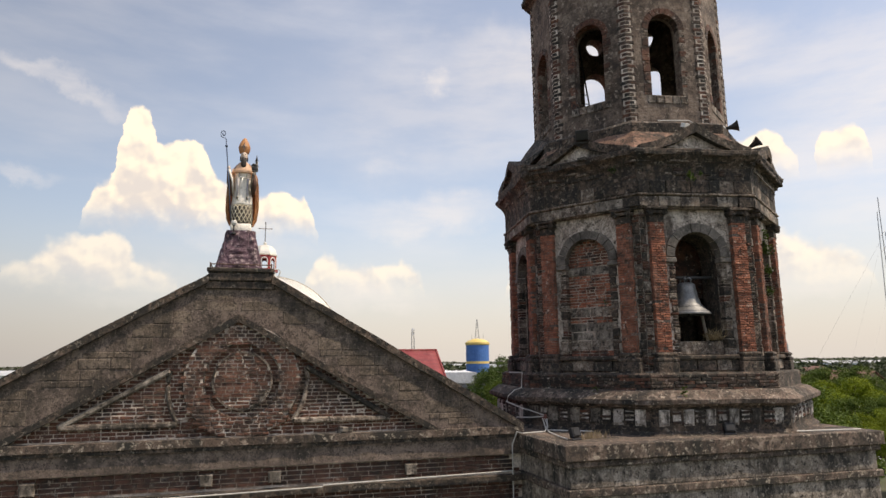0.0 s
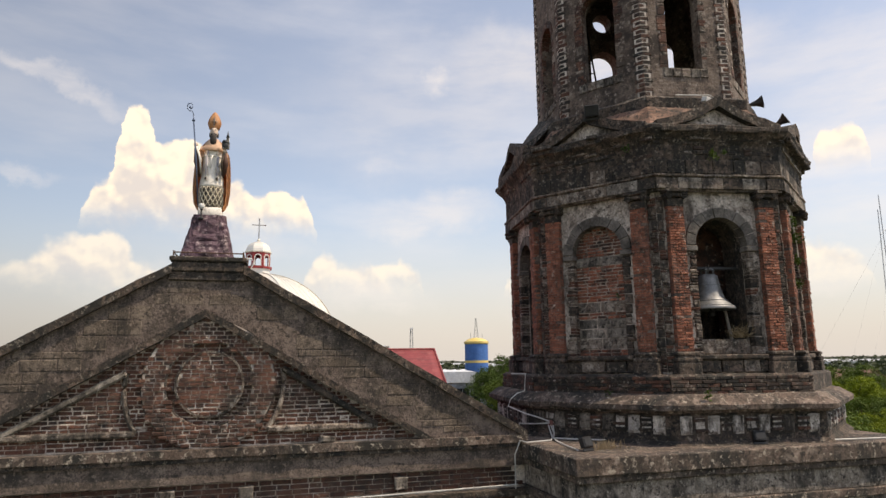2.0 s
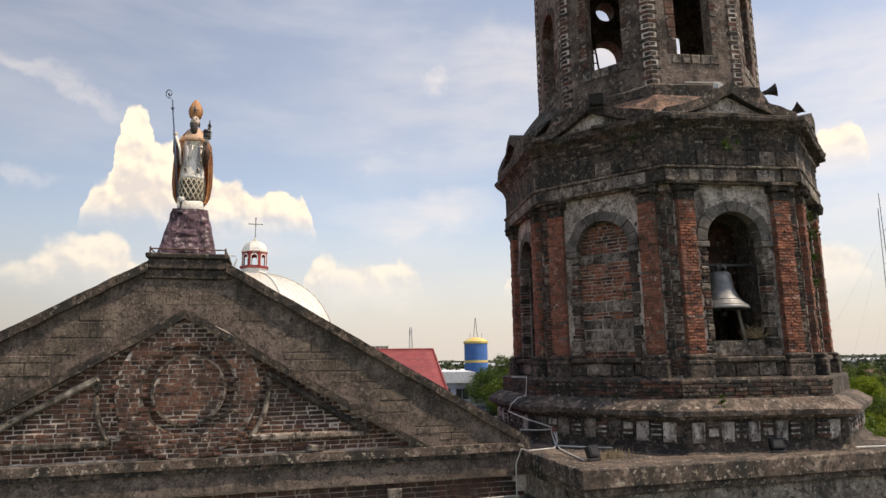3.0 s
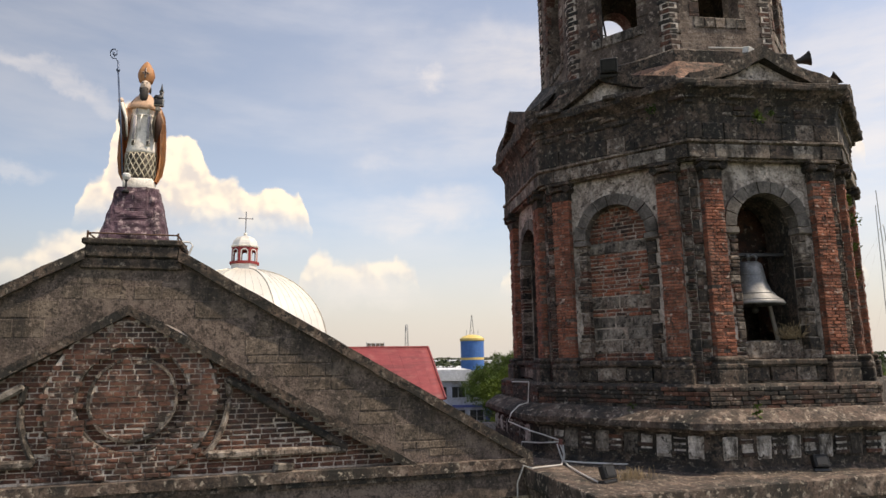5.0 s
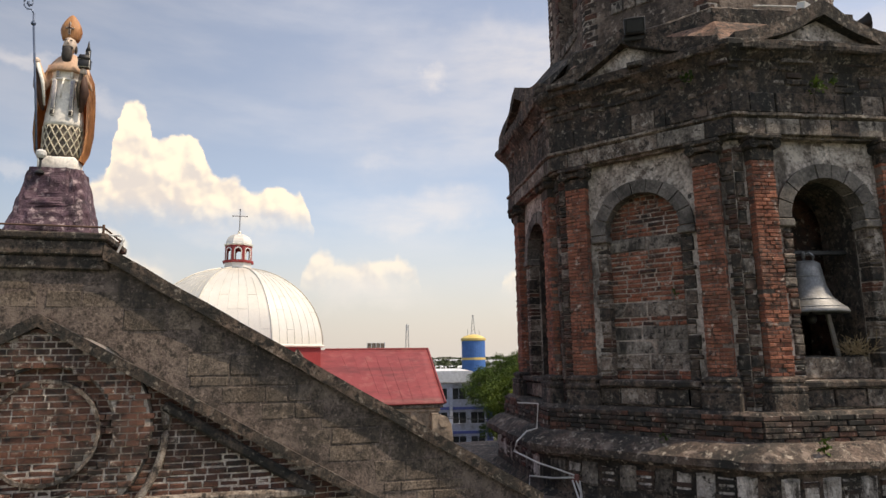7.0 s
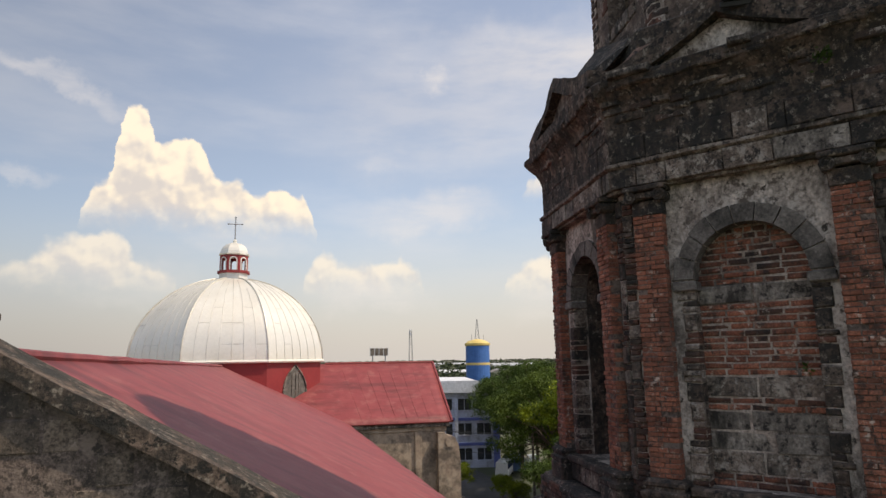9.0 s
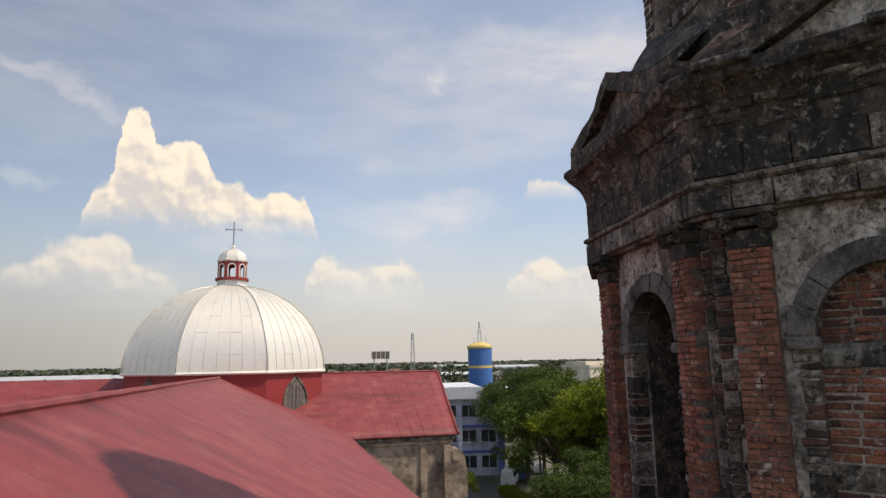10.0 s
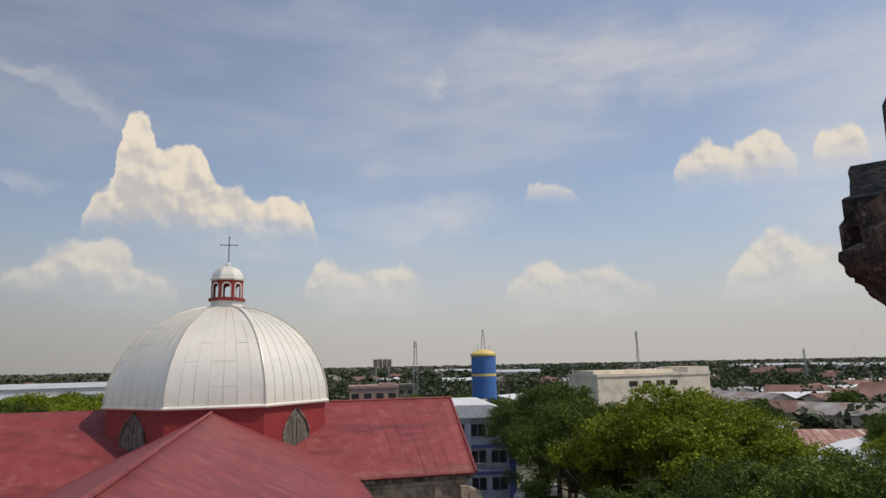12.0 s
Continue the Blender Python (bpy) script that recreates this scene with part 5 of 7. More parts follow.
def church_dome():
    bm = bmesh.new()
    rings(bm, [(7.15, 9.5), (7.15, 15.45)], c=DC)
    part("drum", bm, DRUM_RED, dome, "red painted eight-sided drum wall")
    bm = bmesh.new()
    rings(bm, [(7.0, 15.36), (7.42, 15.4), (7.45, 15.5), (7.38, 15.6), (7.1, 15.62)], c=DC)
    part("rim", bm, SILVER, dome)
    top = 1.40
    rows, cols = 16, 7
    for k in range(8):
        bm = bmesh.new()
        g = [[bm.verts.new(dome_point(k, j / cols, top * i / rows)) for j in range(cols + 1)] for i in range(rows + 1)]
        for i in range(rows):
            for j in range(cols):
                bm.faces.new((g[i][j], g[i][j + 1], g[i + 1][j + 1], g[i + 1][j]))
        for row in g:
            for j, v in enumerate(row):
                d = v.co - Vector((DC[0], DC[1], 15.5))
                v.co += d.normalized() * 0.03 * noise.noise(v.co * 1.3)
        seg = part("shell_side", bm, SILVER, dome, "silver sheet metal side of the dome")
        for p in seg.data.polygons:
            p.use_smooth = True
        if k in (3, 4, 5, 6, 7):
            for j in range(1, cols):
                bm = bmesh.new()
                w = 0.0
                pts = []
                for i in range(rows + 1):
                    a = top * i / rows
                    if j in (1, 6) and a > 1.0:
                        break
                    if j in (2, 5) and a > 1.25:
                        break
                    pts.append(dome_point(k, j / cols + 0.008 * noise.noise(Vector((i * 0.9, j, k))), a) * 1.0)
                c = Vector((DC[0], DC[1], 15.5))
                tube(bm, [p + (p - c).normalized() * 0.02 for p in pts], 0.012, 5)
                part("seam", bm, SEAM, seg)
            for i in range(9):
                j = RNG.randrange(cols)
                a = RNG.choice((0.18, 0.42, 0.62, 0.85))
                bm = bmesh.new()
                c = Vector((DC[0], DC[1], 15.5))
                tube(bm, [p + (p - c).normalized() * 0.012 for p in (dome_point(k, (j + f) / cols, a) for f in (0.04, 0.5, 0.96))], 0.009, 4)
                part("sheet_joint", bm, SEAM, seg)
        bm = bmesh.new()
        pts = [dome_point(k, 0, top * i / 24) for i in range(25)]
        c = Vector((DC[0], DC[1], 15.5))
        tube(bm, [p + (p - c).normalized() * 0.03 for p in pts], 0.06, 6)
        part("rib", bm, SEAM, dome)
    # pointed windows in the slanting sides of the drum
    for th in (-135, -45, 45, 135):
        m = face_frame(DC, 7.15, th)
        bm = bmesh.new()
        n = 9
        side = [(1.25 * (1 - (0.8 if f < 0.35 else 1.0) * ((f - 0.35) / 0.65) ** 2), 12.3 + 2.85 * f) for f in (i / n for i in range(n))]
        pane = [(-u, z) for u, z in side] + [(0.0, 15.15)] + side[::-1]
        extrude_poly(bm, pane, -0.02, 0.02, m)
        win = part("window", bm, GLASS_DARK, dome, "dusty pointed window")
        bm = bmesh.new()
        pts = [m @ Vector((u, -0.05, z)) for u, z in pane + pane[:1]]
        tube(bm, pts, 0.08, 6)
        part("window_frame", bm, STONE_PALE, win)
        for u in (-0.35, 0.05, 0.4):
            bm = bmesh.new()
            tube(bm, [m @ Vector((u, -0.04, 12.4)), m @ Vector((u, -0.04, 14.55))], 0.025, 5)
            part("window_bar", bm, STONE, win)
    # lantern
    c = DC
    bm = bmesh.new()
    rings(bm, [(1.15, 22.1), (1.12, 22.85), (1.1, 22.86)], c=c)
    lan = part("lantern", bm, WHITE, dome, "white and red lantern with arched openings")
    bm = bmesh.new()
    rings(bm, [(1.1, 22.84), (1.3, 22.88), (1.3, 23.04), (1.0, 23.06)], c=c)
    part("lantern_ledge", bm, DRUM_RED, lan)
    hh = 1.12 * math.tan(math.pi / 8)
    for k in range(8):
        m = face_frame(c, 1.12, k * 45)
        bm = bmesh.new()
        arch_wall(bm, -hh, hh, 23.04, 24.4, 0, 0.24, 23.1, 23.9, 0, 0.12, m, 8)
        bmesh.ops.remove_doubles(bm, verts=bm.verts, dist=0.0005)
        part("lantern_wall", bm, DRUM_RED, lan)
        bm = bmesh.new()
        arch_band(bm, 0, 0.24, 0.09, 23.9, -0.03, 0.06, m, 8)
        for s in (-1, 1):
            box(bm, s * 0.285 - 0.045, s * 0.285 + 0.045, -0.03, 0.06, 23.1, 23.9, m)
        part("arch_trim", bm, WHITE, lan)
    bm = bmesh.new()
    rings(bm, [(1.0, 24.36), (1.2, 24.4), (1.22, 24.52), (1.12, 24.56)] + [(1.12 * math.cos(a), 24.56 + 1.0 * math.sin(a)) for a in (0.2, 0.45, 0.7, 0.95, 1.2, 1.4)] + [(0.14, 25.58), (0.16, 25.72), (0.1, 25.84)], c=c)
    part("cupola", bm, SILVER, lan, "small silver cupola")
    bm = bmesh.new()
    tube(bm, [(c[0], c[1], 25.7), (c[0], c[1], 27.8)], 0.05, 6)
    tube(bm, [(c[0] - 0.6, c[1], 27.2), (c[0] + 0.6, c[1], 27.2)], 0.045, 6)
    for dx, dz in ((-0.6, 0), (0.6, 0), (0, 0.6)):
        bmesh.ops.create_icosphere(bm, subdivisions=1, radius=0.08, matrix=Matrix.Translation((c[0] + dx, c[1], 27.2 + dz)))
    part("cross", bm, GREY, dome, "thin grey metal cross")


church_dome()


# ---- statue and its rock ----
def lathe(bm, c, prof, n=20, mi=0, sx=1.0, sy=1.0, fold=0.0, folds=9):
    loops = []
    for r, z in prof:
        ring = []
        for i in range(n):
            a = 2 * math.pi * i / n
            k = r * (1 + fold * math.sin(folds * a + z * 2))
            ring.append(bm.verts.new((c[0] + sx * k * math.cos(a), c[1] + sy * k * math.sin(a), c[2] + z)))
        loops.append(ring)
    fs = []
    for a, b in zip(loops, loops[1:]):
        for i in range(n):
            fs.append(bm.faces.new((a[i], a[(i + 1) % n], b[(i + 1) % n], b[i])))
    fs.append(bm.faces.new(loops[0][::-1]))
    fs.append(bm.faces.new(loops[-1]))
    for f in fs:
        f.material_index = mi


def blob(bm, co, r, mi=0, s=(1, 1, 1), sub=2):
    k = len(bm.faces)
    bmesh.ops.create_icosphere(bm, subdivisions=sub, radius=r, matrix=Matrix.Translation(co) @ Matrix.Diagonal((*s, 1)))
    bm.faces.ensure_lookup_table()
    for f in bm.faces[k:]:
        f.material_index = mi


def tube_mi(bm, pts, r, n, mi):
    k = len(bm.faces)
    tube(bm, pts, r, n)
    bm.faces.ensure_lookup_table()
    for f in bm.faces[k:]:
        f.material_index = mi


def statue():
    x, y = PX - 0.06, PY + 0.42
    bm = bmesh.new()
    # rock: a straight taper, carved into ledges and folds
    loops = []
    n = 72
    for j in range(34):
        f = j / 33
        w = 0.475 - 0.19 * f
        loops.append([bm.verts.new((x + w * math.copysign(abs(math.cos(a)) ** 0.34, math.cos(a)), y + 0.78 * w * math.copysign(abs(math.sin(a)) ** 0.34, math.sin(a)), 15.915 + 0.82 * f)) for a in (2 * math.pi * i / n for i in range(n))])
    for a, b in zip(loops, loops[1:]):
        for i in range(n):
            bm.faces.new((a[i], a[(i + 1) % n], b[(i + 1) % n], b[i]))
    bm.faces.new(loops[0][::-1])
    bm.faces.new(loops[-1])
    for v in bm.verts:
        d = v.co - Vector((x, y, v.co.z))
        q = Vector((v.co.x * 8, v.co.y * 8, v.co.z * 4.2 + v.co.x * 3))
        front = max(0.0, 1 - abs(v.co.x - x) / 0.34) if v.co.y < y else 0.0
        k = 0.018 * noise.noise(q) + (0.03 + 0.09 * front) * abs(noise.noise(q * 1.7)) - 0.015
        v.co += d.normalized() * k if d.length > 0.01 else Vector()
        v.co.z = max(v.co.z, 15.917)
    tagged(part("rock_pedestal", bm, ROCK_PURPLE), "purple painted craggy rock pedestal under the statue", "pedestal")
    # figure: white robe, patterned hem, orange cape, tall pointed hat, staff and a small model church
    z0 = 16.72
    bm = bmesh.new()
    c = (x, y, z0)
    box(bm, x - 0.205, x + 0.205, y - 0.165, y + 0.165, z0 - 0.03, z0 + 0.17, None, 0.02, 0)
    lathe(bm, c, [(0.2, 0.15), (0.212, 0.18), (0.214, 0.4), (0.208, 0.57)], 32, 2, 1, 0.72, 0.025, 10)
    lathe(bm, c, [(0.218, 0.55), (0.215, 0.6), (0.195, 0.8), (0.178, 0.98), (0.17, 1.12), (0.185, 1.22), (0.17, 1.32), (0.08, 1.42)], 36, 0, 1, 0.72, 0.022, 11)
    # cape: an open shell behind and at both sides, drawn up to the raised wrists
    n = 30
    loops = []
    for rx, ry, zz, op in ((0.24, 0.2, 0.15, 60), (0.295, 0.22, 0.26, 58), (0.325, 0.23, 0.48, 56), (0.325, 0.23, 0.72, 54), (0.315, 0.22, 0.95, 52), (0.29, 0.2, 1.15, 52), (0.215, 0.17, 1.32, 58), (0.14, 0.13, 1.42, 60), (0.08, 0.09, 1.47, 60)):
        loops.append([bm.verts.new((x + rx * (1 + 0.03 * math.sin(i * 1.9)) * math.cos(a), y + 0.03 + ry * (1 + 0.03 * math.sin(i * 1.9)) * math.sin(a), z0 + zz)) for i, a in ((i, math.radians(-90 + op + (360 - 2 * op) * i / n)) for i in range(n + 1))])
    k0 = len(bm.faces)
    for a, b in zip(loops, loops[1:]):
        for i in range(n):
            bm.faces.new((a[i], a[i + 1], b[i + 1], b[i]))
    bm.faces.ensure_lookup_table()
    bmesh.ops.solidify(bm, geom=bm.faces[k0:], thickness=0.02)
    bm.faces.ensure_lookup_table()
    for f in bm.faces[k0:]:
        f.material_index = 1
    # pale lattice over the dark hem
    for k in range(16):
        for way in (-1, 1):
            a0 = 2 * math.pi * k / 16
            tube_mi(bm, [(x + 0.219 * math.cos(a0 + way * 0.95 * f), y + 0.158 * math.sin(a0 + way * 0.95 * f), z0 + 0.19 + 0.36 * f) for f in (0, 0.2, 0.4, 0.6, 0.8, 1)], 0.0085, 4, 9)
    # collar over the shoulders, head, beard, hat
    lathe(bm, (x, y - 0.01, z0), [(0.222, 1.215), (0.232, 1.225), (0.205, 1.29), (0.14, 1.39), (0.08, 1.47)], 24, 6, 1, 0.76, 0.02, 8)
    blob(bm, (x, y - 0.03, z0 + 1.59), 0.09, 3, (0.84, 0.95, 1.3))
    blob(bm, (x, y - 0.125, z0 + 1.43), 0.068, 8, (0.9, 0.7, 1.75))
    blob(bm, (x, y - 0.1, z0 + 1.535), 0.045, 8, (1.3, 0.6, 0.5))
    for s in (-1, 1):
        blob(bm, (x + s * 0.07, y - 0.03, z0 + 1.54), 0.028, 8, (0.6, 1, 2.0))
        blob(bm, (x + s * 0.032, y - 0.108, z0 + 1.625), 0.012, 8, (1.4, 0.6, 0.8), 1)
    blob(bm, (x, y - 0.12, z0 + 1.595), 0.016, 3, (0.7, 1, 1.8), 1)
    lathe(bm, (x, y - 0.02, z0), [(0.092, 1.655), (0.1, 1.68), (0.116, 1.73), (0.124, 1.775), (0.112, 1.83), (0.08, 1.9), (0.042, 1.96), (0.01, 1.99)], 20, 1, 1, 0.7)
    box(bm, x - 0.011, x + 0.011, y - 0.115, y - 0.08, z0 + 1.7, z0 + 1.86, None, 0.003, 7)
    box(bm, x - 0.05, x + 0.05, y - 0.115, y - 0.08, z0 + 1.77, z0 + 1.79, None, 0.003, 7)
    # stole bands on the front, each with a dark end
    for s in (-1, 1):
        for z1, z2, w, mi in ((0.66, 0.73, 0.024, 8), (0.73, 1.1, 0.024, 10), (1.14, 1.25, 0.02, 10)):
            u = x + s * (0.1 - 0.05 * (z1 - 0.66))
            box(bm, u - w, u + w, y - 0.163 + 0.02 * (z1 > 1), y - 0.1, z0 + z1, z0 + z2, None, 0.006, mi)
    tube_mi(bm, [(x + 0.178 * math.cos(t), y - 0.005 + 0.135 * math.sin(t), z0 + 1.12) for t in (math.radians(180 + 18 * i) for i in range(11))], 0.014, 6, 0)
    tube_mi(bm, [(x, y - 0.15, z0 + 1.12), (x - 0.02, y - 0.155, z0 + 1.0), (x - 0.015, y - 0.16, z0 + 0.88)], 0.01, 6, 0)
    # raised arms: the sleeves hang close to the cape, with pale borders and their inner shade coloured dark brown
    for s, wrist in ((-1, Vector((x - 0.29, y - 0.21, z0 + 1.28))), (1, Vector((x + 0.225, y - 0.23, z0 + 1.19)))):
        sh = Vector((x + s * 0.17, y, z0 + 1.3))
        el = Vector((x + s * 0.235, y - 0.05, z0 + 1.04))
        tube_mi(bm, [sh, el, wrist], [0.06, 0.06, 0.032], 12, 6)
        low = Vector((x + s * 0.205, y - 0.13, z0 + 0.72))
        tube_mi(bm, [wrist + Vector((0, 0.02, -0.05)), wrist.lerp(low, 0.5) + Vector((s * 0.02, 0.02, 0)), low], [0.03, 0.055, 0.02], 12, 7)
        tube_mi(bm, [wrist + Vector((-s * 0.015, -0.01, -0.03)), wrist.lerp(low, 0.45) + Vector((-s * 0.045, -0.03, 0)), low + Vector((-s * 0.02, -0.02, 0.05))], [0.022, 0.02, 0.012], 8, 2 if s > 0 else 0)
        blob(bm, wrist, 0.04, 3, (1, 1, 1.1))
    # model church in the hand
    mx, my, mz = x + 0.235, y - 0.25, z0 + 1.23
    box(bm, mx - 0.065, mx + 0.065, my - 0.045, my + 0.045, mz, mz + 0.1, None, 0.005, 4)
    extrude_poly(bm, [(mx - 0.072, mz + 0.1), (mx + 0.07, mz + 0.1), (mx + 0.04, mz + 0.15), (mx - 0.045, mz + 0.15)], my - 0.05, my + 0.05, None, 4)
    box(bm, mx + 0.005, mx + 0.055, my - 0.028, my + 0.028, mz + 0.1, mz + 0.21, None, 0.004, 4)
    lathe(bm, (mx + 0.03, my, mz), [(0.035, 0.21), (0.015, 0.27), (0.004, 0.34)], 8, 4)
    # staff with a spiral head and a small cross
    sx, sy = x - 0.30, y - 0.25
    tube_mi(bm, [(sx + 0.1, sy + 0.04, z0 + 0.18), (sx + 0.03, sy, z0 + 1.0), (sx - 0.02, sy, z0 + 1.45), (sx - 0.05, sy, z0 + 1.73), (sx - 0.055, sy, z0 + 1.84)], 0.012, 8, 5)
    blob(bm, (sx - 0.05, sy, z0 + 1.72), 0.028, 5)
    sp = [(sx - 0.115 + (0.07 - 0.0045 * i) * math.cos(math.radians(-65 - 42 * i)), sy, z0 + 1.975 + (0.09 - 0.0055 * i) * math.sin(math.radians(-65 - 42 * i))) for i in range(13)]
    tube_mi(bm, [(sx - 0.055, sy, z0 + 1.84)] + sp, 0.009, 6, 5)
    tube_mi(bm, [(sx - 0.115, sy, z0 + 1.92), (sx - 0.115, sy, z0 + 1.99)], 0.006, 5, 5)
    tube_mi(bm, [(sx - 0.142, sy, z0 + 1.955), (sx - 0.088, sy, z0 + 1.955)], 0.005, 5, 5)
    ob = part("statue", bm, [STATUE_WHITE, STATUE_ORANGE, STATUE_PATTERN, STATUE_SKIN, DARK, CROOK, STATUE_PEACH, STATUE_BROWN, STATUE_BEARD, STATUE_LACE, STATUE_STOLE])
    for v in ob.data.vertices:
        v.co.z = z0 + (v.co.z - z0) * 1.035
    for p in ob.data.polygons:
        p.use_smooth = True
    tagged(ob, "painted robed statue with a tall orange hat and a crook", "statue")
    # small lamp standing on the rock
    t = thing("small_lamp", "small white lamp standing on the rock pedestal", "lamp")
    bm = bmesh.new()
    lathe(bm, (x - 0.13, y - 0.27, z0 - 0.08), [(0.05, 0), (0.05, 0.02), (0.015, 0.05), (0.013, 0.16), (0.03, 0.19)], 12)
    part("stem", bm, DARK, t)
    bm = bmesh.new()
    lathe(bm, (x - 0.13, y - 0.27, z0 - 0.08), [(0.03, 0.185), (0.055, 0.22), (0.058, 0.26), (0.04, 0.28)], 14)
    part("shade", bm, WHITE, t)


statue()


def cap_rail():
    t = thing("low_rail", "low rusty metal rail round the statue's base", "rail")
    x0, x1, y0, y1, z = PX - 0.58, PX + 0.58, PY - 0.08, PY + 0.92, 15.917
    for a, b in (((x0, y0), (x1, y0)), ((x1, y0), (x1, y1)), ((x1, y1), (x0, y1)), ((x0, y1), (x0, y0))):
        bm = bmesh.new()
        tube(bm, [(*a, z + 0.07), (*b, z + 0.07)], 0.012, 6)
        part("bar", bm, RUST, t)
    for a in ((x0, y0), (x1, y0), (x0, y1), (x1, y1)):
        bm = bmesh.new()
        tube(bm, [(*a, z - 0.002), (*a, z + 0.1)], 0.014, 6)
        part("post", bm, RUST, t)


cap_rail()


# ---- bell, lamps, speakers, pipes ----
def bell():
    m = tframe(-90)
    o = m @ Vector((-0.11, 0.4, 0))
    t = thing("bell", "large grey bronze bell hanging in the belfry arch", "bell")
    bm = bmesh.new()
    prof = [(0.02, 15.73), (0.14, 15.72), (0.195, 15.68), (0.215, 15.55), (0.245, 15.38), (0.30, 15.23), (0.385, 15.13), (0.47, 15.06), (0.49, 15.02), (0.485, 15.0), (0.44, 15.0), (0.34, 15.1), (0.22, 15.35), (0.18, 15.55), (0.02, 15.6)]
    lathe(bm, (o.x, o.y, 0), prof, 32)
    b = part("body", bm, BELL, t)
    for p in b.data.polygons:
        p.use_smooth = True
    for r, z in ((0.225, 15.5), (0.345, 15.18), (0.455, 15.075)):
        bm = bmesh.new()
        tube(bm, [(o.x + r * math.cos(a), o.y + r * math.sin(a), z) for a in (2 * math.pi * i / 28 for i in range(29))], 0.008, 5)
        part("band", bm, BELL, b)
    for i in range(4):
        a = math.pi / 4 + i * math.pi / 2
        bm = bmesh.new()
        tube(bm, [(o.x + r * math.cos(a), o.y + r * math.sin(a), z) for r, z in ((0.11, 15.69), (0.12, 15.79), (0.08, 15.83), (0.03, 15.82))], 0.025, 6)
        part("crown_loop", bm, BELL, b)
    bm = bmesh.new()
    tube(bm, [(o.x, o.y, 15.6), (o.x + 0.03, o.y, 14.95)], 0.025, 8)
    blob(bm, (o.x + 0.03, o.y, 14.93), 0.07)
    part("clapper", bm, DARK, t)
    # beam that carries it
    bm = bmesh.new()
    box(bm, -0.62, 0.62, 0.36, 0.44, 15.815, 15.875, m, 0.008)
    tagged(part("beam", bm, DARK), "dark iron bar across the belfry arch", "bar")
    # leaning plank and frame behind
    pl = bmesh.new()
    box(pl, -0.03, 0.03, -0.02, 0.02, 0, 1.25, m @ pose(0.5, 0.62, 14.18, 0, -10, 0), 0.004)
    tagged(part("plank", pl, WOOD_PALE), "pale plank leaning inside the arch", "plank")
    # sill masonry, broken
    bm = bmesh.new()
    box(bm, -0.56, 0.56, 0.15, 0.75, 14.12, 14.42, m, 0.02)
    bmesh.ops.subdivide_edges(bm, edges=bm.edges[:], cuts=4, use_grid_fill=True)
    roughen(bm, 0.05, 4)
    tagged(part("rubble_sill", bm, STONE), "broken masonry heap in the belfry arch", "rubble")
    # dry twigs
    bm = bmesh.new()
    r = random.Random(3)
    for i in range(160):
        p = m @ Vector((0.36 + r.gauss(0, 0.09), 0.16 + r.gauss(0, 0.06), 14.44 + abs(r.gauss(0, 0.07))))
        d = Vector((r.uniform(-1, 1), r.uniform(-1, 1), r.uniform(-0.2, 1.2))).normalized() * r.uniform(0.08, 0.22)
        tube(bm, [p, p + d * 0.5 + Vector((0, 0, 0.01)), p + d], 0.004, 3)
    tagged(part("dry_twigs", bm, STRAW), "dry twigs and straw on the broken sill", "twigs", kind="stuff")
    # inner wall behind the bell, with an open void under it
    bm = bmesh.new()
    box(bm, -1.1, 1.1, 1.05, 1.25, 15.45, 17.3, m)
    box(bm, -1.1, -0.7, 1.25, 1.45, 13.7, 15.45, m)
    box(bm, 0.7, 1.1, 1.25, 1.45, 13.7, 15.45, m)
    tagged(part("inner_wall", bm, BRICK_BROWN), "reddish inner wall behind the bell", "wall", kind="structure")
    # added dark partition, so the void below the inner wall stays black
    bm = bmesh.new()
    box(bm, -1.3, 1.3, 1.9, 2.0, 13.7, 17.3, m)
    tagged(part("inner_partition", bm, STONE_DARK), "added dark partition that closes the void in the belfry", "wall", kind="structure")
    # things inside the left-hand arch
    m2 = tframe(180)
    pl = bmesh.new()
    box(pl, -0.04, 0.04, -0.03, 0.03, 0, 1.7, m2 @ pose(0.22, 0.35, 14.1, 0, -4, 0), 0.005)
    tagged(part("leaning_post", pl, WOOD_PALE), "pale post standing in the arch", "post")
    # screen added deep in the arch so that the opening reads as a dark void
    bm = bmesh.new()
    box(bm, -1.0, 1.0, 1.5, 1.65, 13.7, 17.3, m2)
    tagged(part("arch_screen_wall", bm, BRICK_DARK), "added dark brick screen that keeps the arch dark", "wall", kind="structure")


bell()


def floodlight(m, label="black floodlight lying on the ledge"):
    t = thing("floodlight", label, "floodlight", "floodlights")
    for nm, args, mat in (("housing", (-0.11, 0.11, -0.05, 0.06, 0.06, 0.24), DARK), ("lens", (-0.09, 0.09, -0.058, -0.048, 0.08, 0.22), DARK), ("bracket", (-0.13, 0.13, -0.015, 0.015, 0.0, 0.05), DARK)):
        bm = bmesh.new()
        box(bm, *args, None, 0.01)
        ob = part(nm, bm, mat, t)
    t.matrix_basis = m
    return t


floodlight(pose(5.6, 12.0, 12.52, -20, 0, 20))
floodlight(pose(8.85, 11.7, 12.52, -20, 0, -15))


floodlight(pose(6.68, 13.2, 18.98, 20, 0, -30) @ Matrix.Scale(1.35, 4), "black floodlight on the tower's roof edge")


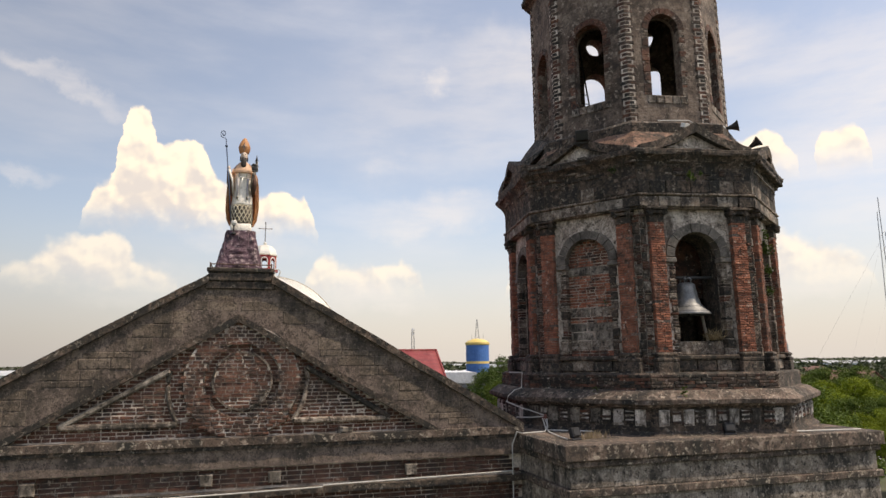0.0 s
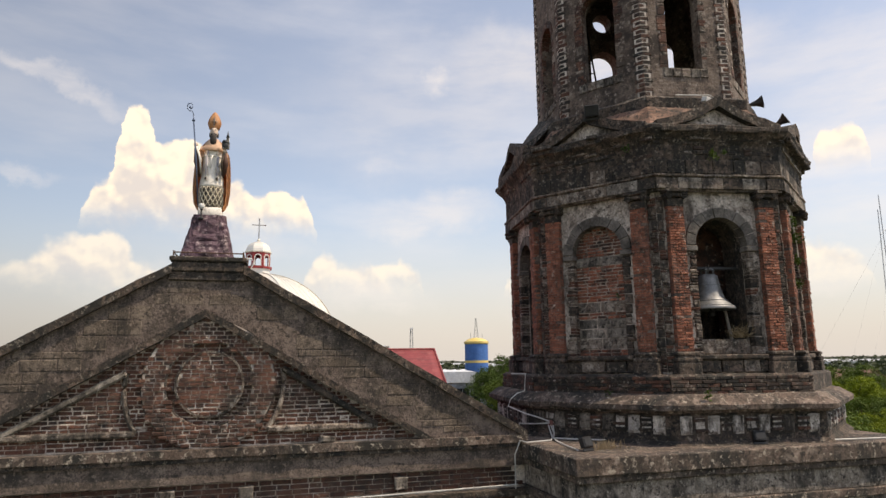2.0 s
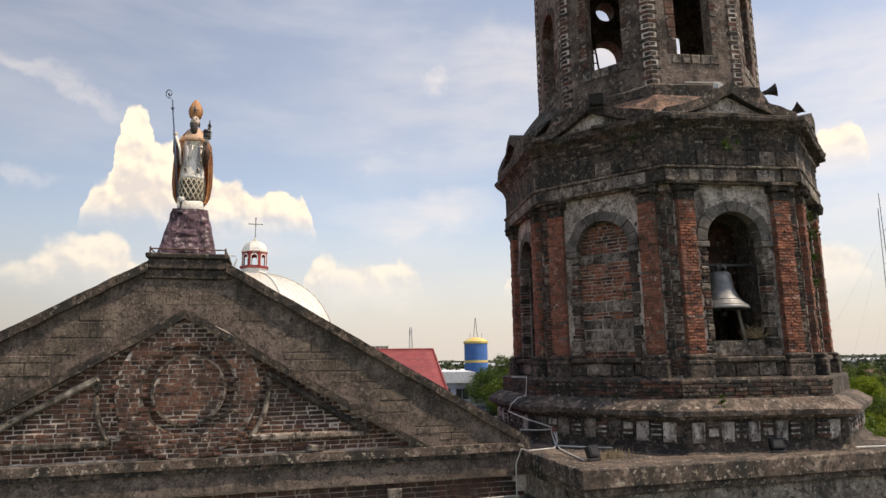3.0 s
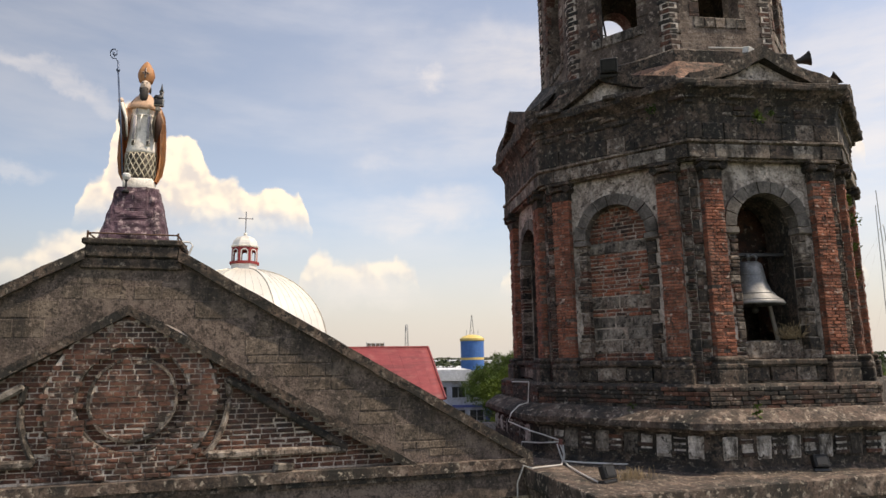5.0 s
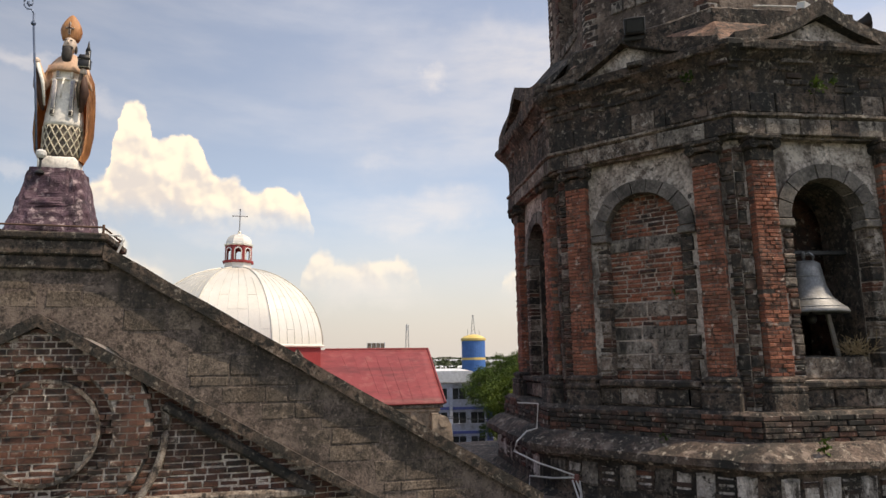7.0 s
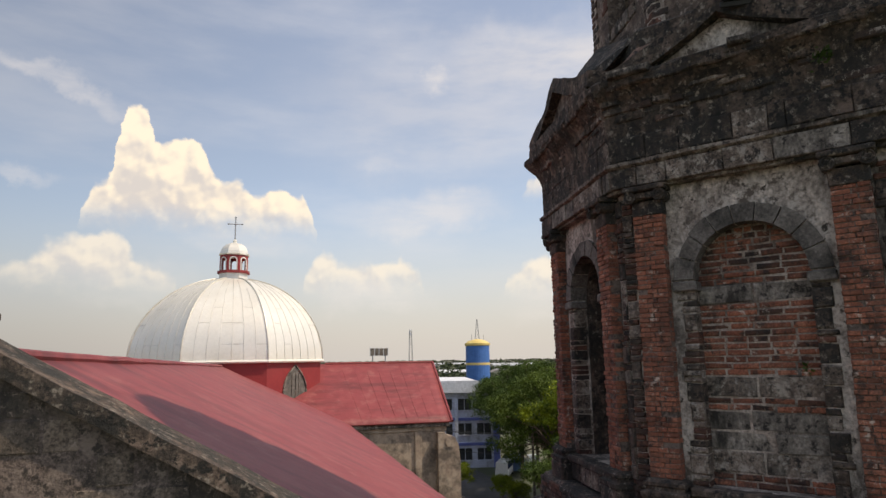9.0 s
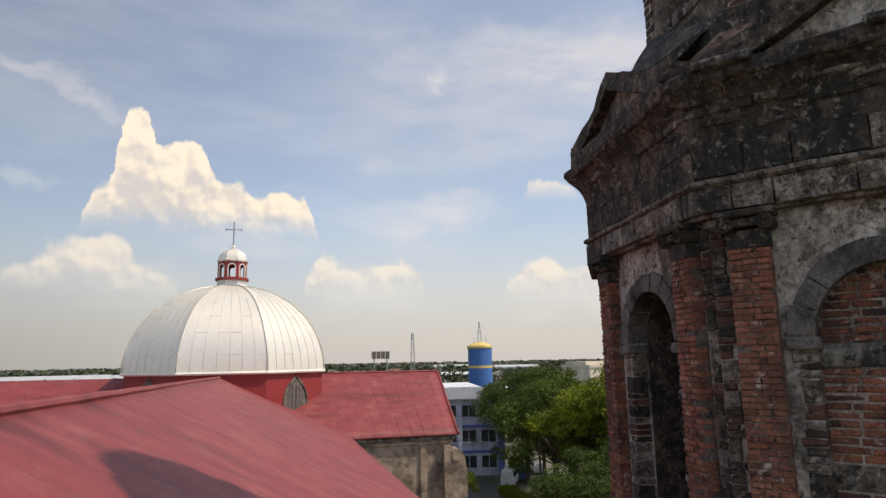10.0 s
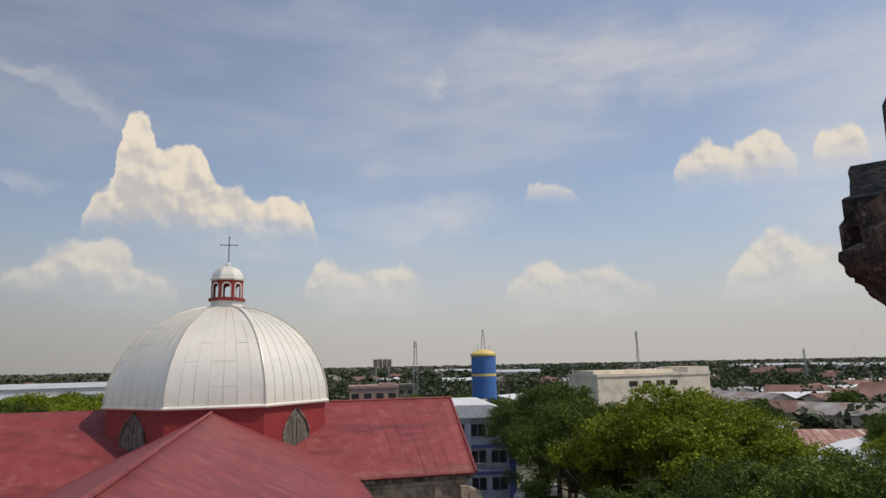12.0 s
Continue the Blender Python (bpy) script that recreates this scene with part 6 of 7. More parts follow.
def horn_loudspeaker(p, way, foot):
    """A flared horn on a bracket; way: the mouth's direction; foot: height of what it stands on."""
    t = thing("horn_loudspeaker", "black metal horn loudspeaker on the tower's roof edge", "loudspeaker", "horn loudspeakers")
    m = Matrix.Translation(p) @ Vector(way).to_track_quat("Z", "Y").to_matrix().to_4x4()
    for nm, prof, mat in (("horn", [(0.03, -0.16), (0.045, -0.08), (0.065, 0.0), (0.1, 0.08), (0.14, 0.14), (0.145, 0.145), (0.13, 0.14), (0.09, 0.07), (0.05, -0.02), (0.01, -0.03)], DARK), ("driver", [(0.07, -0.28), (0.085, -0.26), (0.085, -0.17), (0.05, -0.14)], GREY)):
        bm = bmesh.new()
        lathe(bm, (0, 0, 0), prof, 20)
        bmesh.ops.transform(bm, matrix=m, verts=bm.verts)
        part(nm, bm, mat, t)
    bm = bmesh.new()
    q = m @ Vector((0, 0, -0.12))
    tube(bm, [(q.x, q.y, foot), (q.x, q.y, q.z - 0.04)], 0.02, 6)
    part("bracket", bm, RUST, t)


horn_loudspeaker((10.66, 12.98, 19.66), (0.75, -0.6, 0.12), 19.3)
horn_loudspeaker((11.10, 12.80, 19.19), (0.45, -0.75, 0.45), 18.75)
lamp_ = thing("gable_lamp", "small white lamp on the gable of the tower", "lamp")
for nm, bx, mt in (("housing", (-0.13, 0.13, -0.08, 0.08, 0.05, 0.2), "w"), ("bracket", (-0.03, 0.03, -0.03, 0.03, -0.02, 0.05), "d")):
    bm = bmesh.new()
    box(bm, *bx, None, 0.012)
    part(nm, bm, WHITE if mt == "w" else RUST, lamp_)
lamp_.matrix_basis = pose(8.71, 12.2, 19.14, 15, 0, 20) @ Matrix.Scale(0.7, 4)

TIN_JUNCTION = material("red_box_paint", [(0.14, 0.05, 0.04), (0.22, 0.09, 0.07)], 8.0, 0.7, 0, 0.2, 40)
CABLE = material("grey_conduit", [(0.46, 0.45, 0.42), (0.60, 0.58, 0.55)], 5.0, 0.6, 0, 0.1, 30)


def pipes():
    def pipe(pts, label, r=0.013, mat=CABLE):
        bm = bmesh.new()
        tube(bm, pts, r, 7)
        tagged(part("conduit", bm, mat), label, "conduit", "conduits")
    zt = 12.545
    pipe([(4.86, PY - 0.06, 11.0), (4.86, PY - 0.08, 12.3), (4.95, PY - 0.14, 12.56), (5.01, 13.3, zt), (5.57, 13.44, zt), (5.84, 13.9, 12.62), (5.86, 14.07, 12.76)], "pale conduit pipe up the wall to the junction box")
    pts = [(5.9, 14.05, 12.76), (5.87, 13.95, 12.58), (5.75, 13.73, zt), (5.99, 13.49, zt), (6.6, 13.05, zt), (7.0, 12.6, zt), (7.37, 12.26, zt), (8.0, 12.02, zt), (8.9, 11.78, zt), (10.1, 11.68, zt), (10.9, 11.6, zt), (11.9, 11.5, zt)]
    pipe(pts, "pale conduit lying along the foot of the tower", 0.015)
    pipe([(5.82, 14.1, 12.76), (5.8, 13.9, 12.56), (5.62, 13.3, zt), (5.5, 12.7, zt), (5.41, 12.03, zt)], "pale conduit running over the ledge to a lamp")
    pipe([(5.84, 14.08, 12.8), (5.62, 14.3, 12.77), (5.4, 14.62, 12.76), (5.38, 14.6, 12.6), (5.3, 14.3, 12.54)], "pale conduit bent round the tower base")
    pipe([(5.84, 14.08, 12.83), (5.6, 14.15, 12.92), (5.42, 14.33, 12.98), (5.18, 14.66, 13.11), (5.22, 14.63, 13.25), (5.43, 14.76, 13.37), (5.59, 14.74, 13.41), (5.61, 14.71, 13.77), (5.4, 15.0, 13.77)], "pale conduit running over the tower ledge", 0.012)
    jb = bmesh.new()
    box(jb, -0.06, 0.06, -0.05, 0.03, -0.06, 0.06, tframe(-135, 3.73) @ pose(0.0, 0, 0), 0.01)
    bmesh.ops.translate(jb, vec=Vector((5.87, 14.1, 12.79)) - sum((v.co for v in jb.verts), Vector()) / len(jb.verts), verts=jb.verts)
    tagged(part("junction_box", jb, TIN_JUNCTION), "rusty red junction box on the tower base", "junction box")
    pipe([(-5.0, PY - 0.16, 11.62), (-1.0, PY - 0.16, 11.66), (0.9, PY - 0.16, 11.69), (0.92, PY - 0.16, 11.72), (4.86, PY - 0.16, 11.78)], "pale conduit along the church front")
    m = tframe(-90, 2.8)
    w2 = lambda u, v, z: m @ Vector((u, v, z))
    pipe([w2(-0.5, -0.02, 19.56), w2(0.3, -0.03, 19.58), w2(0.5, -0.1, 19.4), w2(0.45, -0.3, 19.1)], "white cable clipped to the tower roof", 0.016)
    pipe([(PX + 0.5, PY + 0.1, 15.93), (PX + 0.72, PY + 0.1, 15.93), (PX + 0.76, PY + 0.1, 15.88), (PX + 0.68, PY + 0.1, 15.66)], "white bent pipe beside the gable's top block", 0.014, WHITE)
    # dry grass on the ledge
    bm = bmesh.new()
    r = random.Random(9)
    for i in range(120):
        p = Vector((6.0 + r.gauss(0, 0.16), 12.15 + r.gauss(0, 0.08), 12.52))
        tube(bm, [p, p + Vector((r.uniform(-0.06, 0.06), r.uniform(-0.06, 0.06), r.uniform(0.06, 0.16)))], 0.0035, 3)
    tagged(part("dry_grass", bm, STRAW), "dry grass tufts growing on the stone ledge", "grass", kind="stuff")
    # ladder inside the upper storey
    t = thing("ladder", "metal ladder standing inside the upper storey", "ladder")
    a, b = Vector((TC[0] - 0.55, TC[1] + 1.2, 19.84)), Vector((TC[0] - 0.75, TC[1] + 1.75, 23.9))
    for s in (-0.17, 0.17):
        bm = bmesh.new()
        tube(bm, [a + Vector((s, 0, 0)), b + Vector((s, 0, 0))], 0.025, 6)
        part("rail", bm, DARK, t)
    for i in range(1, 13):
        p = a.lerp(b, i / 13)
        bm = bmesh.new()
        tube(bm, [p - Vector((0.17, 0, 0)), p + Vector((0.17, 0, 0))], 0.015, 5)
        part("rung", bm, DARK, t)


pipes()

# ---- the town round the church ----
BASE = (2.3, 14.0)


def at(bearing, d):
    """A place on the ground by bearing in degrees from +y towards +x and distance in metres."""
    return BASE[0] + d * math.sin(radians(bearing)), BASE[1] + d * math.cos(radians(bearing))


bm = bmesh.new()
s = 4800
bm.faces.new([bm.verts.new(v) for v in ((-s, -s, 0), (s, -s, 0), (s, s, 0), (-s, s, 0))])
tagged(part("ground", bm, GROUND), "town ground of dry grass, earth and paving", "ground", kind="structure")


def leaf_mesh(name, lobes, count, size, rnd):
    """Leaves as small bent quads, gathered in tufts on the skin of several lobes."""
    w = [r[0] * r[1] for _, r in lobes]
    tot = sum(w)
    verts, faces = [], []
    for (c, r), q in zip(lobes, w):
        tufts = max(6, int(count * q / tot / 16))
        d = rnd.normal(size=(tufts, 3)) + np.array((0, 0, 0.3))
        d /= np.linalg.norm(d, axis=1)[:, None]
        p = np.array(c) + d * np.array((r[0], r[0], r[1])) * (rnd.uniform(0.68, 1.1, (tufts, 1)))
        d, p = np.repeat(d, 16, 0), np.repeat(p, 16, 0)
        k = len(p)
        o = p + rnd.normal(size=(k, 3)) * np.array((1, 1, 0.6)) * size * 1.9
        nn = d * 0.55 + rnd.normal(size=(k, 3)) * 0.6 + np.array((0, 0, 0.3))
        nn /= np.linalg.norm(nn, axis=1)[:, None]
        a = np.cross(nn, rnd.normal(size=(k, 3)))
        a /= np.linalg.norm(a, axis=1)[:, None]
        b = np.cross(nn, a)
        s = size * rnd.uniform(0.6, 1.25, (k, 1))
        quad = np.stack([o - a * s - nn * s * 0.15, o - b * s * 0.55, o + a * s - nn * s * 0.2, o + b * s * 0.55], 1).reshape(-1, 3)
        i0 = len(verts)
        verts.extend(map(tuple, quad))
        faces.extend((i0 + 4 * t, i0 + 4 * t + 1, i0 + 4 * t + 2, i0 + 4 * t + 3) for t in range(k))
    me = bpy.data.meshes.new(name)
    me.from_pydata(verts, [], faces)
    return me


def tree(seed, height, radius, mats, size, count, label):
    rnd = random.Random(seed)
    t = thing("tree", label, "tree", "trees of the town")
    bm = bmesh.new()
    lean = Vector((rnd.uniform(-0.3, 0.3), rnd.uniform(-0.3, 0.3), 0))
    fork = Vector((lean.x, lean.y, height * 0.38))
    tube(bm, [(0, 0, -0.05), fork * 0.5 + Vector((0.1, 0, 0)), fork], [0.05 * height * 0.5, 0.034 * height * 0.5, 0.028 * height * 0.5], 9)
    part("trunk", bm, BARK, t)
    lobes = []
    for i in range(46):
        a = i * 2.4 + rnd.uniform(-0.5, 0.5)
        f = math.sqrt((i + 0.5) / 46)
        rr = radius * (0.12 + 0.82 * f) * rnd.uniform(0.82, 1.08)
        dome_ = math.sqrt(max(0.0, 1 - 0.82 * f * f))
        z = height * (0.40 + 0.5 * dome_ * rnd.uniform(0.72, 1.06)) - (height * rnd.uniform(0.1, 0.28) if i % 3 == 0 else 0.0)
        c = Vector((rr * math.cos(a), rr * math.sin(a), z))
        k = rnd.uniform(0.65, 1.35)
        lobes.append((c, (radius * 0.19 * k, height * 0.062 * k)))
        bm = bmesh.new()
        mid = fork.lerp(c, 0.5) + Vector((0, 0, 0.05 * height))
        tube(bm, [fork - Vector((0, 0, 0.3)), mid, c], [0.013 * height * 0.5, 0.009 * height * 0.5, 0.004 * height * 0.5], 5)
        part("limb", bm, BARK, t)
    me = leaf_mesh("crown", lobes, count, size, np.random.RandomState(seed))
    me.materials.append(mats)
    new("crown", me).parent = t
    return t


def leaf_material(name, dark, light, through):
    """Leaf: dull green face that lets some light through, varied from leaf to leaf and from bough to bough."""
    m = bpy.data.materials.new(name)
    m.use_nodes = True
    n, l = m.node_tree.nodes, m.node_tree.links
    p = n["Principled BSDF"]
    p.inputs["Roughness"].default_value = 0.6
    p.inputs["Specular IOR Level"].default_value = 0.18
    geo = n.new("ShaderNodeNewGeometry")
    info = n.new("ShaderNodeObjectInfo")
    nz = n.new("ShaderNodeTexNoise")
    nz.inputs["Scale"].default_value, nz.inputs["Detail"].default_value = 0.45, 4
    l.new(geo.outputs["Position"], nz.inputs["Vector"])
    s = n.new("ShaderNodeMath")
    s.operation = "MULTIPLY_ADD"
    s.inputs[1].default_value = 0.55
    l.new(geo.outputs["Random Per Island"], s.inputs[0])
    l.new(nz.outputs["Fac"], s.inputs[2])
    r = n.new("ShaderNodeMapRange")
    r.inputs[1].default_value, r.inputs[2].default_value = 0.42, 1.0
    l.new(s.outputs[0], r.inputs[0])
    mix = n.new("ShaderNodeMix")
    mix.data_type = "RGBA"
    l.new(r.outputs[0], mix.inputs["Factor"])
    mix.inputs["A"].default_value, mix.inputs["B"].default_value = (*dark, 1), (*light, 1)
    j = n.new("ShaderNodeMapRange")
    j.inputs[3].default_value, j.inputs[4].default_value = 0.8, 1.2
    l.new(info.outputs["Random"], j.inputs[0])
    k = n.new("ShaderNodeVectorMath")
    k.operation = "SCALE"
    l.new(mix.outputs["Result"], k.inputs[0])
    l.new(j.outputs[0], k.inputs["Scale"])
    l.new(k.outputs[0], p.inputs["Base Color"])
    tr = n.new("ShaderNodeBsdfTranslucent")
    tr.inputs["Color"].default_value = (*through, 1)
    ms = n.new("ShaderNodeMixShader")
    ms.inputs[0].default_value = 0.16
    l.new(p.outputs[0], ms.inputs[1])
    l.new(tr.outputs[0], ms.inputs[2])
    l.new(ms.outputs[0], n["Material Output"].inputs["Surface"])
    return m


LEAF_DARK = leaf_material("dark_leaf", (0.020, 0.043, 0.010), (0.078, 0.120, 0.024), (0.08, 0.13, 0.018))
LEAF_MID = leaf_material("green_leaf", (0.030, 0.060, 0.011), (0.120, 0.172, 0.028), (0.12, 0.17, 0.02))
LEAF_LIGHT = leaf_material("yellow_green_leaf", (0.032, 0.066, 0.006), (0.215, 0.265, 0.016), (0.24, 0.29, 0.02))
# far leaf colours: greyed, the last one paler, with distance haze put into them
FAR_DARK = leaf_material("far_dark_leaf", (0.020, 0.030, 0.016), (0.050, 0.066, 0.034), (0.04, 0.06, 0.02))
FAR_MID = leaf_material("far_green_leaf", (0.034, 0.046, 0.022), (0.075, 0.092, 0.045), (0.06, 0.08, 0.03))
FAR_HAZED = leaf_material("far_hazed_leaf", (0.105, 0.112, 0.090), (0.175, 0.182, 0.145), (0.10, 0.11, 0.06))
BARK = material("bark", [(0.08, 0.06, 0.045), (0.15, 0.115, 0.09)], 3.0, 0.95, 0, 0.5, 20)
CREAM = material("cream_render", [(0.66, 0.58, 0.47), (0.76, 0.69, 0.57)], 0.4, 0.9, 0, 0.1, 6, (0.50, 0.44, 0.35), 0.25, 0.16)
PALE_BLUE = material("pale_blue_render", [(0.46, 0.49, 0.60), (0.57, 0.60, 0.70)], 0.4, 0.85, 0, 0.1, 6, (0.30, 0.30, 0.34), 0.5, 0.25)
BLUE_TRIM = material("blue_trim", [(0.09, 0.12, 0.34), (0.13, 0.16, 0.42)], 0.6, 0.7, 0, 0.1, 6)
TANK_BLUE = material("tank_blue", [(0.035, 0.125, 0.36), (0.055, 0.17, 0.46)], 0.4, 0.6, 0, 0.05, 4)
TANK_YELLOW = material("tank_yellow", [(0.62, 0.46, 0.14), (0.72, 0.56, 0.20)], 0.4, 0.6, 0, 0.05, 4)
PINK = material("pinkish_render", [(0.30, 0.20, 0.17), (0.38, 0.27, 0.23)], 0.4, 0.9, 0, 0.1, 6)
WINDOW = material("dark_window", [(0.02, 0.022, 0.025), (0.05, 0.052, 0.055)], 1.0, 0.2, 0, 0, 4)
TIN = material("tin_roof", [(0.16, 0.16, 0.16), (0.26, 0.25, 0.24), (0.38, 0.37, 0.36)], 0.3, 0.6, 0.2, 0.1, 3, (0.22, 0.13, 0.09), 0.2, 0.25)
TIN_RED = material("rusty_roof", [(0.12, 0.052, 0.040), (0.18, 0.082, 0.064), (0.25, 0.14, 0.11)], 0.3, 0.75, 0, 0.1, 3, (0.14, 0.09, 0.07), 0.2, 0.35)
TIN_STRIPED = material("striped_tin_roof", [(0.20, 0.07, 0.055), (0.30, 0.15, 0.12), (0.55, 0.48, 0.42)], 0.9, 0.75, 0, 0.1, 3, stretch=(0.25, 2.2, 0.25))
ROAD = material("asphalt", [(0.05, 0.05, 0.05), (0.08, 0.078, 0.075)], 0.6, 0.95, 0, 0.1, 8)
SHED = material("pale_shed", [(0.55, 0.57, 0.60), (0.68, 0.70, 0.72)], 0.2, 0.6, 0, 0, 2)
SHED_ROOF = material("dull_shed_roof", [(0.36, 0.38, 0.40), (0.48, 0.50, 0.52)], 0.1, 0.7, 0, 0, 2)
SHED_BLUE = material("blue_shed", [(0.16, 0.30, 0.46), (0.24, 0.40, 0.56)], 0.2, 0.6, 0, 0, 2)

# a street beside the church
bm = bmesh.new()
box(bm, 24.0, 31.0, -60, 260, 0.0, 0.02)
tagged(part("road", bm, ROAD), "grey asphalt street beside the church", "road", kind="structure")
bm = bmesh.new()
box(bm, 21.5, 24.0, -60, 260, 0.0, 0.15)
tagged(part("pavement", bm, STONE_PALE), "concrete pavement with a kerb", "pavement", kind="structure")


def plant_trees():
    dark = tree(11, 15.5, 6.5, LEAF_DARK, 0.115, 40000, "tall dark green tree with a dense crown")
    mid = tree(12, 13.0, 6.0, LEAF_MID, 0.11, 36000, "broad green street tree with a rounded crown")
    light = tree(13, 14.5, 8.0, LEAF_LIGHT, 0.12, 64000, "large yellow-green tree with a spreading crown")
    low = tree(14, 6.5, 3.2, LEAF_LIGHT, 0.12, 8000, "small yellow-green tree beside the street")
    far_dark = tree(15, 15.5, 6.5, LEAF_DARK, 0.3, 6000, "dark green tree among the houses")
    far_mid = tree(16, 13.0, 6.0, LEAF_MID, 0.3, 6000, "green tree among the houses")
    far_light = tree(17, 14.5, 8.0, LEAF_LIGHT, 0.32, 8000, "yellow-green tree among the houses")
    used = set()

    def put(src, bearing, d, k=1.0, rz=0.0, sz=1.0):
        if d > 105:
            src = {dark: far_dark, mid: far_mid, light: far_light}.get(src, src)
        x, y = at(bearing, d)
        m = pose(x, y, 0, 0, 0, rz) @ Matrix.Diagonal((k, k, k * sz, 1))
        if src in used:
            copy_thing(src, m)
        else:
            used.add(src)
            src.matrix_basis = m
    put(dark, 23.2, 84, 1.02, 20)
    put(mid, 25.6, 88, 1.22, 140)
    put(dark, 24.8, 76, 0.9, 80)
    put(mid, 20.9, 118, 0.95, 10)
    put(dark, 26.0, 70, 0.8, 200)
    put(light, 34.6, 56, 1.16, 0)
    put(mid, 27.6, 62, 0.96, 130)
    put(low, 17.4, 72, 0.62, 60)
    put(low, 21.6, 70, 0.7, 150)
    put(light, 37.2, 62, 0.9, 220)
    put(dark, 30.5, 45, 0.66, 70)
    put(dark, 34.5, 40, 0.70, 30)
    put(dark, 39.5, 40, 0.76, 190)
    put(mid, 43.5, 42, 0.83, 60)
    put(dark, 47.3, 46, 0.80, 110)
    put(mid, 51.0, 44, 0.84, 250)
    put(dark, 36.8, 46, 0.78, 320)
    put(dark, 41.5, 50, 0.74, 50)
    put(mid, 51.0, 92, 0.86, 20)
    put(light, 52.2, 84, 0.72, 45)
    put(mid, 54.0, 74, 0.66, 20)
    put(light, 56.5, 64, 0.56, 45)
    put(low, 22.9, 64, 0.8, 0)
    put(low, 44.6, 118, 1.0, 90)
    put(low, 42.9, 128, 0.9, 200)
    put(light, 58.5, 70, 0.58, 100)
    put(light, 61.5, 66, 0.56, 10)
    put(mid, 60.0, 90, 0.72, 10)
    put(dark, 40.4, 140, 0.68, 10)
    put(dark, 14.0, 150, 0.9, 30)
    put(mid, 12.2, 170, 0.85, 60)
    put(mid, 16.2, 160, 0.9, 90)
    put(dark, 17.5, 150, 0.9, 90)
    put(mid, 46.5, 190, 0.8, 15)
    put(dark, 48.5, 150, 0.7, 15)
    put(low, 45.9, 175, 1.0, 200)
    for i in range(9):
        put((dark, mid, light)[(i * 7) % 3 if i != 6 else 2], -19.5 + i * 0.95, 165 + 12 * (i % 3), 0.94 + 0.06 * (i % 2), 37 * i)


plant_trees()


def window_row(parent, m, u0, u1, count, z0, z1, mat=None):
    w = (u1 - u0) / count
    for i in range(count):
        bm = bmesh.new()
        box(bm, u0 + w * i + w * 0.14, u0 + w * (i + 1) - w * 0.14, -0.04, 0.05, z0, z1, m)
        win = part("window", bm, mat or WINDOW, parent)
        bm = bmesh.new()
        box(bm, u0 + w * i + w * 0.08, u0 + w * (i + 1) - w * 0.08, -0.16, 0.0, z0 - 0.14, z0, m)
        part("sill", bm, PALE_BLUE, win)
        bm = bmesh.new()
        box(bm, u0 + w * (i + 0.5) - 0.04, u0 + w * (i + 0.5) + 0.04, -0.07, 0.0, z0, z1, m)
        part("mullion", bm, PALE_BLUE, win)


def school():
    """Three storeys, pale blue, with deep window bands."""
    t = thing("school_building", "pale blue three-storey building with a low white roof", "building")
    x, y = at(15.3, 90)
    m = pose(x, y, 0, 0, 0, -12)
    w, d, h = 9.0, 18.0, 10.6
    for k in range(3):
        bm = bmesh.new()
        box(bm, -w, w, 0, d, k * 3.5, k * 3.5 + 3.5, m)
        part("storey", bm, PALE_BLUE, t)
        bm = bmesh.new()
        box(bm, -w - 0.15, w + 0.25, -0.25, d + 0.1, k * 3.5 + 3.1, k * 3.5 + 3.5, m)
        part("floor_band", bm, BLUE_TRIM if k < 2 else PALE_BLUE, t)
        window_row(t, m, -w + 0.6, w - 0.6, 6, k * 3.5 + 1.1, k * 3.5 + 2.7)
    for u in (-w, -3.0, 3.0, w - 0.4, w):
        bm = bmesh.new()
        box(bm, u - 0.25, u + 0.25, -0.3, 0.1, 0, h, m)
        part("pier", bm, BLUE_TRIM if u > 5 else PALE_BLUE, t)
    bm = bmesh.new()
    extrude_poly(bm, [(-w - 1.2, h), (w + 1.2, h), (w - 3, h + 1.7), (-w + 3, h + 1.7)], -1.0, d + 1, m)
    part("roof", bm, SHED, t)
    # side wall windows
    ms = m @ Matrix(((0, -1, 0, w), (1, 0, 0, 0), (0, 0, 1, 0), (0, 0, 0, 1)))
    for k in range(3):
        window_row(t, ms, 1.0, d - 1, 5, k * 3.5 + 1.1, k * 3.5 + 2.6)


school()


def flat_block(name, label, bearing, d, w, dep, h, mat, rz, rows, cols, extra=None, span=(0.0, 1.0)):
    t = thing(name, label, "building")
    x, y = at(bearing, d)
    m = pose(x, y, 0, 0, 0, rz)
    bm = bmesh.new()
    box(bm, -w / 2, w / 2, 0, dep, 0, h, m)
    part("wall", bm, mat, t)
    bm = bmesh.new()
    box(bm, -w / 2 - 0.25, w / 2 + 0.25, -0.25, dep + 0.25, h - 0.1, h + 0.7, m)
    part("parapet", bm, mat, t)
    for r in range(rows):
        z = h - 3.6 * (r + 1) + 0.6
        if z > 0:
            wd = w * (span[1] - span[0]) / cols
            for i in range(cols):
                bm = bmesh.new()
                u = -w / 2 + w * span[0] + wd * (i + 0.5)
                box(bm, u - wd * 0.3, u + wd * 0.3, -0.05, 0.1, z, z + 1.5, m)
                part("window", bm, WINDOW, t)
    for (u, v, ww, dd, hh, mt) in extra or ():
        bm = bmesh.new()
        box(bm, u, u + ww, v, v + dd, h, h + hh, m)
        part("roof_block", bm, mt, t)
    return t, m


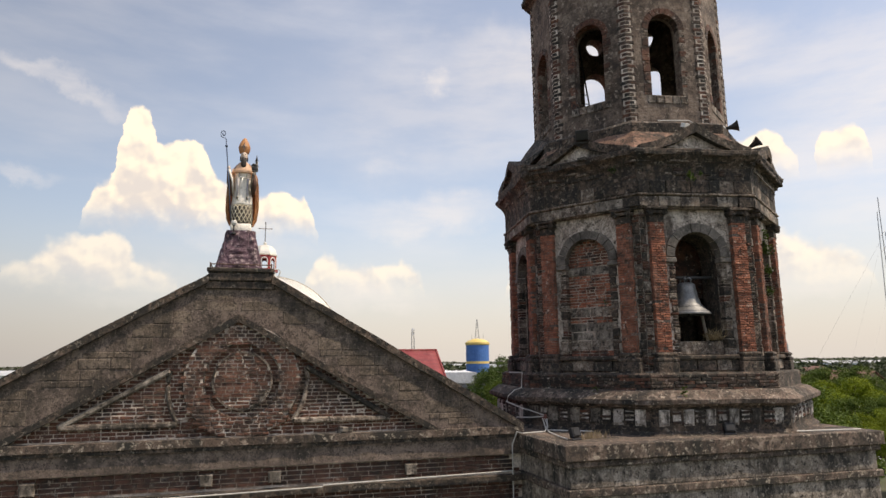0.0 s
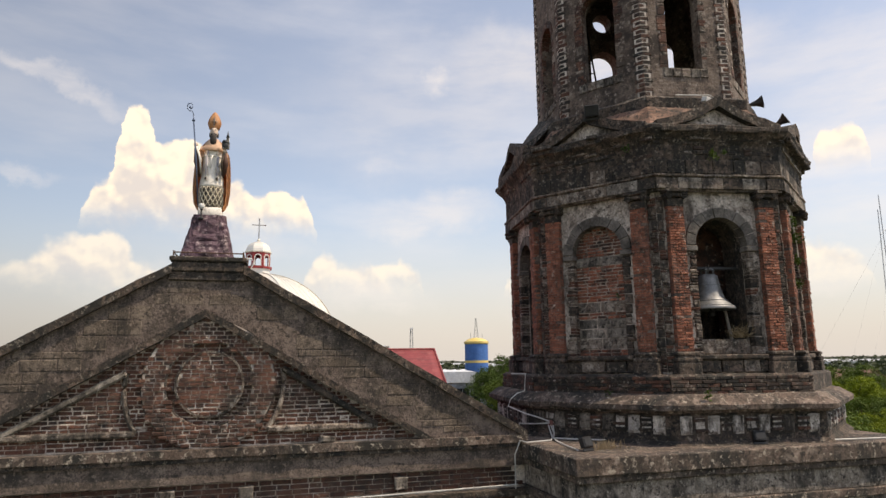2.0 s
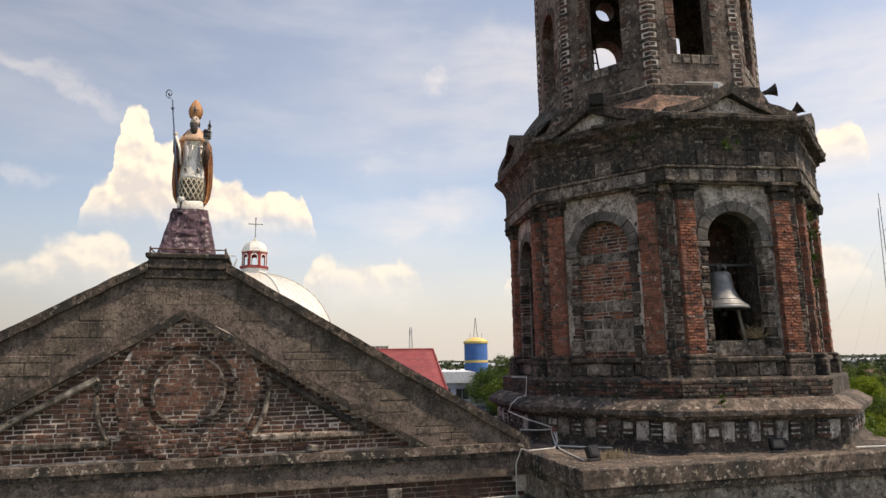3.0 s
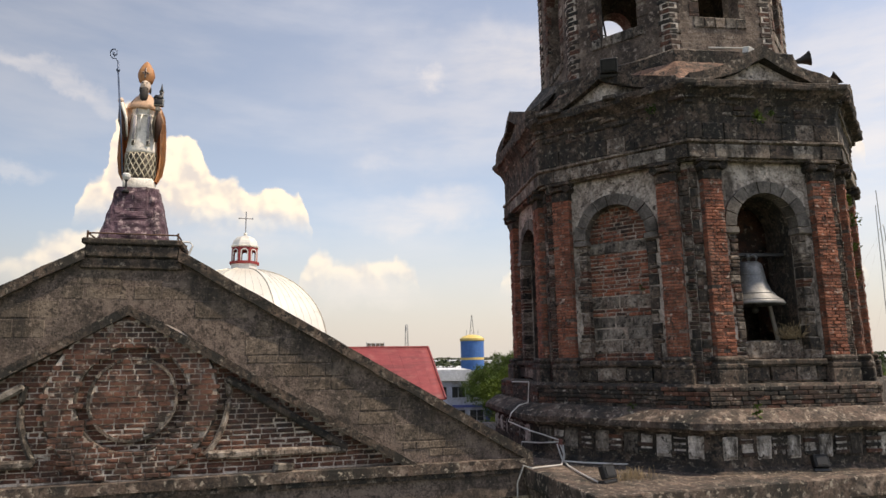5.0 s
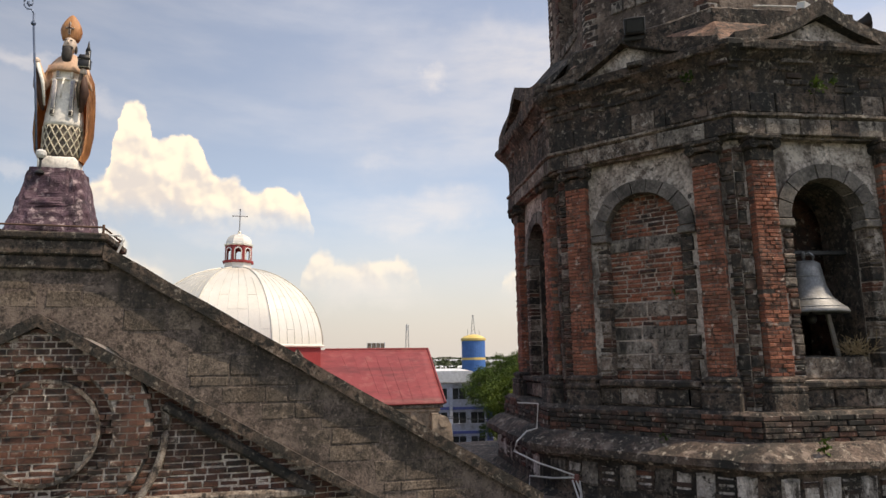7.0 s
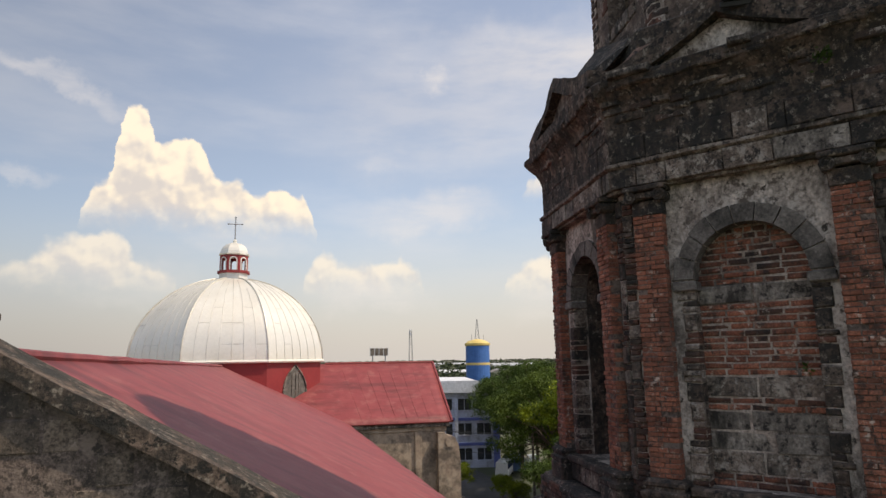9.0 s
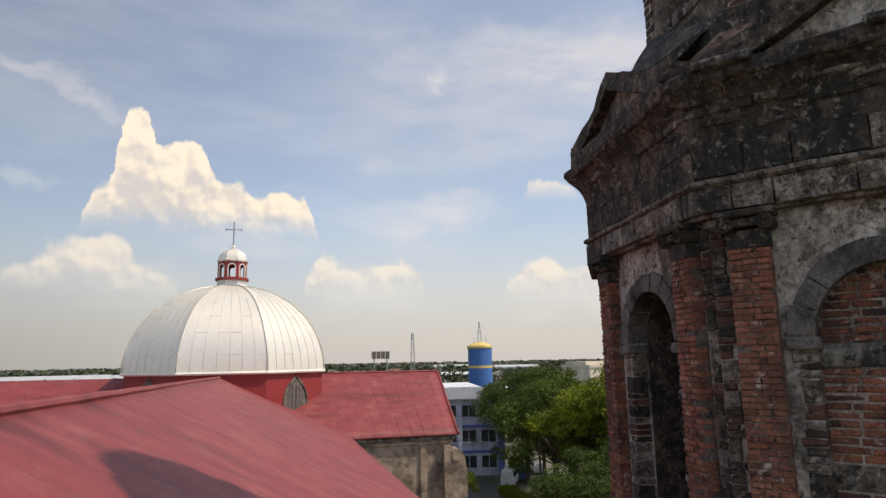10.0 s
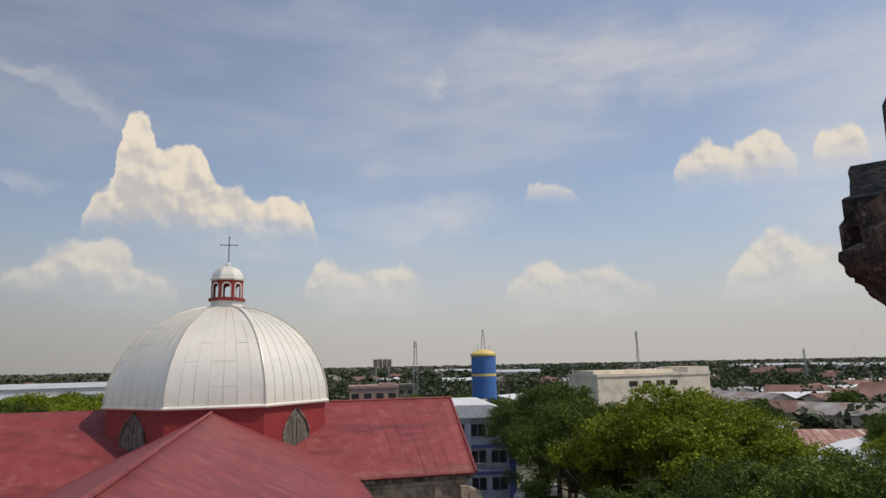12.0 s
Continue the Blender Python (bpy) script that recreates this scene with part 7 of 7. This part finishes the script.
t, m = flat_block("office_building", "large cream concrete building with a stepped flat roof", 33.1, 200, 40, 15, 13.4, CREAM, 6, 1, 4, ((-19.9, 2, 28, 11, 1.6, CREAM), (11.8, -0.2, 8.0, 13, 2.2, CREAM)), (0.24, 0.72))
flat_block("pink_building", "weathered pinkish concrete building", 9.0, 190, 14, 12, 11.4, PINK, -8, 2, 4, ((1.5, 2, 5, 6, 1.2, PINK),))
flat_block("grey_building", "unfinished grey concrete building", 11.4, 260, 10, 12, 9.5, STONE_PALE, -8, 2, 3)


def mast(name, label, bearing, d, h, w=1.6, base=0.0, category="mast"):
    """A lattice mast with four legs, cross bars and a few aerials."""
    x, y = at(bearing, d)
    t = thing(name, label, category)
    for sx in (-1, 1):
        for sy in (-1, 1):
            bm = bmesh.new()
            tube(bm, [(x + sx * w / 2, y + sy * w / 2, base), (x + sx * w * 0.16, y + sy * w * 0.16, base + h)], 0.055 * max(1, d / 160), 5)
            part("leg", bm, GREY, t)
    n = max(5, int(h / 2.2))
    for i in range(1, n):
        f = i / n
        k = w * (0.5 - 0.34 * f)
        z = base + h * f
        bm = bmesh.new()
        tube(bm, [(x - k, y - k, z), (x + k, y - k, z), (x + k, y + k, z), (x - k, y + k, z), (x - k, y - k, z)], 0.03 * max(1, d / 160), 4)
        tube(bm, [(x - k, y - k, z), (x + k, y - k, z + h / n * 0.9)], 0.03 * max(1, d / 160), 4)
        part("brace", bm, GREY, t)
    for i in range(3):
        bm = bmesh.new()
        a = 2.1 * i
        tube(bm, [(x + 0.35 * math.cos(a), y + 0.35 * math.sin(a), base + h - 1.8), (x + 0.35 * math.cos(a), y + 0.35 * math.sin(a), base + h + 0.4)], 0.12, 6)
        part("aerial", bm, SHED, t)
    return t


mast("telecom_mast", "grey lattice telecom mast over the trees", 12.65, 210, 25.0, 2.0)
mast("roof_mast", "thin grey lattice mast on a building roof", 31.8, 207, 12.4, 0.7, 13.9)
mast("far_mast", "thin far lattice mast", 44.2, 420, 22, 1.6)


def water_tank():
    t = thing("water_tank", "tall blue and yellow round water tank", "water tank")
    x, y = at(18.65, 246)
    for nm, prof, mat in (("tank_wall", [(4.6, 5.0), (4.6, 20.9)], TANK_BLUE), ("stripe", [(4.66, 13.0), (4.66, 13.9)], TANK_YELLOW), ("top_band", [(4.7, 20.3), (4.9, 20.6), (4.9, 21.3), (4.4, 21.4)], TANK_YELLOW), ("roof", [(4.6, 21.35), (3.6, 22.1), (1.8, 22.7), (0.3, 22.9)], TANK_YELLOW)):
        bm = bmesh.new()
        rings(bm, prof, 32, c=(x, y), flat=False)
        part(nm, bm, mat, t)
    for i in range(8):
        a = math.pi / 4 * i
        bm = bmesh.new()
        tube(bm, [(x + 4.3 * math.cos(a), y + 4.3 * math.sin(a), 0), (x + 4.3 * math.cos(a), y + 4.3 * math.sin(a), 5.1)], 0.4, 8)
        part("column", bm, TANK_BLUE, t)
    bm = bmesh.new()
    tube(bm, [(x - 0.9, y, 22.6), (x - 0.1, y, 30.5)], 0.12, 5)
    tube(bm, [(x + 0.9, y, 22.6), (x + 0.1, y, 30.5)], 0.12, 5)
    for i in range(6):
        f = i / 6
        tube(bm, [(x - 0.9 + 0.8 * f, y, 22.6 + 7.9 * f), (x + 0.9 - 0.8 * (f + 0.16), y, 22.6 + 7.9 * (f + 0.16))], 0.07, 4)
    part("aerial_frame", bm, GREY, t)
    for dx in (2.2, -2.6):
        bm = bmesh.new()
        tube(bm, [(x + dx, y - 1, 22.0), (x + dx, y - 1, 24.6)], 0.08, 5)
        part("aerial", bm, GREY, t)


water_tank()


def billboard():
    t = thing("billboard", "grey billboard frame on tall posts", "billboard")
    x, y = at(9.75, 250)
    bm = bmesh.new()
    box(bm, x - 3.6, x + 3.6, y - 0.2, y + 0.2, 17.2, 20.0)
    part("panel", bm, STONE, t)
    for i in range(5):
        bm = bmesh.new()
        box(bm, x - 3.6 + i * 1.75, x - 3.4 + i * 1.75, y - 0.3, y + 0.3, 17.0, 20.4)
        part("rib", bm, SHED, t)
    for dx in (-2.5, 2.5):
        bm = bmesh.new()
        tube(bm, [(x + dx, y, 0), (x + dx, y, 17.3)], 0.25, 8)
        part("post", bm, GREY, t)


billboard()


def guyed_aerial():
    """A tall slim aerial mast with guy wires, far beyond the tower."""
    t = thing("aerial_mast", "tall slim aerial mast held by guy wires", "mast")
    x, y = at(52.0, 289)
    for dx, top in ((-1.2, 70.0), (0.0, 76.0), (1.6, 62.0)):
        bm = bmesh.new()
        tube(bm, [(x + dx * 3, y, 0), (x + dx, y, top)], 0.16, 5)
        part("pole", bm, GREY, t)
    for i in range(9):
        bm = bmesh.new()
        z = 12 + 6 * i
        tube(bm, [(x - 1.2, y, z), (x + 1.6, y, z + 2.5)], 0.1, 4)
        part("crossbar", bm, GREY, t)
    for a, z in ((3.3, 60.0), (3.5, 40.0), (0.2, 58.0), (2.4, 60.0)):
        bm = bmesh.new()
        tube(bm, [(x, y, z), (x + 34 * math.cos(a), y + 34 * math.sin(a), 1)], 0.018, 4)
        part("guy_wire", bm, GREY, t)


guyed_aerial()


def house(label, w, d, h, rise, wall, roof, cat="house"):
    t = thing("house", label, cat, "houses of the town")
    bm = bmesh.new()
    box(bm, -w / 2, w / 2, -d / 2, d / 2, 0, h)
    part("wall", bm, wall, t)
    bm = bmesh.new()
    e = 0.6
    for s in (-1, 1):
        extrude_poly(bm, [(s * (w / 2 + e), h - 0.25), (0, h + rise), (0, h + rise + 0.14), (s * (w / 2 + e), h - 0.1)], -d / 2 - e, d / 2 + e)
    part("roof", bm, roof, t)
    for s in (-1, 1):
        bm = bmesh.new()
        extrude_poly(bm, [(-w / 2, h), (w / 2, h), (0, h + rise - 0.05)], s * (d / 2 - 0.1) - 0.1, s * (d / 2 - 0.1) + 0.1)
        part("gable", bm, wall, t)
    for i in range(3):
        bm = bmesh.new()
        u = -d / 2 + d * (i + 0.5) / 3
        box(bm, -w / 2 - 0.05, -w / 2 + 0.05, u - 0.6, u + 0.6, h - 2.0, h - 0.8)
        part("window", bm, WINDOW, t)
    for i in range(2):
        bm = bmesh.new()
        u = -w / 2 + w * (i + 0.5) / 2
        box(bm, u - 0.6, u + 0.6, -d / 2 - 0.05, -d / 2 + 0.05, h - 2.0, h - 0.8)
        part("window", bm, WINDOW, t)
    return t


def town():
    rnd = random.Random(21)
    kinds = [house("low cream house with a rusty red roof", 9, 12, 5.0, 2.0, CREAM, TIN_RED), house("pale house with a grey tin roof", 10, 15, 5.5, 1.8, CREAM, TIN),
             house("tan house with a faded roof", 8, 10, 6.0, 2.2, TAN, TIN_RED), house("long low shed with a pale tin roof", 12, 26, 5.0, 1.4, SHED, SHED),
             house("wide low house with a striped rusty tin roof", 14, 20, 4.6, 1.6, TAN, TIN_STRIPED), house("small blue walled house with a tin roof", 6, 7, 6.4, 0.6, SHED_BLUE, TIN)]
    spots = [(4, 45.3, 118, 62), (1, 46.6, 165, 40), (3, 44.0, 235, 70), (0, 42.2, 178, 20), (5, 40.9, 122, 30), (3, 48.6, 96, 120), (2, 47.5, 215, 60), (0, 43.2, 260, 40), (1, 40.0, 200, 10), (0, 45.6, 205, 100), (3, 41.3, 290, 15), (2, 49.2, 240, 15), (1, 38.6, 260, 10), (3, 46.0, 300, 80), (0, 48.0, 330, 30)]
    for i in range(110):
        b = rnd.uniform(-20, 62)
        d = rnd.uniform(230, 900)
        if 25 < b < 38 and d < 300:
            continue
        spots.append((rnd.randrange(4), b, d, rnd.uniform(0, 180)))
    used = set()
    for k, b, d, rz in spots:
        x, y = at(b, d)
        f = 1.15 if d < 250 else rnd.uniform(0.7, 1.2)
        m = pose(x, y, 0, 0, 0, rz) @ Matrix.Diagonal((f, f, f ** 0.5, 1))
        if k in used:
            copy_thing(kinds[k], m)
        else:
            used.add(k)
            kinds[k].matrix_basis = m
    for nm, lab, b, d, w, dep, h, mat, rz in (("factory_shed", "long white factory shed with blue panels", -16.8, 400, 66, 40, 9.5, SHED, 15), ("factory_shed", "long blue and white factory shed", -13.6, 460, 40, 30, 8.5, SHED_BLUE, 10),
                                             ("factory_shed", "pale far warehouse with a shallow roof", 42.5, 900, 120, 60, 8, SHED, -40), ("factory_shed", "pale far warehouse with a shallow roof", 49.5, 800, 90, 60, 8, SHED, -45),
                                             ("factory_shed", "pale far warehouse with a shallow roof", 16.3, 900, 60, 40, 8, SHED, -16), ("factory_shed", "pale far warehouse with a shallow roof", 21.5, 700, 50, 40, 8, SHED, -20)):
        t = thing(nm, lab, "warehouse")
        x, y = at(b, d)
        m = pose(x, y, 0, 0, 0, rz)
        bm = bmesh.new()
        box(bm, -w / 2, w / 2, 0, dep, 0, h, m)
        part("wall", bm, mat, t)
        bm = bmesh.new()
        extrude_poly(bm, [(-1, h - 0.2), (dep / 2, h + 2.2), (dep + 1, h - 0.2)], -w / 2 - 1, w / 2 + 1, m @ Matrix(((0, 1, 0, 0), (1, 0, 0, 0), (0, 0, 1, 0), (0, 0, 0, 1))))
        part("roof", bm, SHED_ROOF, t)
        for i in range(int(w / 9)):
            bm = bmesh.new()
            u = -w / 2 + 4.5 + i * 9
            box(bm, u - 2.6, u + 2.6, -0.2, 0.1, h * 0.25, h * 0.6, m)
            part("panel", bm, SHED_BLUE if mat is SHED else SHED, t)


town()


def far_woods():
    """Far trees beyond counting, as tufts of leaf faces."""
    rnd = np.random.RandomState(5)
    verts, faces, mats = [], [], []
    n = 7000
    b = rnd.uniform(-28, 66, n)
    d = 150 + 2400 * rnd.rand(n) ** 1.35
    for k in range(n):
        if (24 < b[k] < 39 and d[k] < 245) or (15 < b[k] < 22 and d[k] < 280) or (-22 < b[k] < -10 and d[k] < 420) or (6 < b[k] < 13 and d[k] < 260) or (38 < b[k] < 52 and d[k] < 330 and rnd.rand() < 0.5):
            continue
        x, y = at(b[k], d[k])
        h = rnd.uniform(4.5, 9.5) if d[k] < 700 else rnd.uniform(6, 13)
        r = h * rnd.uniform(0.4, 0.75)
        q = 46 if d[k] < 500 else 22
        s0 = 1.0 if d[k] < 500 else 1.9 if d[k] < 1000 else 3.4
        c = rnd.normal(size=(q, 3))
        c /= np.linalg.norm(c, axis=1)[:, None]
        p = np.array((x, y, h * 0.55)) + c * np.array((r, r, h * 0.45)) * rnd.uniform(0.7, 1.05, (q, 1))
        a = rnd.normal(size=(q, 3))
        a -= (a * c).sum(1)[:, None] * c * 0.7
        a /= np.linalg.norm(a, axis=1)[:, None]
        e = np.cross(c, a)
        e /= np.linalg.norm(e, axis=1)[:, None]
        s1 = s0 * rnd.uniform(0.7, 1.3, (q, 1))
        i0 = len(verts)
        quad = np.stack([p - a * s1, p - e * s1 * 0.8 + c * 0.3, p + a * s1, p + e * s1 * 0.8 + c * 0.3], 1).reshape(-1, 3)
        verts.extend(map(tuple, quad))
        faces.extend(tuple(range(i0 + 4 * j, i0 + 4 * j + 4)) for j in range(q))
        # beyond 900 m mostly the paler leaf that stands for haze
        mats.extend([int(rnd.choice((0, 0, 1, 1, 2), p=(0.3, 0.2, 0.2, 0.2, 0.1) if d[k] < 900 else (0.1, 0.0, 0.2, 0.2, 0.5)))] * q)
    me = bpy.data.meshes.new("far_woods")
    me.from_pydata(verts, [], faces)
    for k in (FAR_DARK, FAR_MID, FAR_HAZED):
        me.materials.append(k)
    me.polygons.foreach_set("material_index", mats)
    tagged(new("far_woods", me), "far trees and shrubs between the houses", "trees", kind="stuff")


far_woods()


def parked_car(label, col, length, height, m, van=False):
    """A car or van: lower body, cabin, wheels with rims, lamps and windows."""
    t = thing("van" if van else "car", label, "vehicle", "parked vehicles")
    w = 0.86
    bm = bmesh.new()
    body = [(-length / 2, 0.3), (length / 2, 0.3), (length / 2, 0.78), (length * 0.2, 0.92), (-length / 2, 0.95)] if not van else [(-length / 2, 0.32), (length / 2, 0.32), (length / 2, 0.95), (length * 0.44, 1.1), (-length / 2, 1.1)]
    extrude_poly(bm, body, -w, w)
    part("body", bm, col, t)
    top = [(-length * 0.46, 0.94), (length * 0.22, 0.9), (length * 0.06, height), (-length * 0.36, height)] if not van else [(-length * 0.495, 1.09), (length * 0.43, 1.09), (length * 0.3, height), (-length * 0.48, height)]
    bm = bmesh.new()
    extrude_poly(bm, top, -w + 0.07, w - 0.07)
    cab = part("cabin", bm, col, t)
    (x0, z0), (x1, _), (x2, z2), (x3, _) = top
    for s in (-1, 1):
        bm = bmesh.new()
        y0, y1 = sorted((s * (w - 0.075), s * (w - 0.055)))
        extrude_poly(bm, [(x0 + 0.25, z0 + 0.06), (x1 - 0.25, z0 + 0.06), (x2 - 0.05, z2 - 0.08), (x3 + 0.1, z2 - 0.08)], y0, y1)
        part("side_window", bm, WINDOW, cab)
        for u in (-length * 0.31, length * 0.31):
            bm = bmesh.new()
            y0, y1 = sorted((s * (w - 0.2), s * (w + 0.02)))
            tube(bm, [(u, y0, 0.32), (u, y1, 0.32)], 0.32, 16)
            wheel = part("wheel", bm, DARK, t)
            bm = bmesh.new()
            tube(bm, [(u, s * (w + 0.015), 0.32), (u, s * (w + 0.03), 0.32)], 0.19, 12)
            part("rim", bm, GREY, wheel)
        bm = bmesh.new()
        box(bm, length / 2 - 0.03, length / 2 + 0.02, s * 0.62 - 0.15, s * 0.62 + 0.15, 0.6, 0.74)
        part("headlight", bm, WHITE, t)
    t.matrix_basis = m


CAR_WHITE = material("white_car_paint", [(0.62, 0.62, 0.61), (0.70, 0.70, 0.69)], 2.0, 0.3, 0, 0, 8)
CAR_BLUE = material("blue_car_paint", [(0.06, 0.11, 0.24), (0.09, 0.15, 0.30)], 2.0, 0.3, 0, 0, 8)
CAR_GREY = material("grey_car_paint", [(0.22, 0.23, 0.24), (0.28, 0.29, 0.30)], 2.0, 0.3, 0.3, 0, 8)
for b, d, lab, col, ln, ht, rz, van in ((21.6, 84, "white van parked under the trees", CAR_WHITE, 4.9, 2.0, 60, True), (22.8, 88, "blue van parked under the trees", CAR_BLUE, 5.0, 2.05, 70, True), (24.0, 93, "white car parked under the trees", CAR_WHITE, 4.3, 1.45, 75, False), (22.0, 96, "grey car parked beside the building", CAR_GREY, 4.3, 1.45, 65, False)):
    x, y = at(b, d)
    parked_car(lab, col, ln, ht, pose(x, y, 0.02, 0, 0, rz), van)


def utility_pole():
    t = thing("utility_pole", "concrete utility pole with a cross arm", "utility pole")
    x, y = at(24.6, 66)
    bm = bmesh.new()
    tube(bm, [(x, y, 0), (x, y, 8.2)], [0.17, 0.11], 8)
    part("pole", bm, STONE_PALE, t)
    bm = bmesh.new()
    box(bm, x - 0.9, x + 0.9, y - 0.06, y + 0.06, 7.5, 7.62)
    part("cross_arm", bm, WOOD, t)
    for dx in (-0.8, 0.0, 0.8):
        bm = bmesh.new()
        tube(bm, [(x + dx, y, 7.6), (x + dx, y, 7.8)], 0.05, 8)
        part("insulator", bm, WHITE, t)
    x2, y2 = at(14.0, 74)
    for dx, dz in ((-0.8, 7.75), (0.0, 7.7), (0.8, 7.75), (0.0, 5.6)):
        bm = bmesh.new()
        tube(bm, [(x + dx + (x2 - x) * f, y + (y2 - y) * f, dz - 2.4 * f * (1 - f)) for f in (i / 10 for i in range(11))], 0.02, 4)
        part("wire", bm, DARK, t)


utility_pole()


def weeds(name, label, spots, seed, size):
    """Tufts of weeds rooted in the masonry."""
    rnd = np.random.RandomState(seed)
    verts, faces = [], []
    for (px, py, pz), nrm, spread, count in spots:
        c = np.array((px, py, pz))
        k = np.array(nrm, float)
        for _ in range(count):
            o = c + rnd.normal(size=3) * spread * np.array((1, 1, 1.2)) * 0.6
            o = o + k * abs(rnd.normal()) * spread * 0.5
            a = rnd.normal(size=3) + k * 0.6 + np.array((0, 0, 0.4))
            a /= np.linalg.norm(a)
            b = np.cross(a, rnd.normal(size=3))
            b /= np.linalg.norm(b)
            s = size * rnd.uniform(0.6, 1.4)
            i0 = len(verts)
            verts.extend(map(tuple, (o, o + a * s * 0.6 + b * s * 0.35, o + a * s * 1.3, o + a * s * 0.6 - b * s * 0.35)))
            faces.append((i0, i0 + 1, i0 + 2, i0 + 3))
    me = bpy.data.meshes.new(name)
    me.from_pydata(verts, [], faces)
    me.materials.append(LEAF_DARK)
    tagged(new(name, me), label, "weeds", kind="stuff")


def wall_point(theta, ap, u, z):
    m_ = tframe(theta, ap)
    p = m_ @ Vector((u, -0.02, z))
    q = (m_.to_3x3() @ Vector((0, -1, 0)))
    return tuple(p), tuple(q)


SPOTS = []
for th, ap, u, z, sp, ct in ((-90, 3.5, -0.2, 18.0, 0.07, 60), (-90, 3.5, 0.05, 18.06, 0.04, 26), (-135, 3.52, 0.9, 18.2, 0.06, 40), (-45, 3.22, 0.1, 16.6, 0.1, 150), (-45, 3.22, 0.05, 16.1, 0.08, 110), (-45, 3.22, 0.15, 15.6, 0.06, 60), (-45, 3.22, 0.0, 16.95, 0.08, 70), (-135, 3.28, 0.45, 15.3, 0.03, 14), (-135, 3.7, 0.3, 13.42, 0.04, 20), (-90, 3.8, -0.9, 13.4, 0.05, 30)):
    p, q = wall_point(th, ap, u, z)
    SPOTS.append((p, q, sp, ct))
weeds("wall_weeds", "green creeper and weeds rooted in the tower masonry", SPOTS, 4, 0.05)
